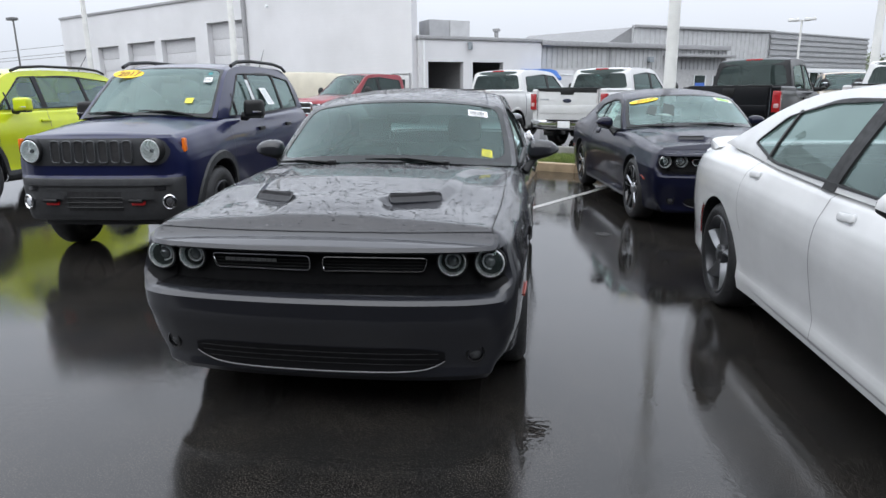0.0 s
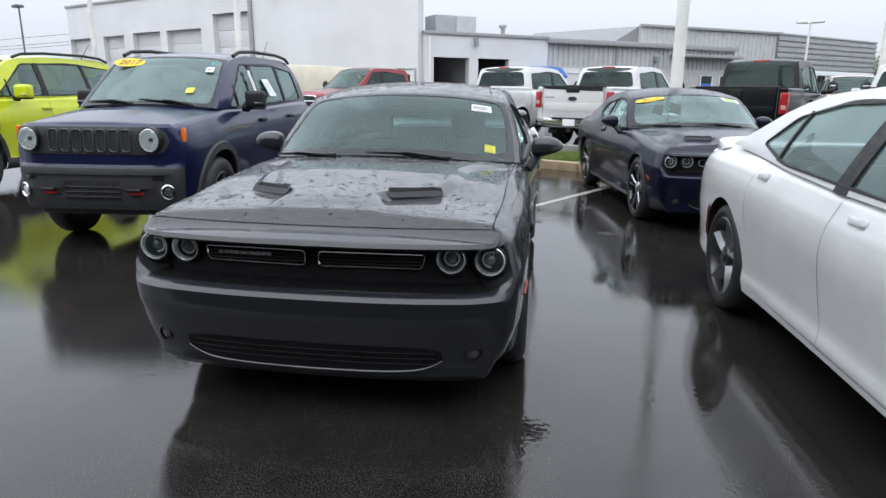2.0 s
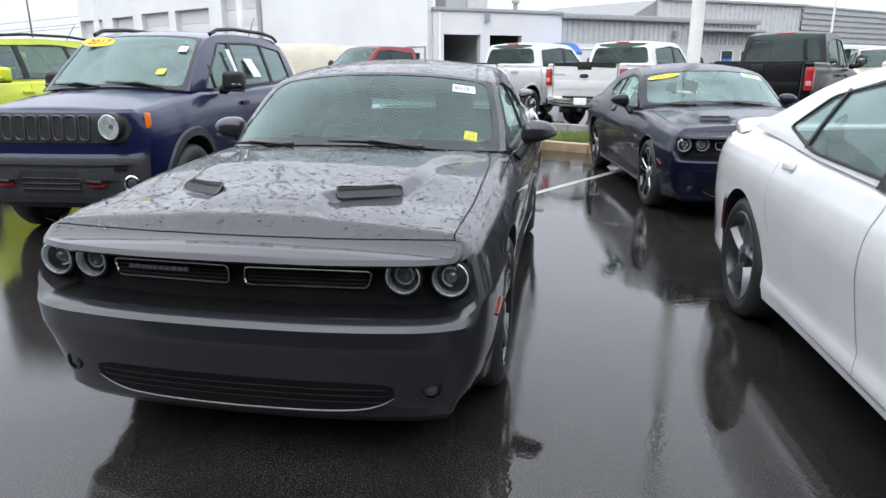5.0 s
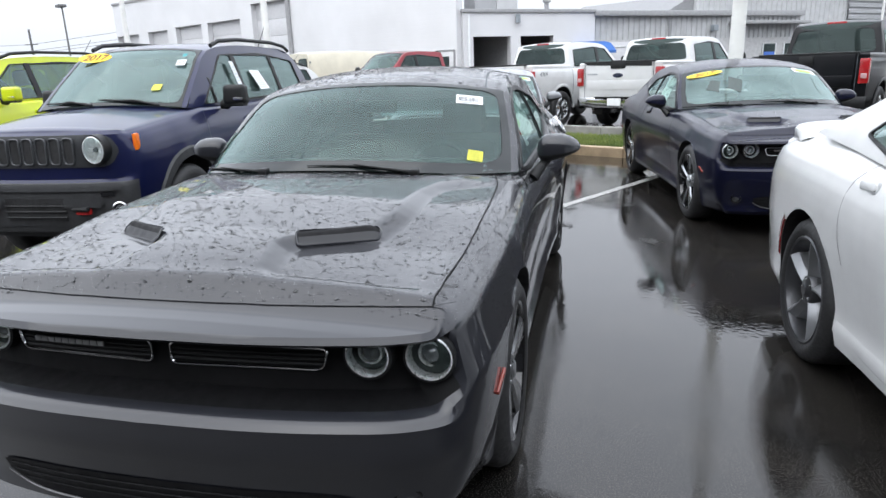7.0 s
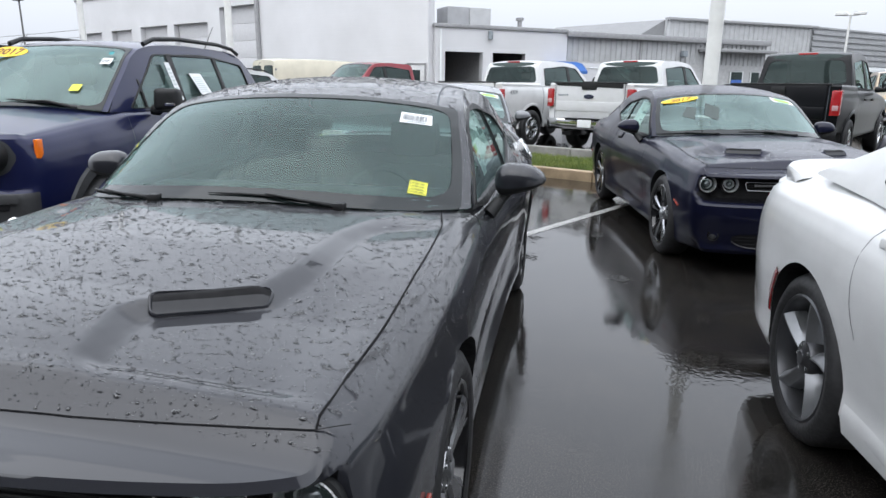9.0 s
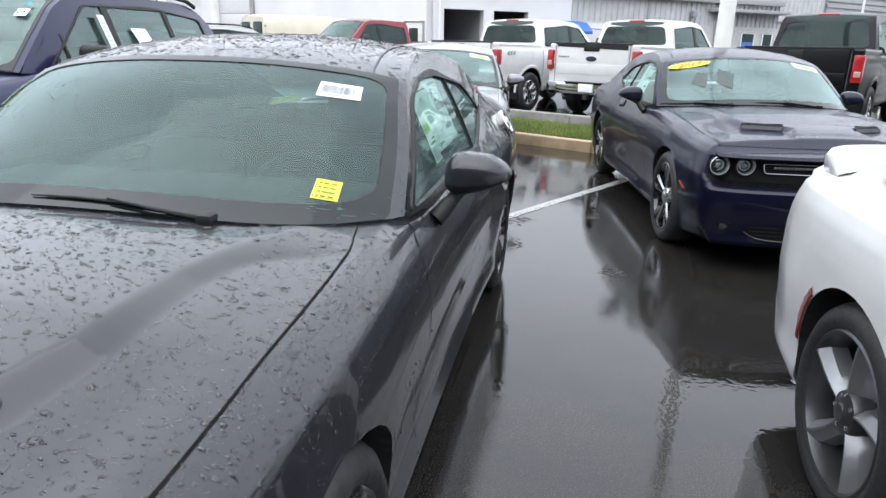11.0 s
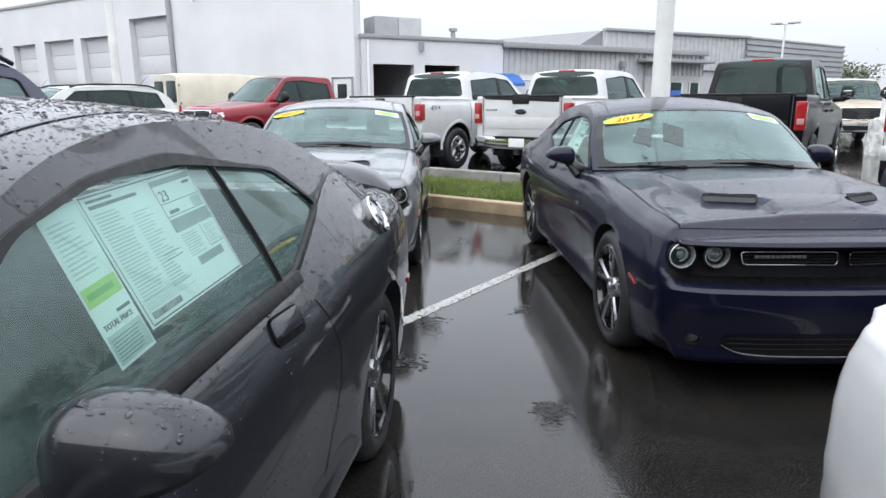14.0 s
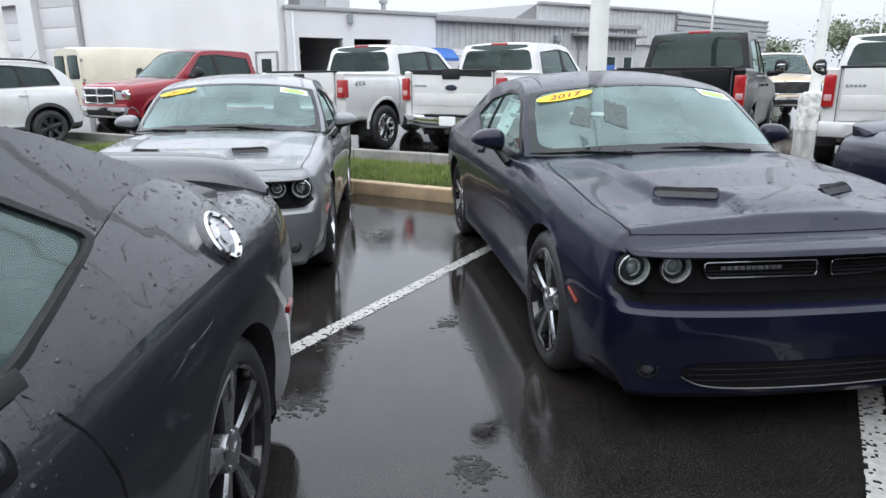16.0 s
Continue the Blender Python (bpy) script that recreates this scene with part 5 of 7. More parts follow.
    for z in (0.46, 0.50, 0.54):
        tube([sh.front_patch(x, x + 0.001, z, z + 0.001, 0.012, 2, 2)[0][0] for x in np.linspace(-0.27, 0.27, 9)], 0.006, BLACK, "intake_bar", car, seg=5)
    mesh_ob("skid_lip", *sh.front_patch(-0.62, 0.62, 0.30, 0.385, 0.026, 24, 4), plain("skid_grey", (0.03, 0.031, 0.033), 0.5), car)
    tube([(0.35, 3.4, 1.66), (0.36, 3.62, 1.90)], [0.006, 0.003], BLACK, "antenna", car)
    return car, sh


def pickup(col_mat, label, nose="plain", lamp_h=(0.92, 1.30), bed_mark=None, bumper=None, tall=1.95, cab_len=0.0, flare=0.0, gate_bar=False):
    """Crew-cab pickup truck: nose, cab, cargo bed, tailgate and rear bumper."""
    car = tagged(new("pickup_truck"), label, "pickup truck", "parked pickup trucks")
    plan = [(0, 0), (0.45, 0.01), (0.78, 0.07), (0.92, 0.20), (0.97, 0.5), (1.0, 0.95), (0.985, 1.6), (0.985, 3.0), (0.985, 4.0), (1.0, 4.65), (0.985, 5.3), (0.97, 5.68), (0.93, 5.78), (0.6, 5.80), (0, 5.805)]
    front = [(0.16, 0.42), (0.05, 0.45), (0.03, 0.50), (0.02, 0.58), (0.02, 0.66), (0.03, 0.72), (0.05, 0.76), (0.05, 0.84), (0.05, 0.92), (0.05, 1.02), (0.07, 1.10), (0.11, 1.16), (0.2, 1.20)]
    rear = [(0.10, 0.62), (0.02, 0.66), (0.012, 0.72), (0.01, 0.80), (0.008, 0.88), (0.012, 0.96), (0.0, 1.02), (0.0, 1.08), (0.002, 1.16), (0.004, 1.24), (0.006, 1.32), (0.004, 1.38), (0.03, 1.41)]
    side = [(0.2, flank(1.16, 0.45)), (0.95, flank(1.24, 0.45, it=0.16)), (1.6, flank(1.30, 0.42, it=0.12)), (4.1, flank(1.33, 0.42, it=0.11)), (4.2, flank(1.40, 0.5, it=0.07)), (5.7, flank(1.41, 0.58, it=0.06))]
    sh = Shell(plan, front, rear, side, [(0.97, 0.42, 0.50), (4.62, 0.42, 0.50)], ([0, 0.3, 1.0, 1.6, 4.1, 4.2, 5.8], [0.0, 0.05, 0.08, 0.04, 0.0, 0.0, 0.0]))
    sh.build(car, col_mat, (1.55, 4.1), hood=lambda x, y: 4.2 < y < 5.74 and x < 0.86, hood_mat=BLACK, hood_name="cargo_bed")
    k = tall - 1.95
    rail = [(0.84, 1.52, 1.29), (0.775, 1.98, 1.60 + k * 0.5), (0.72, 2.36, 1.85 + k), (0.70, 2.9, 1.91 + k), (0.70, 3.5, 1.905 + k), (0.73, 3.98, 1.86 + k), (0.79, 4.07, 1.6 + k * 0.5), (0.84, 4.13, 1.345)]
    belt = [(1.52, 0.86, 1.285), (2.4, 0.875, 1.31), (3.2, 0.875, 1.32), (4.13, 0.86, 1.335)]
    win = [(1.86, 1.335), (3.92, 1.36), (3.86, 1.74 + k * 0.8), (2.9, 1.80 + k), (2.38, 1.77 + k)]
    _, vp = greenhouse(car, sh, rail, [0.04, 0.04, 0.04, 0.045, 0.04, 0.03, 0.01, 0.0], [0.14, 0.1, 0.06, 0.01, 0.0, -0.02, -0.03, -0.02], 2, 5, win, col_mat, GLASS, DARK_GLASS, DARK_GLASS, belt,
               [((2.82, 1.33), (2.78, 1.81 + k), 0.12)], 0.94, trim=0.02)
    rear_g = vp[-11:]

    def back(u, v):
        """A point of the cab's rear face: u from side to side, v from the roof down."""
        fi, fj = v * (len(rear_g) - 1), (u * 0.5 + 0.5) * (rear_g.shape[1] - 1)
        i, j = min(int(fi), len(rear_g) - 2), min(int(fj), rear_g.shape[1] - 2)
        a, b = fi - i, fj - j
        p = (rear_g[i, j] * (1 - b) + rear_g[i, j + 1] * b) * (1 - a) + (rear_g[i + 1, j] * (1 - b) + rear_g[i + 1, j + 1] * b) * a
        return Vector(p) + Vector((0, 0.012, 0.004))
    ring_i, ring_o = rounded([(-0.80, 0.20), (0.80, 0.20), (0.84, 0.86), (-0.84, 0.86)], 0.14, 5), rounded([(-0.97, 0.03), (0.97, 0.03), (0.97, 0.97), (-0.97, 0.97)], 0.05, 5)
    q = len(ring_i)
    mesh_ob("window_frame", [back(*p) for p in ring_i] + [back(*p) for p in ring_o], [(k2, (k2 + 1) % q, q + (k2 + 1) % q, q + k2) for k2 in range(q)], col_mat, car)
    seats(car, (2.6, 3.5), 0.60, 1.0, floor=((1.6, 2.6, 0.05), (0, 2.8, 0.55)))
    part("dashboard", box_bm((1.5, 0.5, 0.2), (0, 1.80, 1.22), 0.07), DASH, car)
    for sx in (1, -1):
        for y in (0.97, 4.62):
            wheel(car, (sx * 0.86, y, 0.41), 0.41, 0.27, 0.245, "six", CHROME, DARK_ALLOY, sx)
        tl = new("tail_lamp")
        tl.parent = car
        z0, z1 = lamp_h
        part("lamp_lens", box_bm((0.15, 0.15, z1 - z0), (sx * 0.905, 5.755, (z0 + z1) / 2), 0.025), RED, tl)
        part("reverse_lens", box_bm((0.10, 0.155, 0.09), (sx * 0.912, 5.757, z0 + 0.13), 0.015), plain("clear_red_lens", (0.5, 0.30, 0.30), 0.15, coat=0.5), tl)
        mirror(car, (sx * 1.14, 1.98, 1.43), sx, BLACK, (0.24, 0.14, 0.27), (sx * 0.92, 1.95, 1.34))
        for y, z in ((2.65, 1.14), (3.45, 1.15)):
            part("door_handle", box_bm((0.045, 0.2, 0.045), (sx * (sh.side_x(y, z) + 0.016), y, z), 0.014), BLACK, car)
        for y in (1.60, 2.80, 3.80, 4.16):
            ribbon(car, on_side(sh, [(y, 1.30), (y, 1.0), (y, 0.5)], sx), (sx, 0, 0), 0.009 if y < 4.1 else 0.02, INK)
        vs, n = [], 20
        for yy in (0.97, 4.62):
            vs = []
            for q in range(n):
                a = math.pi * q / (n - 1)
                for rr, out in ((0.495, -0.002), (0.50, 0.016 + flare), (0.54, 0.014 + flare), (0.56, -0.003)):
                    y, z = yy - rr * math.cos(a), 0.42 + rr * math.sin(a)
                    vs.append((sx * (sh.side_x(y, max(z, 0.62)) + out), y, z))
            mesh_ob("arch_lip", vs, grid_faces(n, 4), col_mat, car)
        part("mud_flap", box_bm((0.26, 0.02, 0.28), (sx * 0.86, 5.12, 0.42), 0.006), RUBBER, car)
        # headlamps
        v, f = sh.front_patch(sx * 0.60, sx * 0.92, 0.86, 1.06, 0.008, 10, 4)
        mesh_ob("headlamp", v, f, LAMP, car)
    # tailgate: panel, handle, plain badge, gap lines
    tg = new("tailgate")
    tg.parent = car
    part("gate_panel", box_bm((1.52, 0.035, 0.70), (0, 5.800, 1.05), 0.015), col_mat, tg)
    part("gate_crease", box_bm((1.50, 0.03, 0.20), (0, 5.812, 0.94), 0.013), col_mat, tg)
    part("gate_cap", box_bm((1.62, 0.09, 0.035), (0, 5.775, 1.415), 0.012), BLACK, tg)
    if gate_bar:
        bv = []
        for x in np.linspace(-0.75, 0.75, 13):
            drop_ = 0.035 + 0.05 * (0.75 - x) / 1.5
            for dy, dz in ((0.0, 0.0), (0.008, -0.004), (0.008, -drop_), (0.0, -drop_ - 0.004)):
                bv.append((x, 5.818 + dy, 1.398 + dz))
        mesh_ob("gate_band", bv, grid_faces(13, 4), BLACK, tg, "black band along the tailgate")
    part("gate_handle", box_bm((0.34 if gate_bar else 0.24, 0.035, 0.17), (0, 5.815, 1.36 if gate_bar else 1.30), 0.03), BLACK, tg)
    v, f = lathe([(0.0, 0.012), (0.10, 0.010), (0.115, 0.0), (0.115, -0.01)], 30)
    T = Matrix.Translation((0, 5.825, 1.14)) @ Matrix.Rotation(radians(90), 4, "Z") @ Matrix.Diagonal((1, 1.0, 0.42, 1))
    mesh_ob("badge", moved(v, T), f, plain("badge_dark", (0.02, 0.025, 0.06), 0.25, 0.3, coat=0.5), tg)
    for i in range(5):
        part("badge_bar", box_bm((0.035, 0.008, 0.035), (0.70 - i * 0.05, 5.822, 1.17), 0.004), GREY_INK, tg)
    for x in (-0.79, 0.79):
        ribbon(tg, [(x, 5.812, 0.68), (x, 5.812, 1.05), (x, 5.812, 1.40)], (0, 1, 0), 0.012, INK)
    bp = new("rear_bumper")
    bp.parent = car
    bmt = bumper or CHROME
    vs = []
    for s in np.linspace(-1, 1, 23):
        x, y = s * 0.98, 5.95 - 0.16 * abs(s) ** 4
        for dy, z in ((-0.16, 0.68), (-0.02, 0.685), (0.0, 0.66), (0.0, 0.54), (-0.03, 0.48), (-0.14, 0.46)):
            vs.append((x, y + dy, z))
    mesh_ob("bumper_bar", vs, grid_faces(23, 6), bmt, bp)
    part("bumper_step", box_bm((0.95, 0.20, 0.02), (0, 5.87, 0.695), 0.006), BLACK, bp)
    part("plate", box_bm((0.31, 0.012, 0.155), (0, 5.955, 0.60), 0.004), WHITE, bp)
    part("hitch", box_bm((0.10, 0.16, 0.08), (0, 5.88, 0.42), 0.01), LINER, bp)
    tube([(0.55, 3.0, 0.42), (0.55, 4.2, 0.42), (0.62, 5.0, 0.46), (0.70, 5.6, 0.42)], 0.035, plain("exhaust_steel", (0.25, 0.24, 0.23), 0.4, 0.9), "exhaust", car)
    tube([(-0.75, 4.62, 0.42), (0, 4.62, 0.42), (0.75, 4.62, 0.42)], [0.05, 0.13, 0.05], LINER, "rear_axle", car, seg=12)
    part("third_brake_lamp", box_bm((0.34, 0.03, 0.045), (0, 3.995, 1.872 + k + 0.022), 0.012), RED, car)
    if bed_mark:
        for sx in (1, -1):
            M = Matrix.Translation((sx * (sh.side_x(5.38, 1.2) + 0.004), 5.38, 1.20)) @ Matrix.Rotation(radians(90 * sx), 4, "Z") @ Matrix.Rotation(radians(90), 4, "X")
            text_mesh(bed_mark, 0.14, INK, car, M @ Matrix.Diagonal((1.25, 1, 1, 1)), shear=0.2)
    # nose
    gr = new("grille")
    gr.parent = car
    v, f = sh.front_patch(-0.52, 0.52, 0.78, 1.08, 0.012, 16, 4)
    mesh_ob("grille_mesh", v, f, LINER, gr)
    loop = rounded([(-0.54, 0.77), (0.54, 0.77), (0.58, 1.10), (-0.58, 1.10)], 0.06, 4)
    yl = -0.01 + 0.05
    tube([(x, yl + 0.10 * x * x, z) for x, z in list(loop) + [loop[0]]], 0.028, CHROME, "grille_frame", gr, seg=8)
    if nose == "cross":
        tube([(0, yl - 0.015, 0.78), (0, yl - 0.015, 1.09)], 0.03, CHROME, "cross_upright", gr)
        tube([(-0.55, yl + 0.02, 0.94), (0, yl - 0.015, 0.94), (0.55, yl + 0.02, 0.94)], 0.03, CHROME, "cross_bar", gr)
    for z in np.linspace(0.80, 1.07, 7):
        tube([(-0.5, yl + 0.03, z), (0, yl - 0.004, z), (0.5, yl + 0.03, z)], 0.008, plain("slat_grey", (0.12, 0.12, 0.125), 0.35, 0.6), "grille_slat", gr, seg=6)
    mesh_ob("front_bumper", *sh.front_patch(-0.93, 0.93, 0.46, 0.70, 0.03, 24, 4), CHROME, car)
    mesh_ob("bumper_intake", *sh.front_patch(-0.45, 0.45, 0.50, 0.62, 0.036, 10, 3), BLACK, car)
    return car, sh


def cargo_van(col_mat, label):
    """Full-size cargo van: a tall box body with a short sloping nose, twin rear doors with tall windows."""
    car = tagged(new("cargo_van"), label, "van")
    # stations along the van: y, floor, roof, half width at the belt, half width at the roof
    st = [(0.0, 0.42, 0.98, 0.84, 0.74), (0.12, 0.38, 1.08, 0.93, 0.82), (0.5, 0.36, 1.16, 0.98, 0.86), (0.95, 0.36, 1.24, 1.0, 0.84), (1.30, 0.36, 1.62, 1.0, 0.80), (1.62, 0.36, 1.95, 1.0, 0.78),
          (2.1, 0.36, 2.06, 1.0, 0.80), (3.6, 0.36, 2.10, 1.0, 0.82), (5.2, 0.36, 2.08, 1.0, 0.83), (5.56, 0.37, 2.06, 0.99, 0.83), (5.64, 0.40, 2.02, 0.97, 0.81)]
    ring = []
    for y, z0, z1, wb, wt_ in st:
        zb = min(z1 - 0.10, 1.12)
        prof = [(0.0, z0), (wb * 0.9, z0), (wb - 0.02, z0 + 0.10), (wb, (z0 + zb) / 2), (wb - 0.01, zb), (wb + (wt_ - wb) * 0.45, zb + (z1 - zb) * 0.55), (wt_ + 0.02, z1 - 0.12), (wt_ - 0.03, z1 - 0.035), (wt_ - 0.14, z1 - 0.006), (0.0, z1 + 0.02)]
        ring.append([(x, y, z) for x, z in prof] + [(-x, y, z) for x, z in prof[-2:0:-1]])
    k = len(ring[0])
    vs = [v for r in ring for v in r]
    fs = [(i * k + j, i * k + (j + 1) % k, (i + 1) * k + (j + 1) % k, (i + 1) * k + j) for i in range(len(ring) - 1) for j in range(k)]
    fs += [tuple(range(k)), tuple(range((len(ring) - 1) * k, len(ring) * k))]
    mesh_ob("body", vs, fs, col_mat, car, smooth=30)
    ws = mesh_ob("windscreen", [(s * w, y - 0.012, z + 0.014) for y, z, w in ((1.0, 1.29, 0.80), (1.3, 1.60, 0.76), (1.58, 1.90, 0.72)) for s in (-1, -0.5, 0, 0.5, 1)], grid_faces(3, 5), DARK_GLASS, car)
    for sx in (1, -1):
        for y in (0.85, 4.35):
            wheel(car, (sx * 0.88, y, 0.36), 0.36, 0.23, 0.21, "six", plain("steel_wheel", (0.4, 0.4, 0.4), 0.4, 0.7), DARK_ALLOY, sx)
            tube([(sx * 1.002, y - 0.43 * math.cos(a), 0.37 + 0.43 * math.sin(a)) for a in np.linspace(0, math.pi, 13)], 0.02, LINER, "arch_edge", car, seg=6)
        door = new("rear_door")
        door.parent = car
        part("door_skin", box_bm((0.90, 0.03, 1.36), (sx * 0.46, 5.648, 1.12), 0.012), col_mat, door)
        part("door_window", box_bm((0.62, 0.02, 0.58), (sx * 0.46, 5.668, 1.54), 0.006), DARK_GLASS, door)
        loop = rounded([(0.14, 1.24), (0.78, 1.24), (0.74, 1.84), (0.14, 1.84)], 0.07, 4)
        tube([(sx * x, 5.668, z) for x, z in list(loop) + [loop[0]]], 0.016, BLACK, "window_seal", door, seg=6)
        part("tail_lamp", box_bm((0.09, 0.05, 0.34), (sx * 0.925, 5.645, 0.98), 0.015), RED, car)
        for z in (0.72, 1.20, 1.72):
            part("door_hinge", box_bm((0.05, 0.07, 0.07), (sx * (0.955 if z < 1.5 else 0.89), 5.62, z), 0.01), TRIM_GREY, door)
        side_w = rounded([(1.28, 1.24), (2.05, 1.24), (2.05, 1.76), (1.62, 1.76)], 0.06, 4)

        def flank_x(z):
            return 1.0 - 0.19 * max(0.0, min(1.0, (z - 1.12) / 0.94)) + 0.006
        mesh_ob("side_window", [(sx * flank_x(z), y, z) for y, z in side_w], [tuple(range(len(side_w)))], DARK_GLASS, car)
        for y in (1.22, 2.12, 3.45):
            ribbon(car, [(sx * (flank_x(z) + 0.004), y, z) for z in np.linspace(0.48, 1.86, 10)], (sx, 0, 0), 0.012, PALE_GAP)
        ribbon(car, [(sx * 1.012, y, 0.78) for y in np.linspace(1.35, 5.45, 8)], (sx, 0, 0), 0.05, plain("van_moulding", (0.30, 0.29, 0.26), 0.5), "side_moulding")
        mirror(car, (sx * 1.12, 1.42, 1.36), sx, BLACK, (0.2, 0.12, 0.26), (sx * 0.96, 1.40, 1.28))
        part("headlamp", box_bm((0.30, 0.06, 0.20), (sx * 0.66, 0.02, 0.84), 0.03), LAMP, car)
    part("rear_bumper", box_bm((1.9, 0.16, 0.17), (0, 5.72, 0.46), 0.03), TRIM_GREY, car)
    part("front_bumper", box_bm((1.8, 0.16, 0.18), (0, -0.02, 0.50), 0.04), TRIM_GREY, car)
    part("grille", box_bm((0.9, 0.05, 0.22), (0, -0.005, 0.84), 0.02), BLACK, car)
    return car


# ---- the place ----
U, F = Vector((0.87, -0.49, 0)), Vector((0.49, 0.87, 0))   # along the kerb, and across it
LOT = pose(0, 0, 0, 0, 0, math.degrees(math.atan2(-0.49, 0.87)))   # x along the kerb, y across


def slab(name, x0, x1, y0, y1, z0, z1, mat, bevel=0.0, kind="structure", label="", category=""):
    ob = part(name, box_bm((x1 - x0, y1 - y0, z1 - z0), ((x0 + x1) / 2, (y0 + y1) / 2, (z0 + z1) / 2), bevel), mat, None)
    ob.matrix_basis = LOT
    return tagged(ob, label, category, kind=kind)


gx = np.concatenate([-np.geomspace(2500, 12, 12), np.linspace(-10, 10, 21), np.geomspace(12, 2500, 12)])
ground = mesh_ob("ground", [(x, y + 6, 0) for x in gx for y in gx], grid_faces(len(gx), len(gx)), ASPHALT, None, smooth=0)
tagged(ground, "dark wet asphalt of the car lot, mirroring the sky", "ground", kind="structure")
CONCRETE = plain("kerb_concrete", (0.40, 0.30, 0.19), 0.6, spread=0.22, scale=5, bump=0.5)
GREY_CONCRETE = plain("old_concrete", (0.22, 0.215, 0.20), 0.7, spread=0.3, scale=4, bump=0.6)
SOIL = plain("grass_soil", (0.035, 0.045, 0.016), 0.9, spread=0.4, scale=12, bump=0.8)
LINE = plain("worn_white_line", (0.40, 0.40, 0.385), 0.35, spread=0.25, scale=30)
FAR = 0.13
slab("pavement", -90, 90, 11.35, 95, -0.2, FAR, ASPHALT, label="wet asphalt of the upper lot", category="pavement")
slab("verge", -60, 60, 9.38, 11.2, -0.2, 0.13, SOIL, label="narrow grass strip between two kerbs", category="grass")
# kerb stones, one by one
for nm, y0, y1, z1, mt, lab in (("kerb_front", 9.23, 9.39, 0.16, CONCRETE, "tan painted concrete kerb, wet"), ("kerb_rear", 11.19, 11.36, 0.30, GREY_CONCRETE, "weathered grey concrete kerb")):
    kb = tagged(new(nm), lab, "kerb", kind="structure")
    kb.matrix_basis = LOT
    first = None
    for i in range(-20, 20):
        x = i * 1.5 + 0.4
        if first is None:
            first = part("kerbstone", box_bm((1.488, y1 - y0, z1 + 0.1), (0, 0, 0), 0.022, None, 1.0, 3), mt, kb)
            ob = first
        else:
            ob = new("kerbstone", first.data)
            ob.parent = kb
        ob.matrix_basis = pose(x, (y0 + y1) / 2, (z1 - 0.1) / 2)


def worn_line(name, x, y0, y1, w=0.105):
    """A painted bay line with chipped edges and worn holes."""
    rng = random.Random(int(x * 100) + 7)
    nx, ny = 8, int((y1 - y0) / 0.014)
    vs = [(x + (j / nx - 0.5) * w + rng.uniform(-0.003, 0.003), y0 + (y1 - y0) * i / ny + rng.uniform(-0.003, 0.003), 0.0035) for i in range(ny + 1) for j in range(nx + 1)]
    fs = [f for f in grid_faces(ny + 1, nx + 1) if rng.random() > (0.24 if (f[0] % (nx + 1)) in (0, nx - 1) else 0.09)]
    ob = mesh_ob(name, vs, fs, LINE, None, smooth=0)
    ob.matrix_basis = LOT
    return tagged(ob, "worn white painted bay line on wet asphalt", "road marking", "bay lines", "structure")


for x in (-7.6, -4.84, -2.08, 0.68, 3.44, 6.2):
    worn_line("bay_line", x, 3.72, 9.2)

# grass blades
rng = random.Random(5)
gv, gf = [], []
for _ in range(42000):
    u, v = rng.uniform(-12.5, 2.0), rng.uniform(9.40, 11.18)
    h, a = rng.uniform(0.03, 0.085), rng.uniform(0, 6.28)
    lx, ly = rng.uniform(-0.03, 0.03), rng.uniform(-0.03, 0.03)
    c, s, b = math.cos(a) * 0.006, math.sin(a) * 0.006, len(gv)
    gv += [(u - c, v - s, 0.128), (u + c, v + s, 0.128), (u + lx, v + ly, 0.128 + h)]
    gf.append((b, b + 1, b + 2))
me = bpy.data.meshes.new("grass")
me.from_pydata(gv, [], gf)


def leaf_mat(name, c1, c2, rough=0.6):
    m, nt, p = nodes_of(name)
    g = nt.nodes.new("ShaderNodeNewGeometry")
    n = noise_node(nt, 1.3, 3)
    ad = nt.nodes.new("ShaderNodeMath")
    ad.operation = "ADD"
    nt.links.new(g.outputs["Random Per Island"], ad.inputs[0])
    nt.links.new(mapped(nt, n.outputs[0], -0.4, 0.4), ad.inputs[1])
    nt.links.new(tint_mix(nt, ad.outputs[0], c1, c2), p.inputs["Base Color"])
    p.inputs["Roughness"].default_value = rough
    return m


me.materials.append(leaf_mat("grass_blades", (0.07, 0.13, 0.02), (0.22, 0.26, 0.06)))
grass = tagged(new("grass", me), "short wet green grass between the kerbs", "grass", kind="stuff")
grass.matrix_basis = LOT


# buildings
def white_wall_mat():
    m, nt, p = nodes_of("white_painted_brick")
    tc = nt.nodes.new("ShaderNodeTexCoord")
    br = nt.nodes.new("ShaderNodeTexBrick")
    br.inputs["Scale"].default_value = 1.0
    br.inputs["Brick Width"].default_value, br.inputs["Row Height"].default_value, br.inputs["Mortar Size"].default_value = 0.4, 0.2, 0.012
    mp = nt.nodes.new("ShaderNodeMapping")
    mp.inputs["Rotation"].default_value = (radians(90), 0, 0)
    nt.links.new(tc.outputs["Object"], mp.inputs["Vector"])
    nt.links.new(mp.outputs[0], br.inputs["Vector"])
    n = noise_node(nt, 0.35, 6)
    nt.links.new(tint_mix(nt, mapped(nt, n.outputs[0], 0, 1), (0.62, 0.62, 0.625), (0.71, 0.71, 0.72)), p.inputs["Base Color"])
    p.inputs["Roughness"].default_value = 0.6
    bumped(nt, br.outputs["Fac"], 0.25, -0.01, p.inputs["Normal"])
    return m


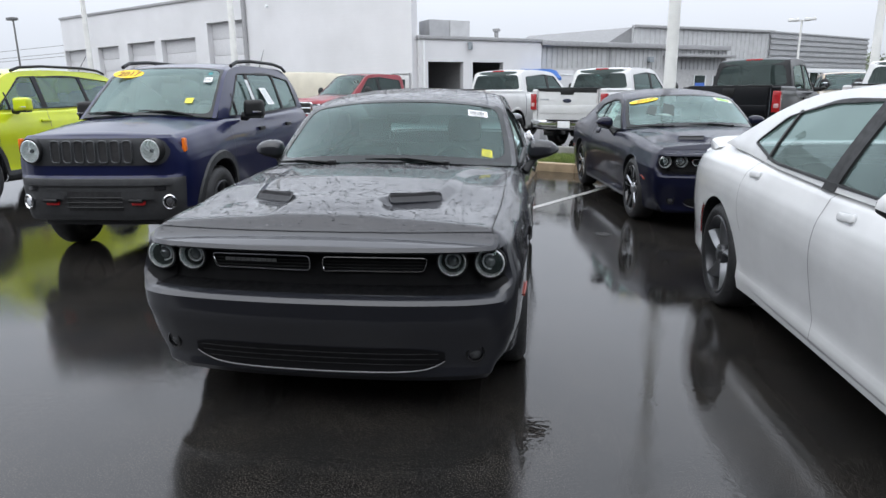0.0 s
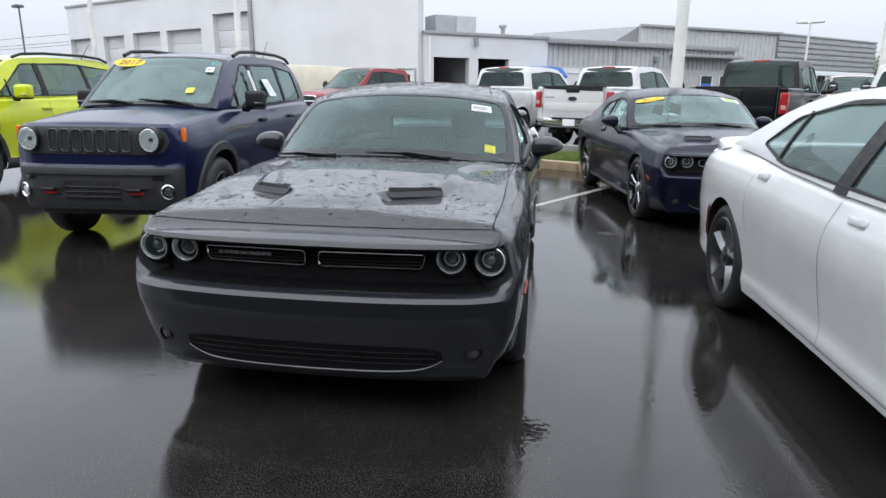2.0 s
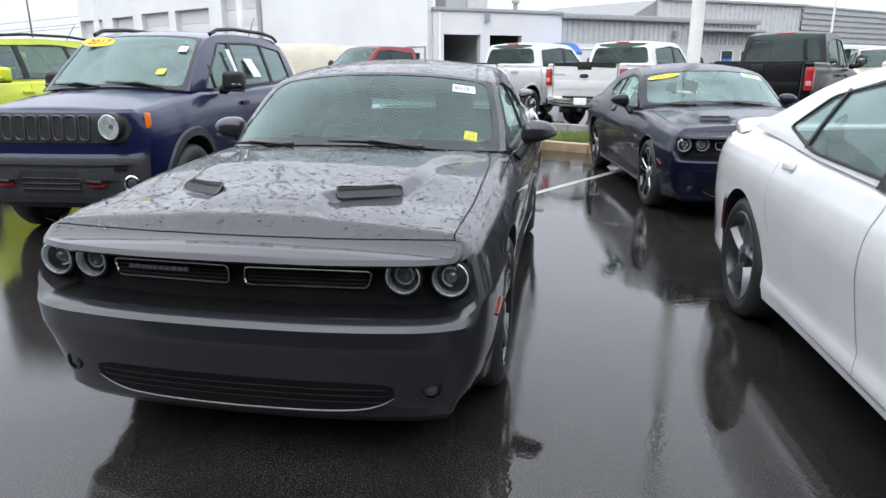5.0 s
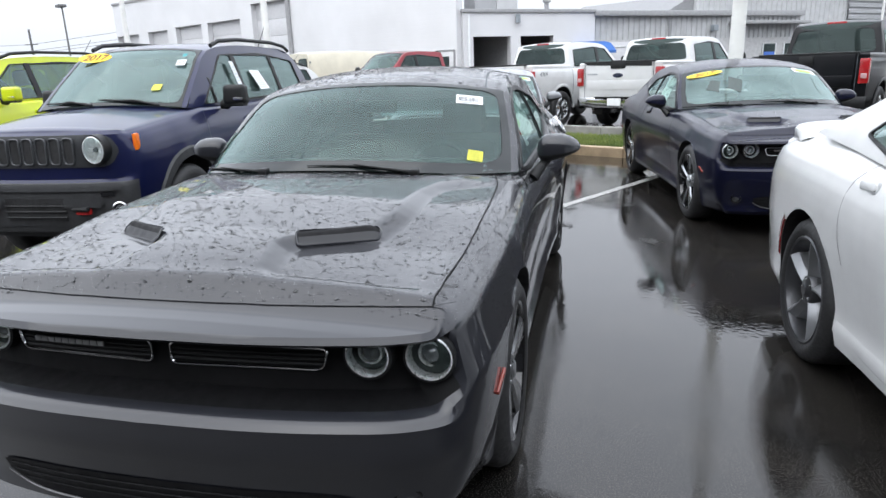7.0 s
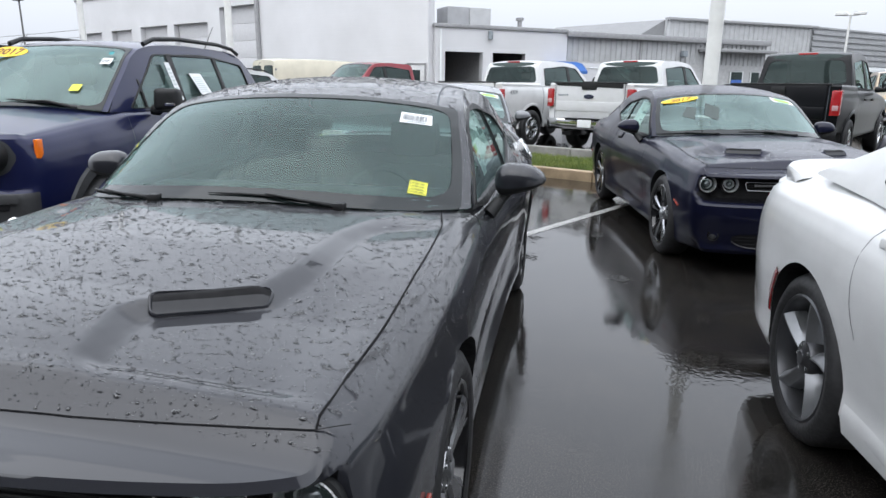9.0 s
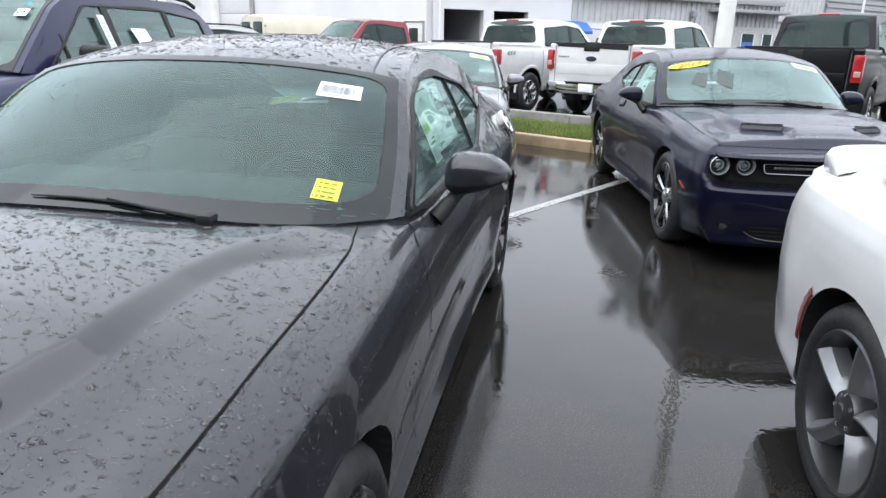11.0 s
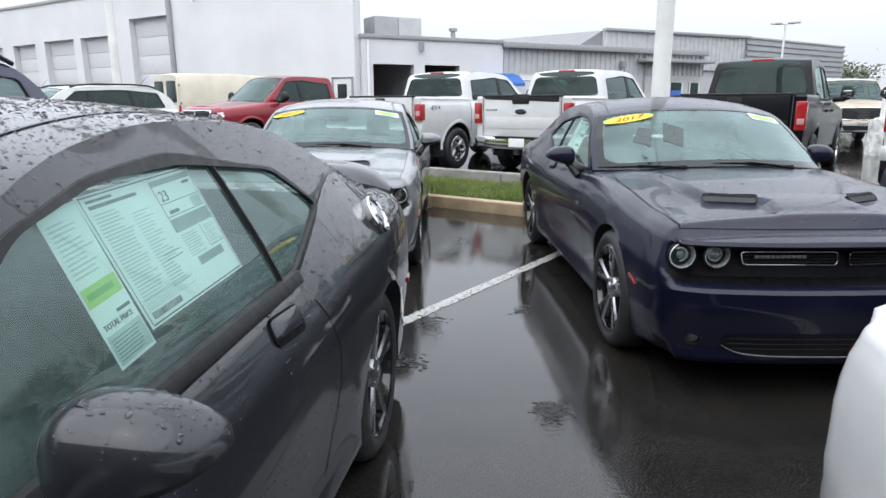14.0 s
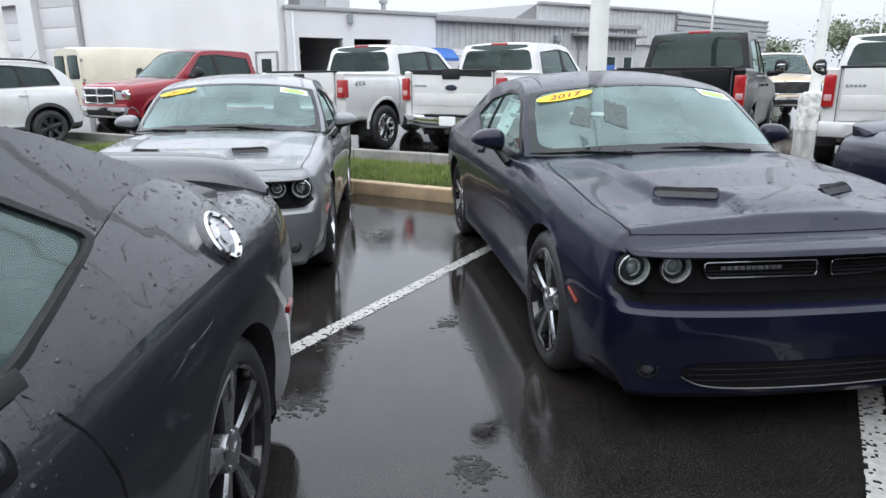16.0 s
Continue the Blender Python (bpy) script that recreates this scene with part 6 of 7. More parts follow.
BRICK = white_wall_mat()
TRIMG = plain("grey_flashing", (0.34, 0.34, 0.345), 0.5, 0.3)
DOORW = plain("garage_door_white", (0.60, 0.60, 0.61), 0.5, spread=0.05)
METAL = plain("grey_corrugated", (0.47, 0.475, 0.48), 0.5, 0.0, spread=0.1, scale=2)
RIB = plain("dark_ribbed_metal", (0.36, 0.365, 0.375), 0.45, 0.0, spread=0.1, scale=2)


def facade(name, o, d, length, height, openings, mat, label, depth=0.35, z0=FAR, cap=None):
    """A wall with thickness along d from o; openings (s0, s1, za, zb) go through it. Local x runs along the wall, y outwards is minus."""
    b = tagged(new(name), label, "building")
    d = Vector((d[0], d[1], 0)).normalized()
    b.matrix_basis = Matrix.Translation((o[0], o[1], z0)) @ Matrix.Rotation(math.atan2(d.y, d.x), 4, "Z")
    xs = sorted(set([0.0, length] + [q for op in openings for q in op[:2]]))
    zs = sorted(set([0.0, height] + [q - z0 for op in openings for q in op[2:4]]))
    zs = [max(0.0, z) for z in zs]
    k = 0
    bm = bmesh.new()
    for x0, x1 in zip(xs, xs[1:]):
        for za, zb in zip(zs, zs[1:]):
            if zb - za < 1e-4 or any(op[0] - 1e-4 <= x0 and x1 <= op[1] + 1e-4 and op[2] - z0 - 1e-4 <= za and zb <= op[3] - z0 + 1e-4 for op in openings):
                continue
            q = box_bm((x1 - x0, depth, zb - za), ((x0 + x1) / 2, 0, (za + zb) / 2))
            tmp = bpy.data.meshes.new("tmp")
            q.to_mesh(tmp)
            q.free()
            bm.from_mesh(tmp)
            bpy.data.meshes.remove(tmp)
    bmesh.ops.remove_doubles(bm, verts=bm.verts, dist=1e-4)
    seen = {}
    for f in bm.faces:
        seen.setdefault(tuple(round(c, 3) for c in f.calc_center_median()), []).append(f)
    bmesh.ops.delete(bm, geom=[f for fs in seen.values() if len(fs) > 1 for f in fs], context="FACES")
    part("wall", bm, mat, b, smooth=0)
    if cap:
        part("parapet_cap", box_bm((length + 0.1, depth + 0.16, 0.16), (length / 2, 0, height + 0.08), 0.02), cap, b)
    return b


# long white workshop; its wall runs from the near corner away from the lot
ws_o, ws_d = Vector((-4.8, 27.9, 0)), Vector((-0.894, 0.447, 0))
ws_start = ws_o + ws_d * 31.8
doors = [(0.1, 3.3, FAR, 4.75), (4.66, 7.3, FAR, 4.78), (8.36, 11.5, FAR, 4.86), (12.2, 15.7, FAR, 4.86), (16.9, 20.2, FAR, 5.56)]
wsb = facade("workshop", ws_start, -ws_d, 31.8, 6.75, doors, BRICK, "long white painted block workshop with garage doors", 0.4, cap=TRIMG)
for s0, s1, za, zb in doors:
    dr = new("garage_door")
    dr.parent = wsb
    n = 6
    for i in range(n):
        h = (zb - FAR) / n
        part("door_panel", box_bm((s1 - s0, 0.06, h - 0.015), ((s0 + s1) / 2, 0.16, h * (i + 0.5)), 0.01), DOORW, dr)
# the taller block of the same wall
part("tall_block", box_bm((11.6, 0.5, 2.2), (31.8 - 5.75, 0.02, 6.75 + 1.1)), BRICK, wsb, smooth=0)
rv = [(x, y, z) for z in (6.35, 6.6) for x, y in ((0.2, 0.2), (31.5, 0.2), (14.0, 17.5), (0.2, 19.0))]
mesh_ob("roof", rv, [(0, 1, 2, 3), (4, 5, 6, 7), (0, 1, 5, 4), (1, 2, 6, 5), (2, 3, 7, 6), (3, 0, 4, 7)], TRIMG, wsb, smooth=0)
part("end_wall", box_bm((0.4, 22, 6.75), (0.2, 11.2, 3.375)), BRICK, wsb, smooth=0)
part("near_end_wall", box_bm((0.3, 22, 8.9), (31.60 - 0.711 * 11.0, 0.25 + 0.703 * 11.0, 4.45), 0, Matrix.Rotation(radians(45.3), 4, "Z")), BRICK, wsb, smooth=0)
tube([(20.35, -0.29, 0), (20.35, -0.29, 4), (20.35, -0.29, 8.9)], 0.13, TRIMG, "downpipe", wsb)
tube([(30.0, -0.30, 6.1), (30.0, -0.42, 6.12)], 0.10, WHITE, "wall_lamp", wsb)
tube([(22.3, -0.30, 5.9), (22.3, -0.40, 5.92)], 0.08, WHITE, "wall_lamp", wsb)
wd = new("side_door")
wd.parent = wsb
part("door_leaf", box_bm((0.95, 0.06, 2.2), (31.15, -0.22, 1.1), 0.01), plain("door_white", (0.6, 0.6, 0.6), 0.45), wd)
part("door_pane", box_bm((0.48, 0.03, 0.75), (31.15, -0.26, 1.62), 0.004), DARK_GLASS, wd)
tube([(30.63, -0.25, 0), (30.63, -0.25, 2.26), (31.67, -0.25, 2.26), (31.67, -0.25, 0)], 0.045, TRIMG, "door_frame", wd, seg=6)

# low wing with two open bays, then grey cladding
lw_d = Vector((0.823, 0.568, 0))
lw_o = ws_o + lw_d * 0.15
bays = [(0.45, 2.3, FAR, 2.92), (2.8, 4.5, FAR, 2.92)]
lw = facade("service_wing", lw_o, lw_d, 6.75, 3.78, bays, BRICK, "low white service wing with two open dark bays", 0.35, cap=TRIMG)
part("roof", box_bm((6.75, 9, 0.2), (3.37, 4.7, 3.6)), TRIMG, lw, smooth=0)
for x in (0.2, 2.55, 6.6):
    part("bay_side", box_bm((0.15, 8.6, 3.5), (x, 4.5, 1.75)), plain("bay_wall_grey", (0.42, 0.42, 0.42), 0.7), lw, smooth=0)
part("bay_back", box_bm((6.7, 0.2, 3.5), (3.4, 8.8, 1.75)), plain("bay_wall_grey", (0.42, 0.42, 0.42), 0.7), lw, smooth=0)
part("bay_beam", box_bm((1.2, 0.12, 0.10), (1.2, 3.0, 2.35), 0.01), YELLOW, lw)
tube([(2.6, -0.3, 3.35), (2.6, -0.3, 3.7)], 0.11, GREY_INK, "wall_lamp", lw, seg=10)
tube([(0.22, -0.24, 0), (0.22, -0.24, 3.7)], 0.05, WHITE, "downpipe", lw)
hv = tagged(new("rooftop_unit"), "grey rooftop air handling unit", "air conditioner")
hv.matrix_basis = lw.matrix_basis @ Matrix.Translation((1.80, 0.85, 3.70))
part("cabinet", box_bm((1.05, 1.2, 1.0), (0.55, 0, 0.5), 0.02), METAL, hv)
part("cabinet", box_bm((1.05, 1.2, 1.0), (-0.52, 0.02, 0.5), 0.02), RIB, hv)
for x, h in ((5.4, 0.75), (4.0, 0.25)):
    vt = tagged(new("roof_vent"), "small round metal roof vent", "vent", "roof vents")
    vt.matrix_basis = lw.matrix_basis @ Matrix.Translation((x, 2.0, 3.70))
    v, f = lathe([(0.0, h + 0.16), (0.2, h + 0.12), (0.2, h), (0.11, h - 0.02), (0.11, 0.0)], 16, "z")
    mesh_ob("vent_pipe", v, f, TRIMG, vt)


def ribbed(name, o, d, length, height, z0, pitch, mat, parent_label, category="building", across=False, depth=0.06):
    """A clad wall whose ribs are real folds."""
    b = tagged(new(name), parent_label, category)
    d = Vector((d[0], d[1], 0)).normalized()
    b.matrix_basis = Matrix.Translation((o[0], o[1], z0)) @ Matrix.Rotation(math.atan2(d.y, d.x), 4, "Z")
    span = height if across else length
    prof, q = [], 0.0
    while q < span:
        for e, o2 in ((0.0, 0.0), (0.28, 0.0), (0.38, -depth), (0.9, -depth)):
            prof.append((q + e * pitch, o2))
        q += pitch
    prof = [(min(a, span), c) for a, c in prof] + [(span, 0.0)]
    vs = []
    for a, c in prof:
        for t in (0.0, 1.0):
            vs.append((t * length, c, a) if across else (a, c, t * height))
    mesh_ob("cladding", vs, grid_faces(len(prof), 2), mat, b, smooth=0)
    part("core", box_bm((length, 0.3, height), (length / 2, 0.17, height / 2)), mat, b, smooth=0)
    return b


gw_o = lw_o + lw_d * 6.75
gw = ribbed("grey_showroom", (gw_o.x, gw_o.y), lw_d, 13.2, 1.15, FAR + 2.55, 0.32, METAL, "grey corrugated metal showroom wing with lower windows")
part("eave", box_bm((13.3, 0.5, 0.26), (6.6, -0.1, 1.2), 0.03), TRIMG, gw)
part("gutter", box_bm((5.0, 0.7, 0.16), (10.7, -0.45, 0.72), 0.03), TRIMG, gw)
part("lower_wall", box_bm((13.2, 0.3, 2.55), (6.6, 0.1, -1.275)), plain("pale_wall", (0.48, 0.48, 0.48), 0.6), gw, smooth=0)
part("wing_body", box_bm((13.2, 14, 3.6), (6.6, 7.2, -0.75)), METAL, gw, smooth=0)
for s0, s1 in ((0.5, 2.1), (10.7, 11.6), (12.2, 12.9)):
    wn = new("window" if s0 > 3 else "bay_door")
    wn.parent = gw
    part("pane", box_bm((s1 - s0, 0.05, 1.5 if s0 > 3 else 2.4), ((s0 + s1) / 2, -0.07, -1.1 if s0 > 3 else -1.3), 0.005), DARK_GLASS if s0 > 3 else DOORW, wn)
    tube([(s0, -0.1, -1.9), (s0, -0.1, -0.32), (s1, -0.1, -0.32), (s1, -0.1, -1.9), (s0, -0.1, -1.9)], 0.04, WHITE, "frame", wn, seg=6)
part("window_poster", box_bm((0.75, 0.02, 0.5), (11.15, -0.12, -1.0)), plain("poster_blue", (0.06, 0.16, 0.55), 0.5), gw)
for x in (4.4, 8.8):
    tube([(x, -0.12, -2.5), (x, -0.12, 1.1)], 0.05, TRIMG, "downpipe", gw)
part("wall_lamp", box_bm((0.3, 0.25, 0.3), (7.2, -0.2, 0.5), 0.03), GREY_INK, gw)
aw = tagged(new("awning"), "blue fabric awning over a doorway", "awning")
aw.matrix_basis = gw.matrix_basis @ Matrix.Translation((-0.35, -0.2, -0.5))
vs = [(x, y, z) for x in (-0.9, 0.9) for y, z in ((0, 0.45), (-0.5, 0.35), (-0.95, 0.0), (-0.95, -0.12))]
mesh_ob("awning_cloth", vs, [(0, 1, 5, 4), (1, 2, 6, 5), (2, 3, 7, 6), (0, 1, 2, 3), (4, 5, 6, 7)], plain("awning_blue", (0.03, 0.12, 0.38), 0.6), aw)

hp = ribbed("upper_hall", (7.4, 47.0), (0.84, 0.543), 13.9, 2.4, FAR + 3.4, 0.45, METAL, "tall grey metal clad hall behind the wing")
part("hall_body", box_bm((13.9, 14, 5.8), (6.95, 7.2, -0.5)), METAL, hp, smooth=0)
mesh_ob("roof", [(-3.4, 0.2, 0.6), (0, 0.2, 2.4), (13.9, 0.2, 2.4), (13.9, 14, 2.9), (0, 14, 2.9), (-3.4, 14, 1.2), (-3.4, 0.2, -3), (0, 0.2, -3)], [(0, 1, 4, 5), (1, 2, 3, 4), (0, 6, 7, 1)], plain("dull_roof", (0.22, 0.222, 0.226), 0.6, spread=0.1), hp, smooth=0)
part("eave", box_bm((14.0, 0.4, 0.18), (6.95, -0.05, 2.45), 0.02), TRIMG, hp)
rb = ribbed("ribbed_showroom", (18.8, 54.2), (0.74, 0.67), 16.2, 2.8, FAR + 3.1, 0.42, RIB, "dark grey horizontally ribbed showroom with glazing below", across=True, depth=0.12)
part("showroom_body", box_bm((16.2, 12, 5.8), (8.1, 6.4, -0.2)), RIB, rb, smooth=0)
for i in range(10):
    gz = new("window")
    gz.parent = rb
    part("pane", box_bm((1.35, 0.05, 2.4), (1.0 + i * 1.55, -0.05, -1.5), 0.005), DARK_GLASS, gz)
    part("mullion", box_bm((0.12, 0.12, 2.5), (1.78 + i * 1.55, -0.06, -1.5), 0.01), WHITE, gz)
part("fascia", box_bm((16.2, 0.2, 0.35), (8.1, -0.08, -0.15), 0.02), WHITE, rb)

POLE_W = plain("white_pole_paint", (0.72, 0.72, 0.69), 0.45, spread=0.1, scale=3)
POLE_G = plain("grey_pole", (0.16, 0.16, 0.16), 0.5, 0.5)


def lamp_post(x, y, h, r, mat=POLE_W, heads=2, plinth=0.0, label="tall white steel lamp post", base=FAR, arm=1.0):
    lp = tagged(new("lamp_post"), label, "lamp post", "lamp posts of the lot")
    lp.matrix_basis = pose(x, y, base, 0, 0, -25)
    if plinth:
        bm = bmesh.new()
        bmesh.ops.create_cone(bm, cap_ends=True, segments=20, radius1=0.34, radius2=0.32, depth=plinth)
        bmesh.ops.translate(bm, vec=(0, 0, plinth / 2), verts=bm.verts)
        part("plinth", bm, plain("peeling_white", (0.6, 0.6, 0.57), 0.7, spread=0.45, scale=7, bump=0.6), lp)
    v, f = lathe([(0.0, plinth + 0.001), (r * 1.9, plinth + 0.001), (r * 1.9, plinth + 0.04), (r * 1.05, plinth + 0.05), (r, plinth + 0.2), (r * 0.7, h), (0.0, h)], 18, "z")
    mesh_ob("shaft", v, f, mat, lp)
    if heads:
        tube([(-arm, 0, h - 0.05), (arm, 0, h - 0.05)], 0.035, mat, "cross_arm", lp)
        for k in range(heads):
            xx = -arm + 2.0 * arm * k / max(1, heads - 1)
            part("lamp_head", box_bm((0.55, 0.35, 0.14), (xx, 0, h + 0.02), 0.03), mat, lp)
    return lp


lamp_post(3.17, 9.45, 9.0, 0.108, base=0.128)
lamp_post(-8.47, 17.23, 9.5, 0.11)
lamp_post(-15.4, 19.98, 10.0, 0.10)
lamp_post(-25.4, 28.3, 5.2, 0.055, POLE_G, 1, arm=0.1, label="slim dark street lamp far off")
lamp_post(-47, 44, 9.0, 0.10)
lamp_post(10.4, 18.3, 9.0, 0.12, plinth=0.85, label="white lamp post on a peeling round concrete plinth")
lamp_post(14.95, 37.0, 5.05, 0.07, arm=0.4)
lamp_post(33, 52, 8.0, 0.09)
lamp_post(27, 36, 7.2, 0.09)
lamp_post(34, 44, 7.4, 0.09)
lamp_post(23.5, 29, 8.5, 0.10)

# utility pole with its wires, far behind
wr = tagged(new("utility_pole"), "distant wooden utility pole carrying thin wires", "utility pole")
wr.matrix_basis = pose(-80, 82, 0)
tube([(0, 0, 0), (0, 0, 9.5)], [0.2, 0.14], POLE_G, "pole", wr)
tube([(-1.2, 0, 7.4), (1.2, 0, 7.4)], 0.07, POLE_G, "cross_arm", wr)
for z in (6.1, 6.5, 7.4):
    tube([(-45, 14, z + 1.0), (0, 0, z), (42, -14, z + 1.0)], 0.03, POLE_G, "wire", wr, seg=5)
# added out of view: blocks the low southern sky so the car noses reflect dark
back = part("wall_south", box_bm((70, 0.4, 9.0), (0, -13.5, 4.5)), plain("blocker_dark_grey", (0.08, 0.08, 0.083), 0.8), None)
tagged(back, "unseen dark wall added behind the view to darken reflections", "wall", kind="structure")


def tree(x, y, h, r, seed, mat):
    """Tapered trunk, forking limbs and a loose crown of small leaves."""
    rg = random.Random(seed)
    t = tagged(new("tree"), "distant leafy green tree, haze painted into its leaf colour", "tree", "trees beyond the lot")
    t.matrix_basis = pose(x, y, 0, 0, 0, rg.uniform(0, 360))
    bark = plain("bark", (0.06, 0.05, 0.04), 0.9, spread=0.3, bump=0.5)
    tube([(0, 0, 0), (0.1, 0.05, h * 0.3), (0.05, -0.1, h * 0.62)], [h * 0.03, h * 0.022, h * 0.012], bark, "trunk", t)
    tips = []
    for k in range(9):
        a, z0 = rg.uniform(0, 6.28), h * rg.uniform(0.28, 0.6)
        tip = (math.cos(a) * r * rg.uniform(0.4, 0.9), math.sin(a) * r * rg.uniform(0.4, 0.9), h * rg.uniform(0.55, 0.95))
        tube([(0.05, 0, z0), (tip[0] * 0.5, tip[1] * 0.5, (z0 + tip[2]) / 2 + 0.2), tip], [h * 0.012, h * 0.008, h * 0.003], bark, "limb", t, seg=6)
        tips.append(tip)
    vs, fs = [], []
    for k in range(2600):
        c = tips[rg.randrange(len(tips))]
        p = Vector((rg.gauss(c[0], r * 0.22), rg.gauss(c[1], r * 0.22), rg.gauss(c[2] - h * 0.06, h * 0.085)))
        a, b = Vector((rg.gauss(0, 1), rg.gauss(0, 1), rg.gauss(0, 1))).normalized(), Vector((rg.gauss(0, 1), rg.gauss(0, 1), rg.gauss(0, 1)))
        b = (b - a * b.dot(a)).normalized()
        s, i = rg.uniform(0.10, 0.24), len(vs)
        vs += [p - a * s, p + b * s * 0.5, p + a * s, p - b * s * 0.5]
        fs.append((i, i + 1, i + 2, i + 3))
    cm = bpy.data.meshes.new("crown")
    cm.from_pydata([tuple(v) for v in vs], [], fs)
    cm.materials.append(mat)
    cr = new("crown", cm)
    cr.parent = t


# greens paled and greyed: the distance haze is put into the leaf colour
LEAF = leaf_mat("haze_paled_leaves", (0.13, 0.16, 0.10), (0.23, 0.26, 0.17))
for i, (x, y, h, r) in enumerate(((47, 62, 9.5, 4.2), (54, 60, 10.5, 4.6), (60, 56, 10, 4.5), (41, 68, 6.5, 3.4), (35, 74, 5.2, 3.2), (67, 52, 10, 4.5), (30, 82, 5.0, 3.4), (74, 48, 9, 4))):
    tree(x, y, h, r, 40 + i, LEAF)


def pitted_patch(x, y, rx, ry, n, seed):
    """Open, rough stones standing through the water film."""
    rg = random.Random(seed)
    vs, fs = [], []
    for k in range(n):
        cx, cy, r = x + rg.gauss(0, rx * 0.45), y + rg.gauss(0, ry * 0.45), rg.uniform(0.002, 0.010)
        w, b = rg.uniform(1.0, 2.4), len(vs)
        for q in range(7):
            a = 2 * math.pi * q / 7
            rr = r * rg.uniform(0.65, 1.25)
            vs.append((cx + rr * w * math.cos(a), cy + rr * math.sin(a), 0.002))
        vs.append((cx, cy, 0.002 + r * 0.25))
        fs += [(b + q, b + (q + 1) % 7, b + 7) for q in range(7)]
    pm = bpy.data.meshes.new("pitted_patch")
    pm.from_pydata(vs, [], fs)
    pm.materials.append(plain("pitted_asphalt", (0.016, 0.0155, 0.015), 0.5, spread=0.4, scale=40, bump=0.5, bump_scale=200))
    tagged(new("pitted_patch", pm), "dark pitted stones of the asphalt in the water film", "asphalt", kind="stuff")


for i, (x, y, rx, ry, n) in enumerate(((1.65, 4.30, 0.10, 0.11, 150), (1.55, 5.85, 0.09, 0.12, 70), (0.86, 4.82, 0.18, 0.16, 130), (0.90, 5.54, 0.15, 0.2, 90), (0.94, 8.1, 0.22, 0.35, 160), (1.9, 7.7, 0.4, 0.3, 60))):
    pitted_patch(x, y, rx, ry, n, 70 + i)

# ---- the vehicles in their places ----
GREY = paint("grey_metallic", (0.0150, 0.0160, 0.0205), 0.15, 0.40, 0.0, 1.0, 1.48)
NAVY = paint("blue_black_metallic", (0.0042, 0.0052, 0.0185), 0.10, 0.36, 0.0, 0.55)
JET = paint("blue_jet_metallic", (0.006, 0.009, 0.045), 0.12, 0.36, 0.05, 0.7)
SILVER = paint("silver_metallic", (0.20, 0.207, 0.217), 0.5, 0.45, 0.1)
WHITEP = paint("white_paint", (0.60, 0.605, 0.602), 0.0, 0.3, 0.12)
LIMEP = paint("lime_paint", (0.56, 0.64, 0.02), 0.0, 0.3, 0.1)
REDP = paint("red_paint", (0.22, 0.011, 0.020), 0.2, 0.3, 0.15)
BLACKP = paint("black_paint", (0.006, 0.0065, 0.008), 0.1, 0.3, 0.1, 0.22)
CREAM = paint("cream_paint", (0.62, 0.58, 0.46), 0.0, 0.35, 0.1)
GOLD = paint("gold_paint", (0.42, 0.33, 0.22), 0.4, 0.35, 0.1)

c1, sh1, side1, V1 = challenger(GREY, "dark grey metallic two-door coupe wet with rain", ("five", GLOSS_BLACK, plain("smoked_alloy", (0.30, 0.305, 0.315), 0.3, 0.9)), fuel=True, spoiler=True)
place(c1, 0, 0, 0)
c2, sh2, side2, V2 = challenger(NAVY, "dark navy blue two-door coupe wet with rain", ("five", GLOSS_BLACK, ALLOY), screen=FOG_GLASS)
place(c2, 3.065, 4.454, 7.6)
c3, sh3, side3, V3 = challenger(SILVER, "silver two-door coupe parked behind the grey one", screen=FOG_GLASS)
place(c3, -0.19, 6.18, 6.2)
c4, sh4 = charger(WHITEP, "white four-door sedan with a boot spoiler, wet")
place(c4, 3.23, -1.95, 1.8)
c5, sh5 = charger(NAVY, "dark navy sedan with a boot lip, beside the navy coupe")
place(c5, 5.55, 2.3, 2)
r1, shr1 = renegade(JET, "navy blue compact SUV with black cladding and red tow hooks")
r1.matrix_basis = pose(-2.92, 2.63, 0, 0, 0, 4) @ Matrix.Diagonal((0.94, 1.03, 1.09, 1))
r2, shr2 = renegade(LIMEP, "bright lime green compact SUV", mirror_mat=LIMEP)
r2.matrix_basis = pose(-7.35, 4.3, 0, 0, 0, -3) @ Matrix.Diagonal((1.04, 1.04, 1.13, 1))
r3, shr3 = renegade(WHITEP, "white compact SUV beyond the grass strip", side_glass=DARK_GLASS)
place(r3, -9.0, 12.9, -30, FAR)
r4, shr4 = renegade(WHITEP, "white compact SUV parked farther along the row", side_glass=DARK_GLASS)
place(r4, -12.4, 14.2, -30, FAR)


def tail_in(car, x, y, heading=30.0, length=5.95, z=FAR):
    """Parks a vehicle by the middle of its tail, facing away along its heading."""
    f = Vector((math.sin(radians(heading)), math.cos(radians(heading)), 0))
    nose = Vector((x, y, 0)) + f * length
    car.matrix_basis = pose(nose.x, nose.y, z, 0, 0, 180 - heading)
    return car


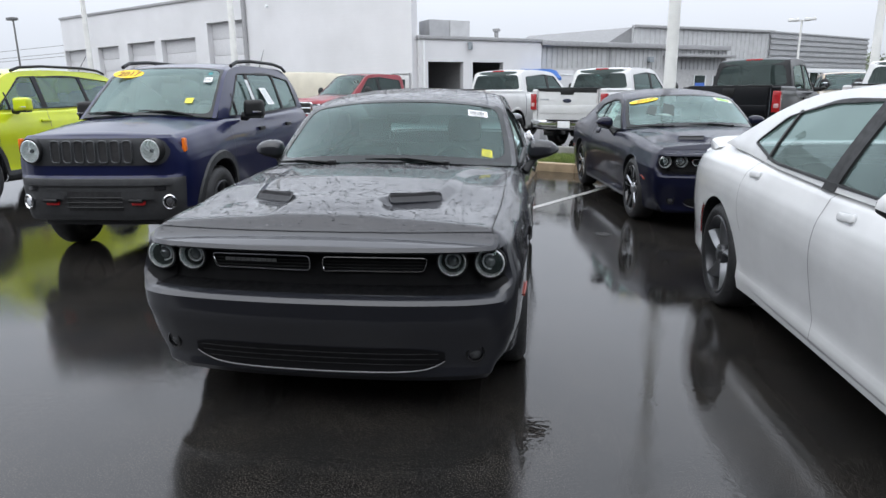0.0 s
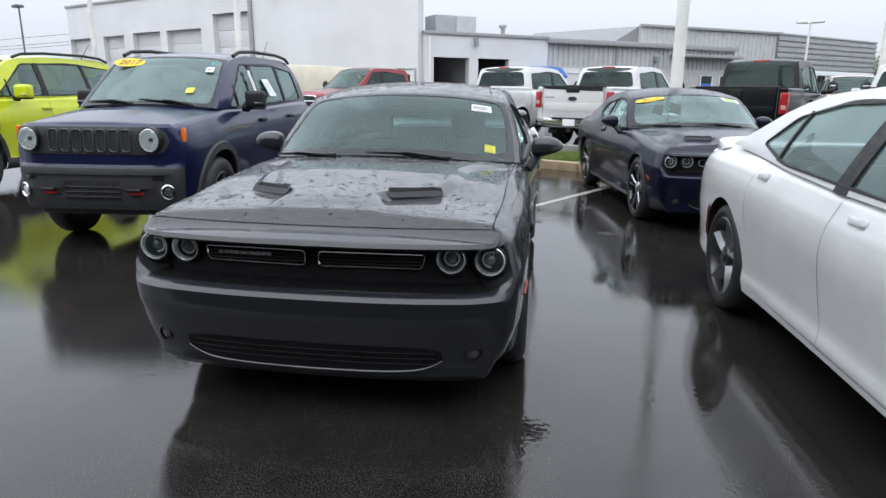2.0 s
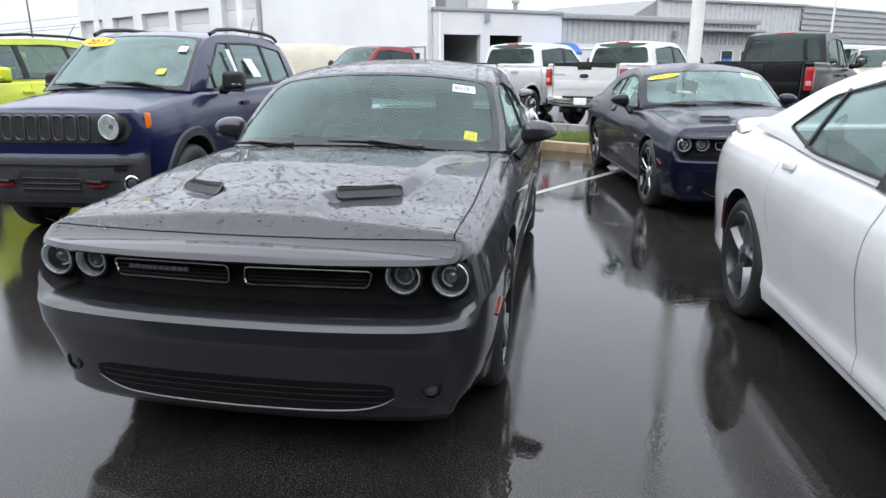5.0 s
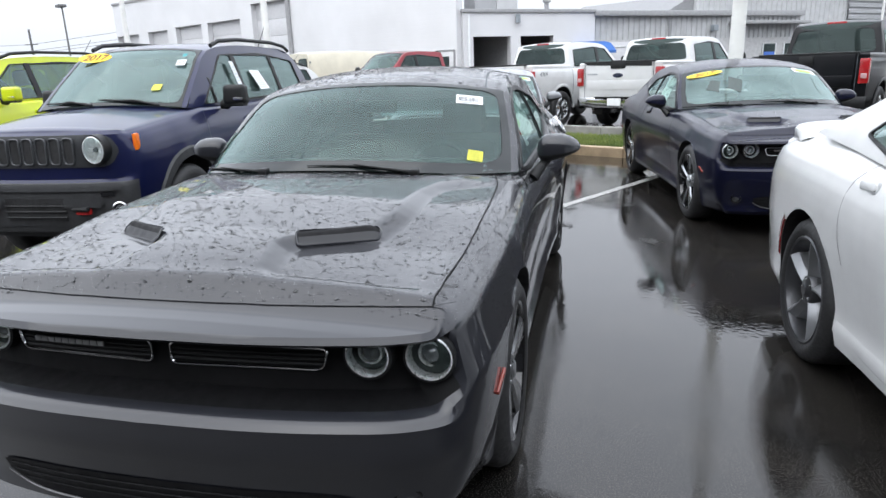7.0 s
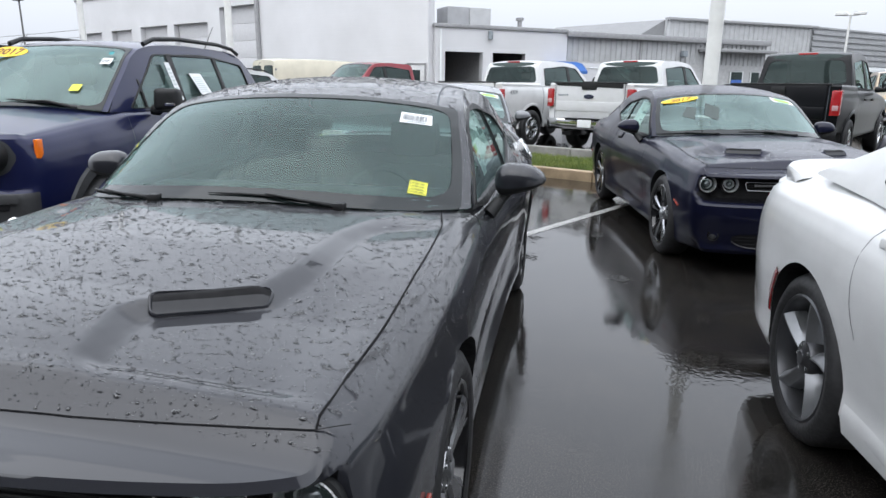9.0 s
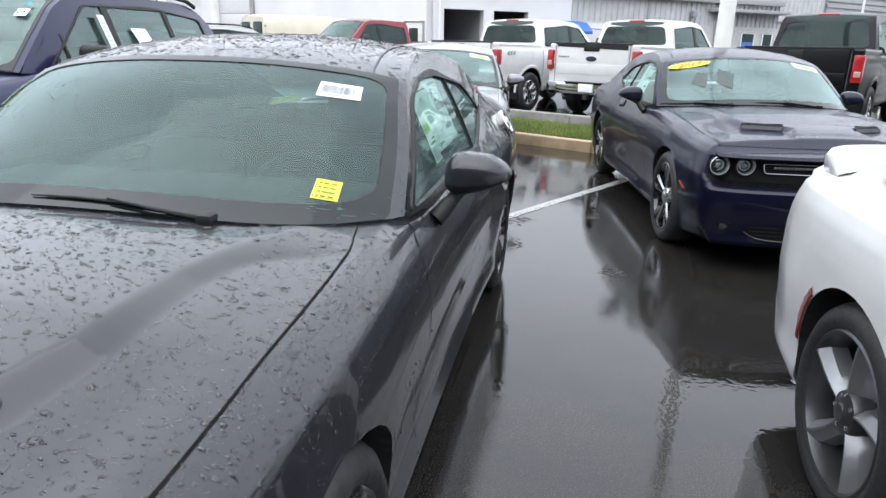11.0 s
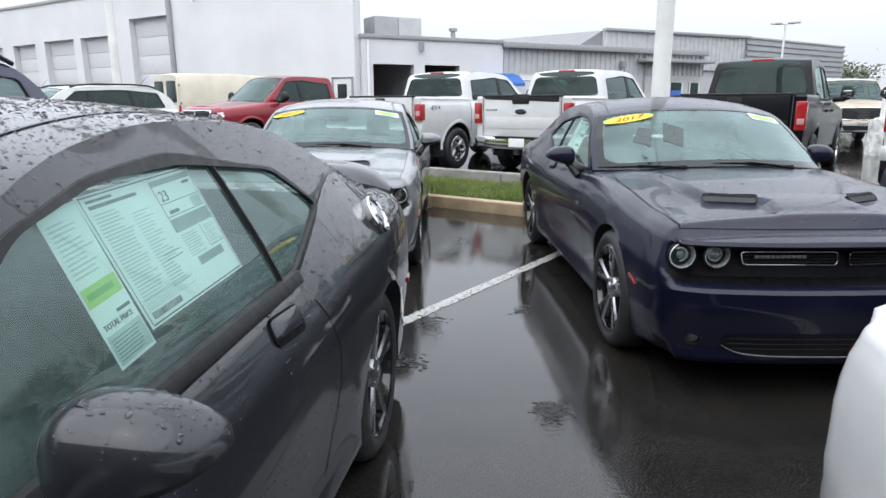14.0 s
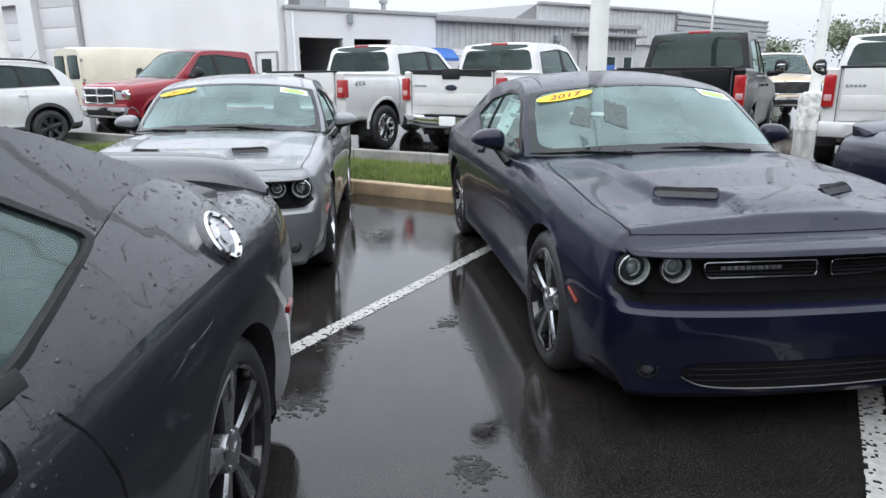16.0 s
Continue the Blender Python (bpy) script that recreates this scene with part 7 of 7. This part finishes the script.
t1, _ = pickup(WHITEP, "white four-wheel-drive pickup with chrome bumper", bed_mark="4X4", lamp_h=(0.98, 1.28))
tail_in(t1, -1.13, 13.66)
t2, _ = pickup(WHITEP, "white crew-cab pickup with dark tailgate band", gate_bar=True)
tail_in(t2, 1.52, 13.1)
t3, _ = pickup(BLACKP, "black crew-cab pickup, wet, seen from behind", bumper=BLACK, lamp_h=(0.90, 1.32), tall=2.05)
tail_in(t3, 4.7, 11.65)
t4, _ = pickup(WHITEP, "white pickup with tall red tail lamps", lamp_h=(0.88, 1.32), bumper=WHITEP)
tail_in(t4, 7.5, 10.75)
t5, _ = pickup(REDP, "red crew-cab pickup with chrome cross grille", nose="cross", tall=2.03)
t5.matrix_basis = pose(-6.5, 17.2, FAR, 0, 0, -30)
v1 = cargo_van(CREAM, "cream cargo van with two rear windows")
tail_in(v1, -9.65, 21.6, 38, 5.7)
v1.matrix_basis = v1.matrix_basis @ Matrix.Diagonal((1.0, 1.0, 1.06, 1.0))
t6, _ = pickup(GOLD, "gold pickup facing the lot, far off")
t6.matrix_basis = pose(11.0, 20.5, FAR, 0, 0, -15)

# ---- papers and stickers on the glass ----


def screen_sheet(car, V, name, u0, u1, v0, v1, mat, label, bars=(), lift=0.004, tilt=0.0):
    cs = [screen_at(V, u, v)[0] for u, v in ((u0, v0), (u1, v0 + tilt), (u1, v1 + tilt), (u0, v1))]
    return flat_sticker(car, name, cs, mat, label, bars, lift)


def year_oval(car, V, u, v, w=0.36, h=0.10):
    p, n = screen_at(V, u, v)
    up = (screen_at(V, u, v + 0.05)[0] - p)
    return oval_sticker(car, "year_sticker", p + n * 0.007, w, h, n, up, YELLOW, "2017", plain("brown_ink", (0.16, 0.05, 0.01), 0.5))


rb_ = random.Random(11)
code = [(0.08 + 0.84 * k / 26, 0.25, 0.08 + 0.84 * (k + rb_.uniform(0.35, 0.75)) / 26, 0.80, INK) for k in range(24)]
screen_sheet(c1, V1, "barcode_label", 0.643, 0.817, 0.735, 0.849, WHITE, "white barcode label", code + [(0.2, 0.08, 0.8, 0.16, GREY_INK)])
ybars = [(0.05, y, 0.93, y + 0.02, INK) for y in (0.06, 0.27, 0.48, 0.70, 0.92)]
ybars += [(x, y, x + w, y + 0.07, plain("pencil_green", (0.12, 0.16, 0.02), 0.6)) for y in (0.12, 0.33, 0.55, 0.77) for x, w in ((0.15, 0.12), (0.32, 0.2), (0.60, 0.22))]
ybars += [(0.04, 0.08, 0.07, 0.24, INK), (0.55, 0.30, 0.58, 0.46, INK), (0.04, 0.54, 0.07, 0.68, INK), (0.04, 0.74, 0.07, 0.90, INK)]
screen_sheet(c1, V1, "yellow_label", 0.746, 0.823, 0.133, 0.236, LEMON, "yellow stock label with handwriting bars", ybars, tilt=-0.022)
# price sheets behind the driver's window
PAPER = plain("price_sheet", (0.82, 0.86, 0.85), 0.6, spread=0.03)
MIDG = plain("print_mid", (0.20, 0.25, 0.25), 0.6)
PALE = plain("print_pale", (0.50, 0.56, 0.56), 0.6)
rs = random.Random(3)
bars = [(0.02, 0.015, 0.985, 0.025, INK), (0.02, 0.975, 0.985, 0.985, INK), (0.015, 0.02, 0.02, 0.985, INK), (0.98, 0.02, 0.985, 0.985, INK)]
for i in range(26):
    y = 0.84 - i * 0.026
    bars.append((0.05, y, 0.05 + rs.uniform(0.14, 0.22), y + 0.012, PALE))
    if i > 1:
        bars.append((0.30, y - 0.02, 0.30 + rs.uniform(0.10, 0.18), y - 0.008, PALE))
bars += [(0.05, 0.935, 0.24, 0.955, INK), (0.05, 0.89, 0.42, 0.915, INK), (0.56, 0.905, 0.97, 0.95, MIDG), (0.56, 0.52, 0.97, 0.62, MIDG), (0.62, 0.20, 0.90, 0.27, MIDG), (0.85, 0.64, 0.96, 0.74, PALE)]
bars += [(0.56, z, 0.97, z + 0.006, INK) for z in (0.75, 0.64, 0.51)] + [(0.56, 0.51, 0.565, 0.95, INK), (0.80, 0.30, 0.804, 0.50, INK), (0.80, 0.30, 0.97, 0.305, INK), (0.36, 0.36, 0.52, 0.366, INK), (0.36, 0.40, 0.52, 0.406, INK)]
for i in range(9):
    bars.append((0.58, 0.47 - i * 0.022, 0.58 + rs.uniform(0.08, 0.18), 0.48 - i * 0.022, PALE))
    bars.append((0.83, 0.47 - i * 0.018, 0.83 + rs.uniform(0.06, 0.12), 0.477 - i * 0.018, PALE))
for i in range(6):
    bars.append((0.04, 0.20 - i * 0.016, 0.04 + rs.uniform(0.3, 0.5), 0.206 - i * 0.016, PALE))
bars += [(0.05 + 0.011 * k, 0.05, 0.05 + 0.011 * k + rs.uniform(0.004, 0.008), 0.10, INK) for k in range(24)]
bars += [(0.86, 0.86, 0.94, 0.885, INK), (0.60, 0.66, 0.70, 0.69, INK)]
main_sheet = flat_sticker(c1, "price_sheet", [(0.805, 2.435, 1.077), (0.801, 2.85, 1.091), (0.680, 2.845, 1.337), (0.692, 2.42, 1.321)], PAPER, "white window price sheet with print", bars, -0.012)
bars2 = [(0.05, 0.40, 0.95, 0.52, LIME), (0.12, 0.44, 0.80, 0.48, plain("logo_green", (0.16, 0.40, 0.05), 0.5)), (0.04, 0.02, 0.96, 0.21, PALE)]
bars2 += [(0.1, 0.04 + 0.022 * i, 0.1 + rs.uniform(0.5, 0.8), 0.048 + 0.022 * i, MIDG) for i in range(7)]
bars2 += [(0.1, 0.58 + 0.03 * i, 0.1 + rs.uniform(0.4, 0.8), 0.59 + 0.03 * i, PALE) for i in range(12)] + [(0.55, 0.30, 0.92, 0.32, INK)]
small_sheet = flat_sticker(c1, "price_slip", [(0.814, 2.315, 1.048), (0.812, 2.425, 1.056), (0.694, 2.416, 1.317), (0.701, 2.306, 1.305)], PAPER, "narrow white price slip with green mark", bars2, -0.009)


def sheet_words(ob, corners, word, u, v, size, lift):
    c = [Vector(p) for p in corners]
    r = (c[1] - c[0]).normalized()
    n = (c[1] - c[0]).cross(c[3] - c[0]).normalized()
    up = n.cross(r)
    M = Matrix((r, up, n)).transposed().to_4x4()
    M.translation = (c[0] * (1 - u) + c[1] * u) * (1 - v) + (c[3] * (1 - u) + c[2] * u) * v + n * lift
    text_mesh(word, size, INK, ob, M, depth=0.0004)


sheet_words(small_sheet, [(0.814, 2.315, 1.048), (0.812, 2.425, 1.056), (0.694, 2.416, 1.317), (0.701, 2.306, 1.305)], "TOTAL PRICE", 0.48, 0.255, 0.014, -0.0075)
sheet_words(main_sheet, [(0.805, 2.435, 1.077), (0.801, 2.85, 1.091), (0.680, 2.845, 1.337), (0.692, 2.42, 1.321)], "23", 0.63, 0.81, 0.034, -0.0105)

CARD = plain("dark_card", (0.05, 0.068, 0.064), 0.6, spread=0.4, scale=60)
for quad in (((-0.69, 0.43), (-0.56, 0.34), (-0.50, 0.60), (-0.61, 0.66)), ((-0.44, 0.42), (-0.30, 0.30), (-0.22, 0.60), (-0.38, 0.71))):
    flat_sticker(c2, "window_card", [screen_at(V2, u, v)[0] for u, v in quad], CARD, "dark square card on the glass", [], 0.004)
flat_sticker(c2, "price_sheet", [(-0.801, 2.80, 1.075), (-0.805, 2.40, 1.062), (-0.700, 2.38, 1.30), (-0.688, 2.78, 1.315)], PAPER, "white window price sheet with print", bars[:60], -0.012)

LBL = [(0.10, 0.22, 0.90, 0.78, LIME), (0.2, 0.42, 0.55, 0.60, LEMON)]
for car, V in ((c2, V2), (c3, V3)):
    year_oval(car, V, -0.68, 0.83)
    screen_sheet(car, V, "window_label", 0.56, 0.88, 0.80, 0.93, WHITE, "white and green dealer label", LBL, tilt=-0.03)


# papers on the navy SUV
def suv_papers(car):
    def glass_pt(x, t):
        return Vector((x, 1.055 + 0.60 * t - 0.09 * (1 - (x / 0.7) ** 2), 1.155 + 0.445 * t + 0.03))
    n = Vector((0, -0.62, 0.78))
    oval_sticker(car, "year_sticker", glass_pt(-0.42, 0.80) + n * 0.02, 0.36, 0.125, n, (0, 0.78, 0.62), YELLOW, "2017", plain("brown_ink", (0.16, 0.05, 0.01), 0.5))
    for nm, x0, x1, t0, t1, mt, lab in (("stock_label", 0.50, 0.585, 0.60, 0.70, WHITE, "white label with letters"), ("yellow_label", 0.40, 0.48, 0.17, 0.27, LEMON, "yellow stock label"), ("teal_tag", 0.52, 0.56, 0.76, 0.81, plain("teal", (0.02, 0.25, 0.27), 0.5), "small teal tag")):
        cs = [glass_pt(x, t) for x, t in ((x0, t0), (x1, t0), (x1, t1), (x0, t1))]
        ob = flat_sticker(car, nm, cs, mt, lab, [], 0.02)
        if nm == "stock_label":
            c = (cs[0] + cs[2]) / 2
            r = (cs[1] - cs[0]).normalized()
            nn = r.cross((cs[3] - cs[0]).normalized()).normalized()
            M = Matrix((r, nn.cross(r), nn)).transposed().to_4x4()
            M.translation = c + nn * 0.022
            text_mesh("JAK", 0.045, INK, ob, M)
    for y0, y1, z0, z1 in ((1.98, 2.06, 1.20, 1.50), (2.40, 2.62, 1.24, 1.42)):
        flat_sticker(car, "window_paper", [(0.835, y0, z0), (0.835, y1, z0), (0.735, y1 - 0.05, z1), (0.735, y0 - 0.05, z1)], WHITE, "white paper on the side window", [(0.1, 0.1 + 0.1 * i, 0.8, 0.14 + 0.1 * i, PALE) for i in range(8)], 0.0)


suv_papers(r1)

# ---- rain beads lying on the paint ----


def water():
    """Beads: the paint shows through darkened by a tint, the domed skin mirrors the sky."""
    m, nt, p = nodes_of("rain_water")
    nt.nodes.remove(p)
    tr, gl, mx = nt.nodes.new("ShaderNodeBsdfTransparent"), nt.nodes.new("ShaderNodeBsdfGlossy"), nt.nodes.new("ShaderNodeMixShader")
    # grey tint stands in for the coat's reflection lost under a bead
    tr.inputs[0].default_value = (0.67, 0.675, 0.68, 1)
    gl.inputs["Roughness"].default_value = 0.04
    fr = nt.nodes.new("ShaderNodeFresnel")
    fr.inputs["IOR"].default_value = 1.60
    for o, i in ((fr.outputs[0], mx.inputs[0]), (tr.outputs[0], mx.inputs[1]), (gl.outputs[0], mx.inputs[2]), (mx.outputs[0], nt.nodes["Material Output"].inputs["Surface"])):
        nt.links.new(o, i)
    return m


WATER = water()


def rain(car, names, count, seed, big=1.0, up=0.35, keep=None, low=0.8):
    """Scatters flat drops over the upper faces of the named parts."""
    rg = np.random.default_rng(seed)
    tris, areas = [], []
    for ob in car.children_recursive:
        if ob.name.split(".")[0] not in names:
            continue
        me = ob.data
        me.calc_loop_triangles()
        co = np.empty(len(me.vertices) * 3)
        me.vertices.foreach_get("co", co)
        co = co.reshape(-1, 3)
        idx = np.empty(len(me.loop_triangles) * 3, dtype=np.int32)
        me.loop_triangles.foreach_get("vertices", idx)
        t = co[idx.reshape(-1, 3)]
        n = np.cross(t[:, 1] - t[:, 0], t[:, 2] - t[:, 0])
        a = np.linalg.norm(n, axis=1) + 1e-12
        nz = np.abs(n[:, 2] / a)
        ok = (nz > up) & (t[:, :, 2].mean(1) > low)
        if keep is not None:
            ok &= keep(t.mean(1))
        tris.append(t[ok])
        areas.append(a[ok])
    t, a = np.concatenate(tris), np.concatenate(areas)
    pick = rg.choice(len(t), count, p=a / a.sum())
    r1_, r2_ = np.sqrt(rg.random(count)), rg.random(count)
    tt = t[pick]
    P = (1 - r1_)[:, None] * tt[:, 0] + (r1_ * (1 - r2_))[:, None] * tt[:, 1] + (r1_ * r2_)[:, None] * tt[:, 2]
    N = np.cross(tt[:, 1] - tt[:, 0], tt[:, 2] - tt[:, 0])
    N /= np.linalg.norm(N, axis=1)[:, None]
    N *= np.where(np.abs(N[:, 2]) > 0.2, np.sign(N[:, 2]), np.sign(N[:, 0] * P[:, 0]))[:, None]
    A = np.cross(N, [0.0, 1.0, 0.0])
    A /= np.linalg.norm(A, axis=1)[:, None]
    B = np.cross(N, A)
    R = np.exp(rg.normal(math.log(0.00135), 0.62, count)) * big
    R = np.clip(R, 0.0008, 0.0080 * big)
    flat = np.clip((np.abs(N[:, 2]) - 0.55) / 0.35, 0, 1)
    R = R * (0.80 + 0.20 * flat)
    EX, EY, H = 1.0 + flat * rg.uniform(0.0, 1.2, count), 1.0 + flat * rg.uniform(-0.3, 0.2, count), rg.uniform(0.46, 0.70, count) + 0.0 * (1 - flat)
    vs, k = [], 7
    for ring, h in ((1.0, -0.05), (0.72, 0.62)):
        for q in range(k):
            th = 2 * math.pi * q / k
            wob = rg.uniform(0.9, 1.1, count)
            vs.append(P + A * (R * EX * ring * wob * math.cos(th))[:, None] + B * (R * EY * ring * wob * math.sin(th))[:, None] + N * (R * H * h)[:, None])
    vs.append(P + N * (R * H)[:, None])
    vs = np.stack(vs, 1)
    base = [(q, (q + 1) % k, k + (q + 1) % k, k + q) for q in range(k)] + [(k + q, k + (q + 1) % k, 2 * k) for q in range(k)]
    m = 2 * k + 1
    fs = [tuple(i * m + j for j in f) for i in range(count) for f in base]
    me = bpy.data.meshes.new("rain_film")
    me.from_pydata(vs.reshape(-1, 3).tolist(), [], fs)
    me.materials.append(WATER)
    me.polygons.foreach_set("use_smooth", [True] * len(me.polygons))
    ob = new("rain_film", me)
    ob.visible_shadow = False
    ob.parent = car
    tagged(ob, "clear rain drops on the paint", kind="stuff")


def dry(p):
    """Drops run off the sloping edge of the raised bonnet, and none are built past the far shoulder."""
    d = np.abs(p[:, 0]) - np.interp(p[:, 1], HOOD_Y, HOOD_X)
    edge = (d > -0.012) & (d < 0.062) & (p[:, 1] > 0.3) & (p[:, 1] < 1.35) & (p[:, 2] < 1.06)
    sc = (np.abs(p[:, 0]) > 0.21) & (np.abs(p[:, 0]) < 0.52) & (np.abs(p[:, 1] - 0.505 - 0.59 * (np.abs(p[:, 0]) - 0.245)) < 0.075) & (p[:, 2] < 1.06)
    lip = (p[:, 1] < 0.20) & (p[:, 2] < 0.9)
    return ~lip & (p[:, 1] < 4.5) & (p[:, 0] > -0.8) & ~edge & ~sc


rain(c1, ("hood", "body", "roof", "cabin_side", "mirror_cap", "quarter_panel"), 56000, 1, 1.0, 0.22, dry)
rain(c1, ("body", "cabin_side", "quarter_panel"), 11000, 7, 0.8, 0.03, lambda p: (p[:, 0] > 0.7) & (p[:, 1] > 0.5) & (p[:, 1] < 4.4) & (p[:, 2] < 1.0), 0.5)
rain(c1, ("windscreen",), 5500, 5, 0.6, 0.2)
rain(c2, ("hood", "body", "roof"), 14000, 2, 1.0, 0.45)
rain(c3, ("hood", "roof"), 2500, 3, 1.2, 0.5)
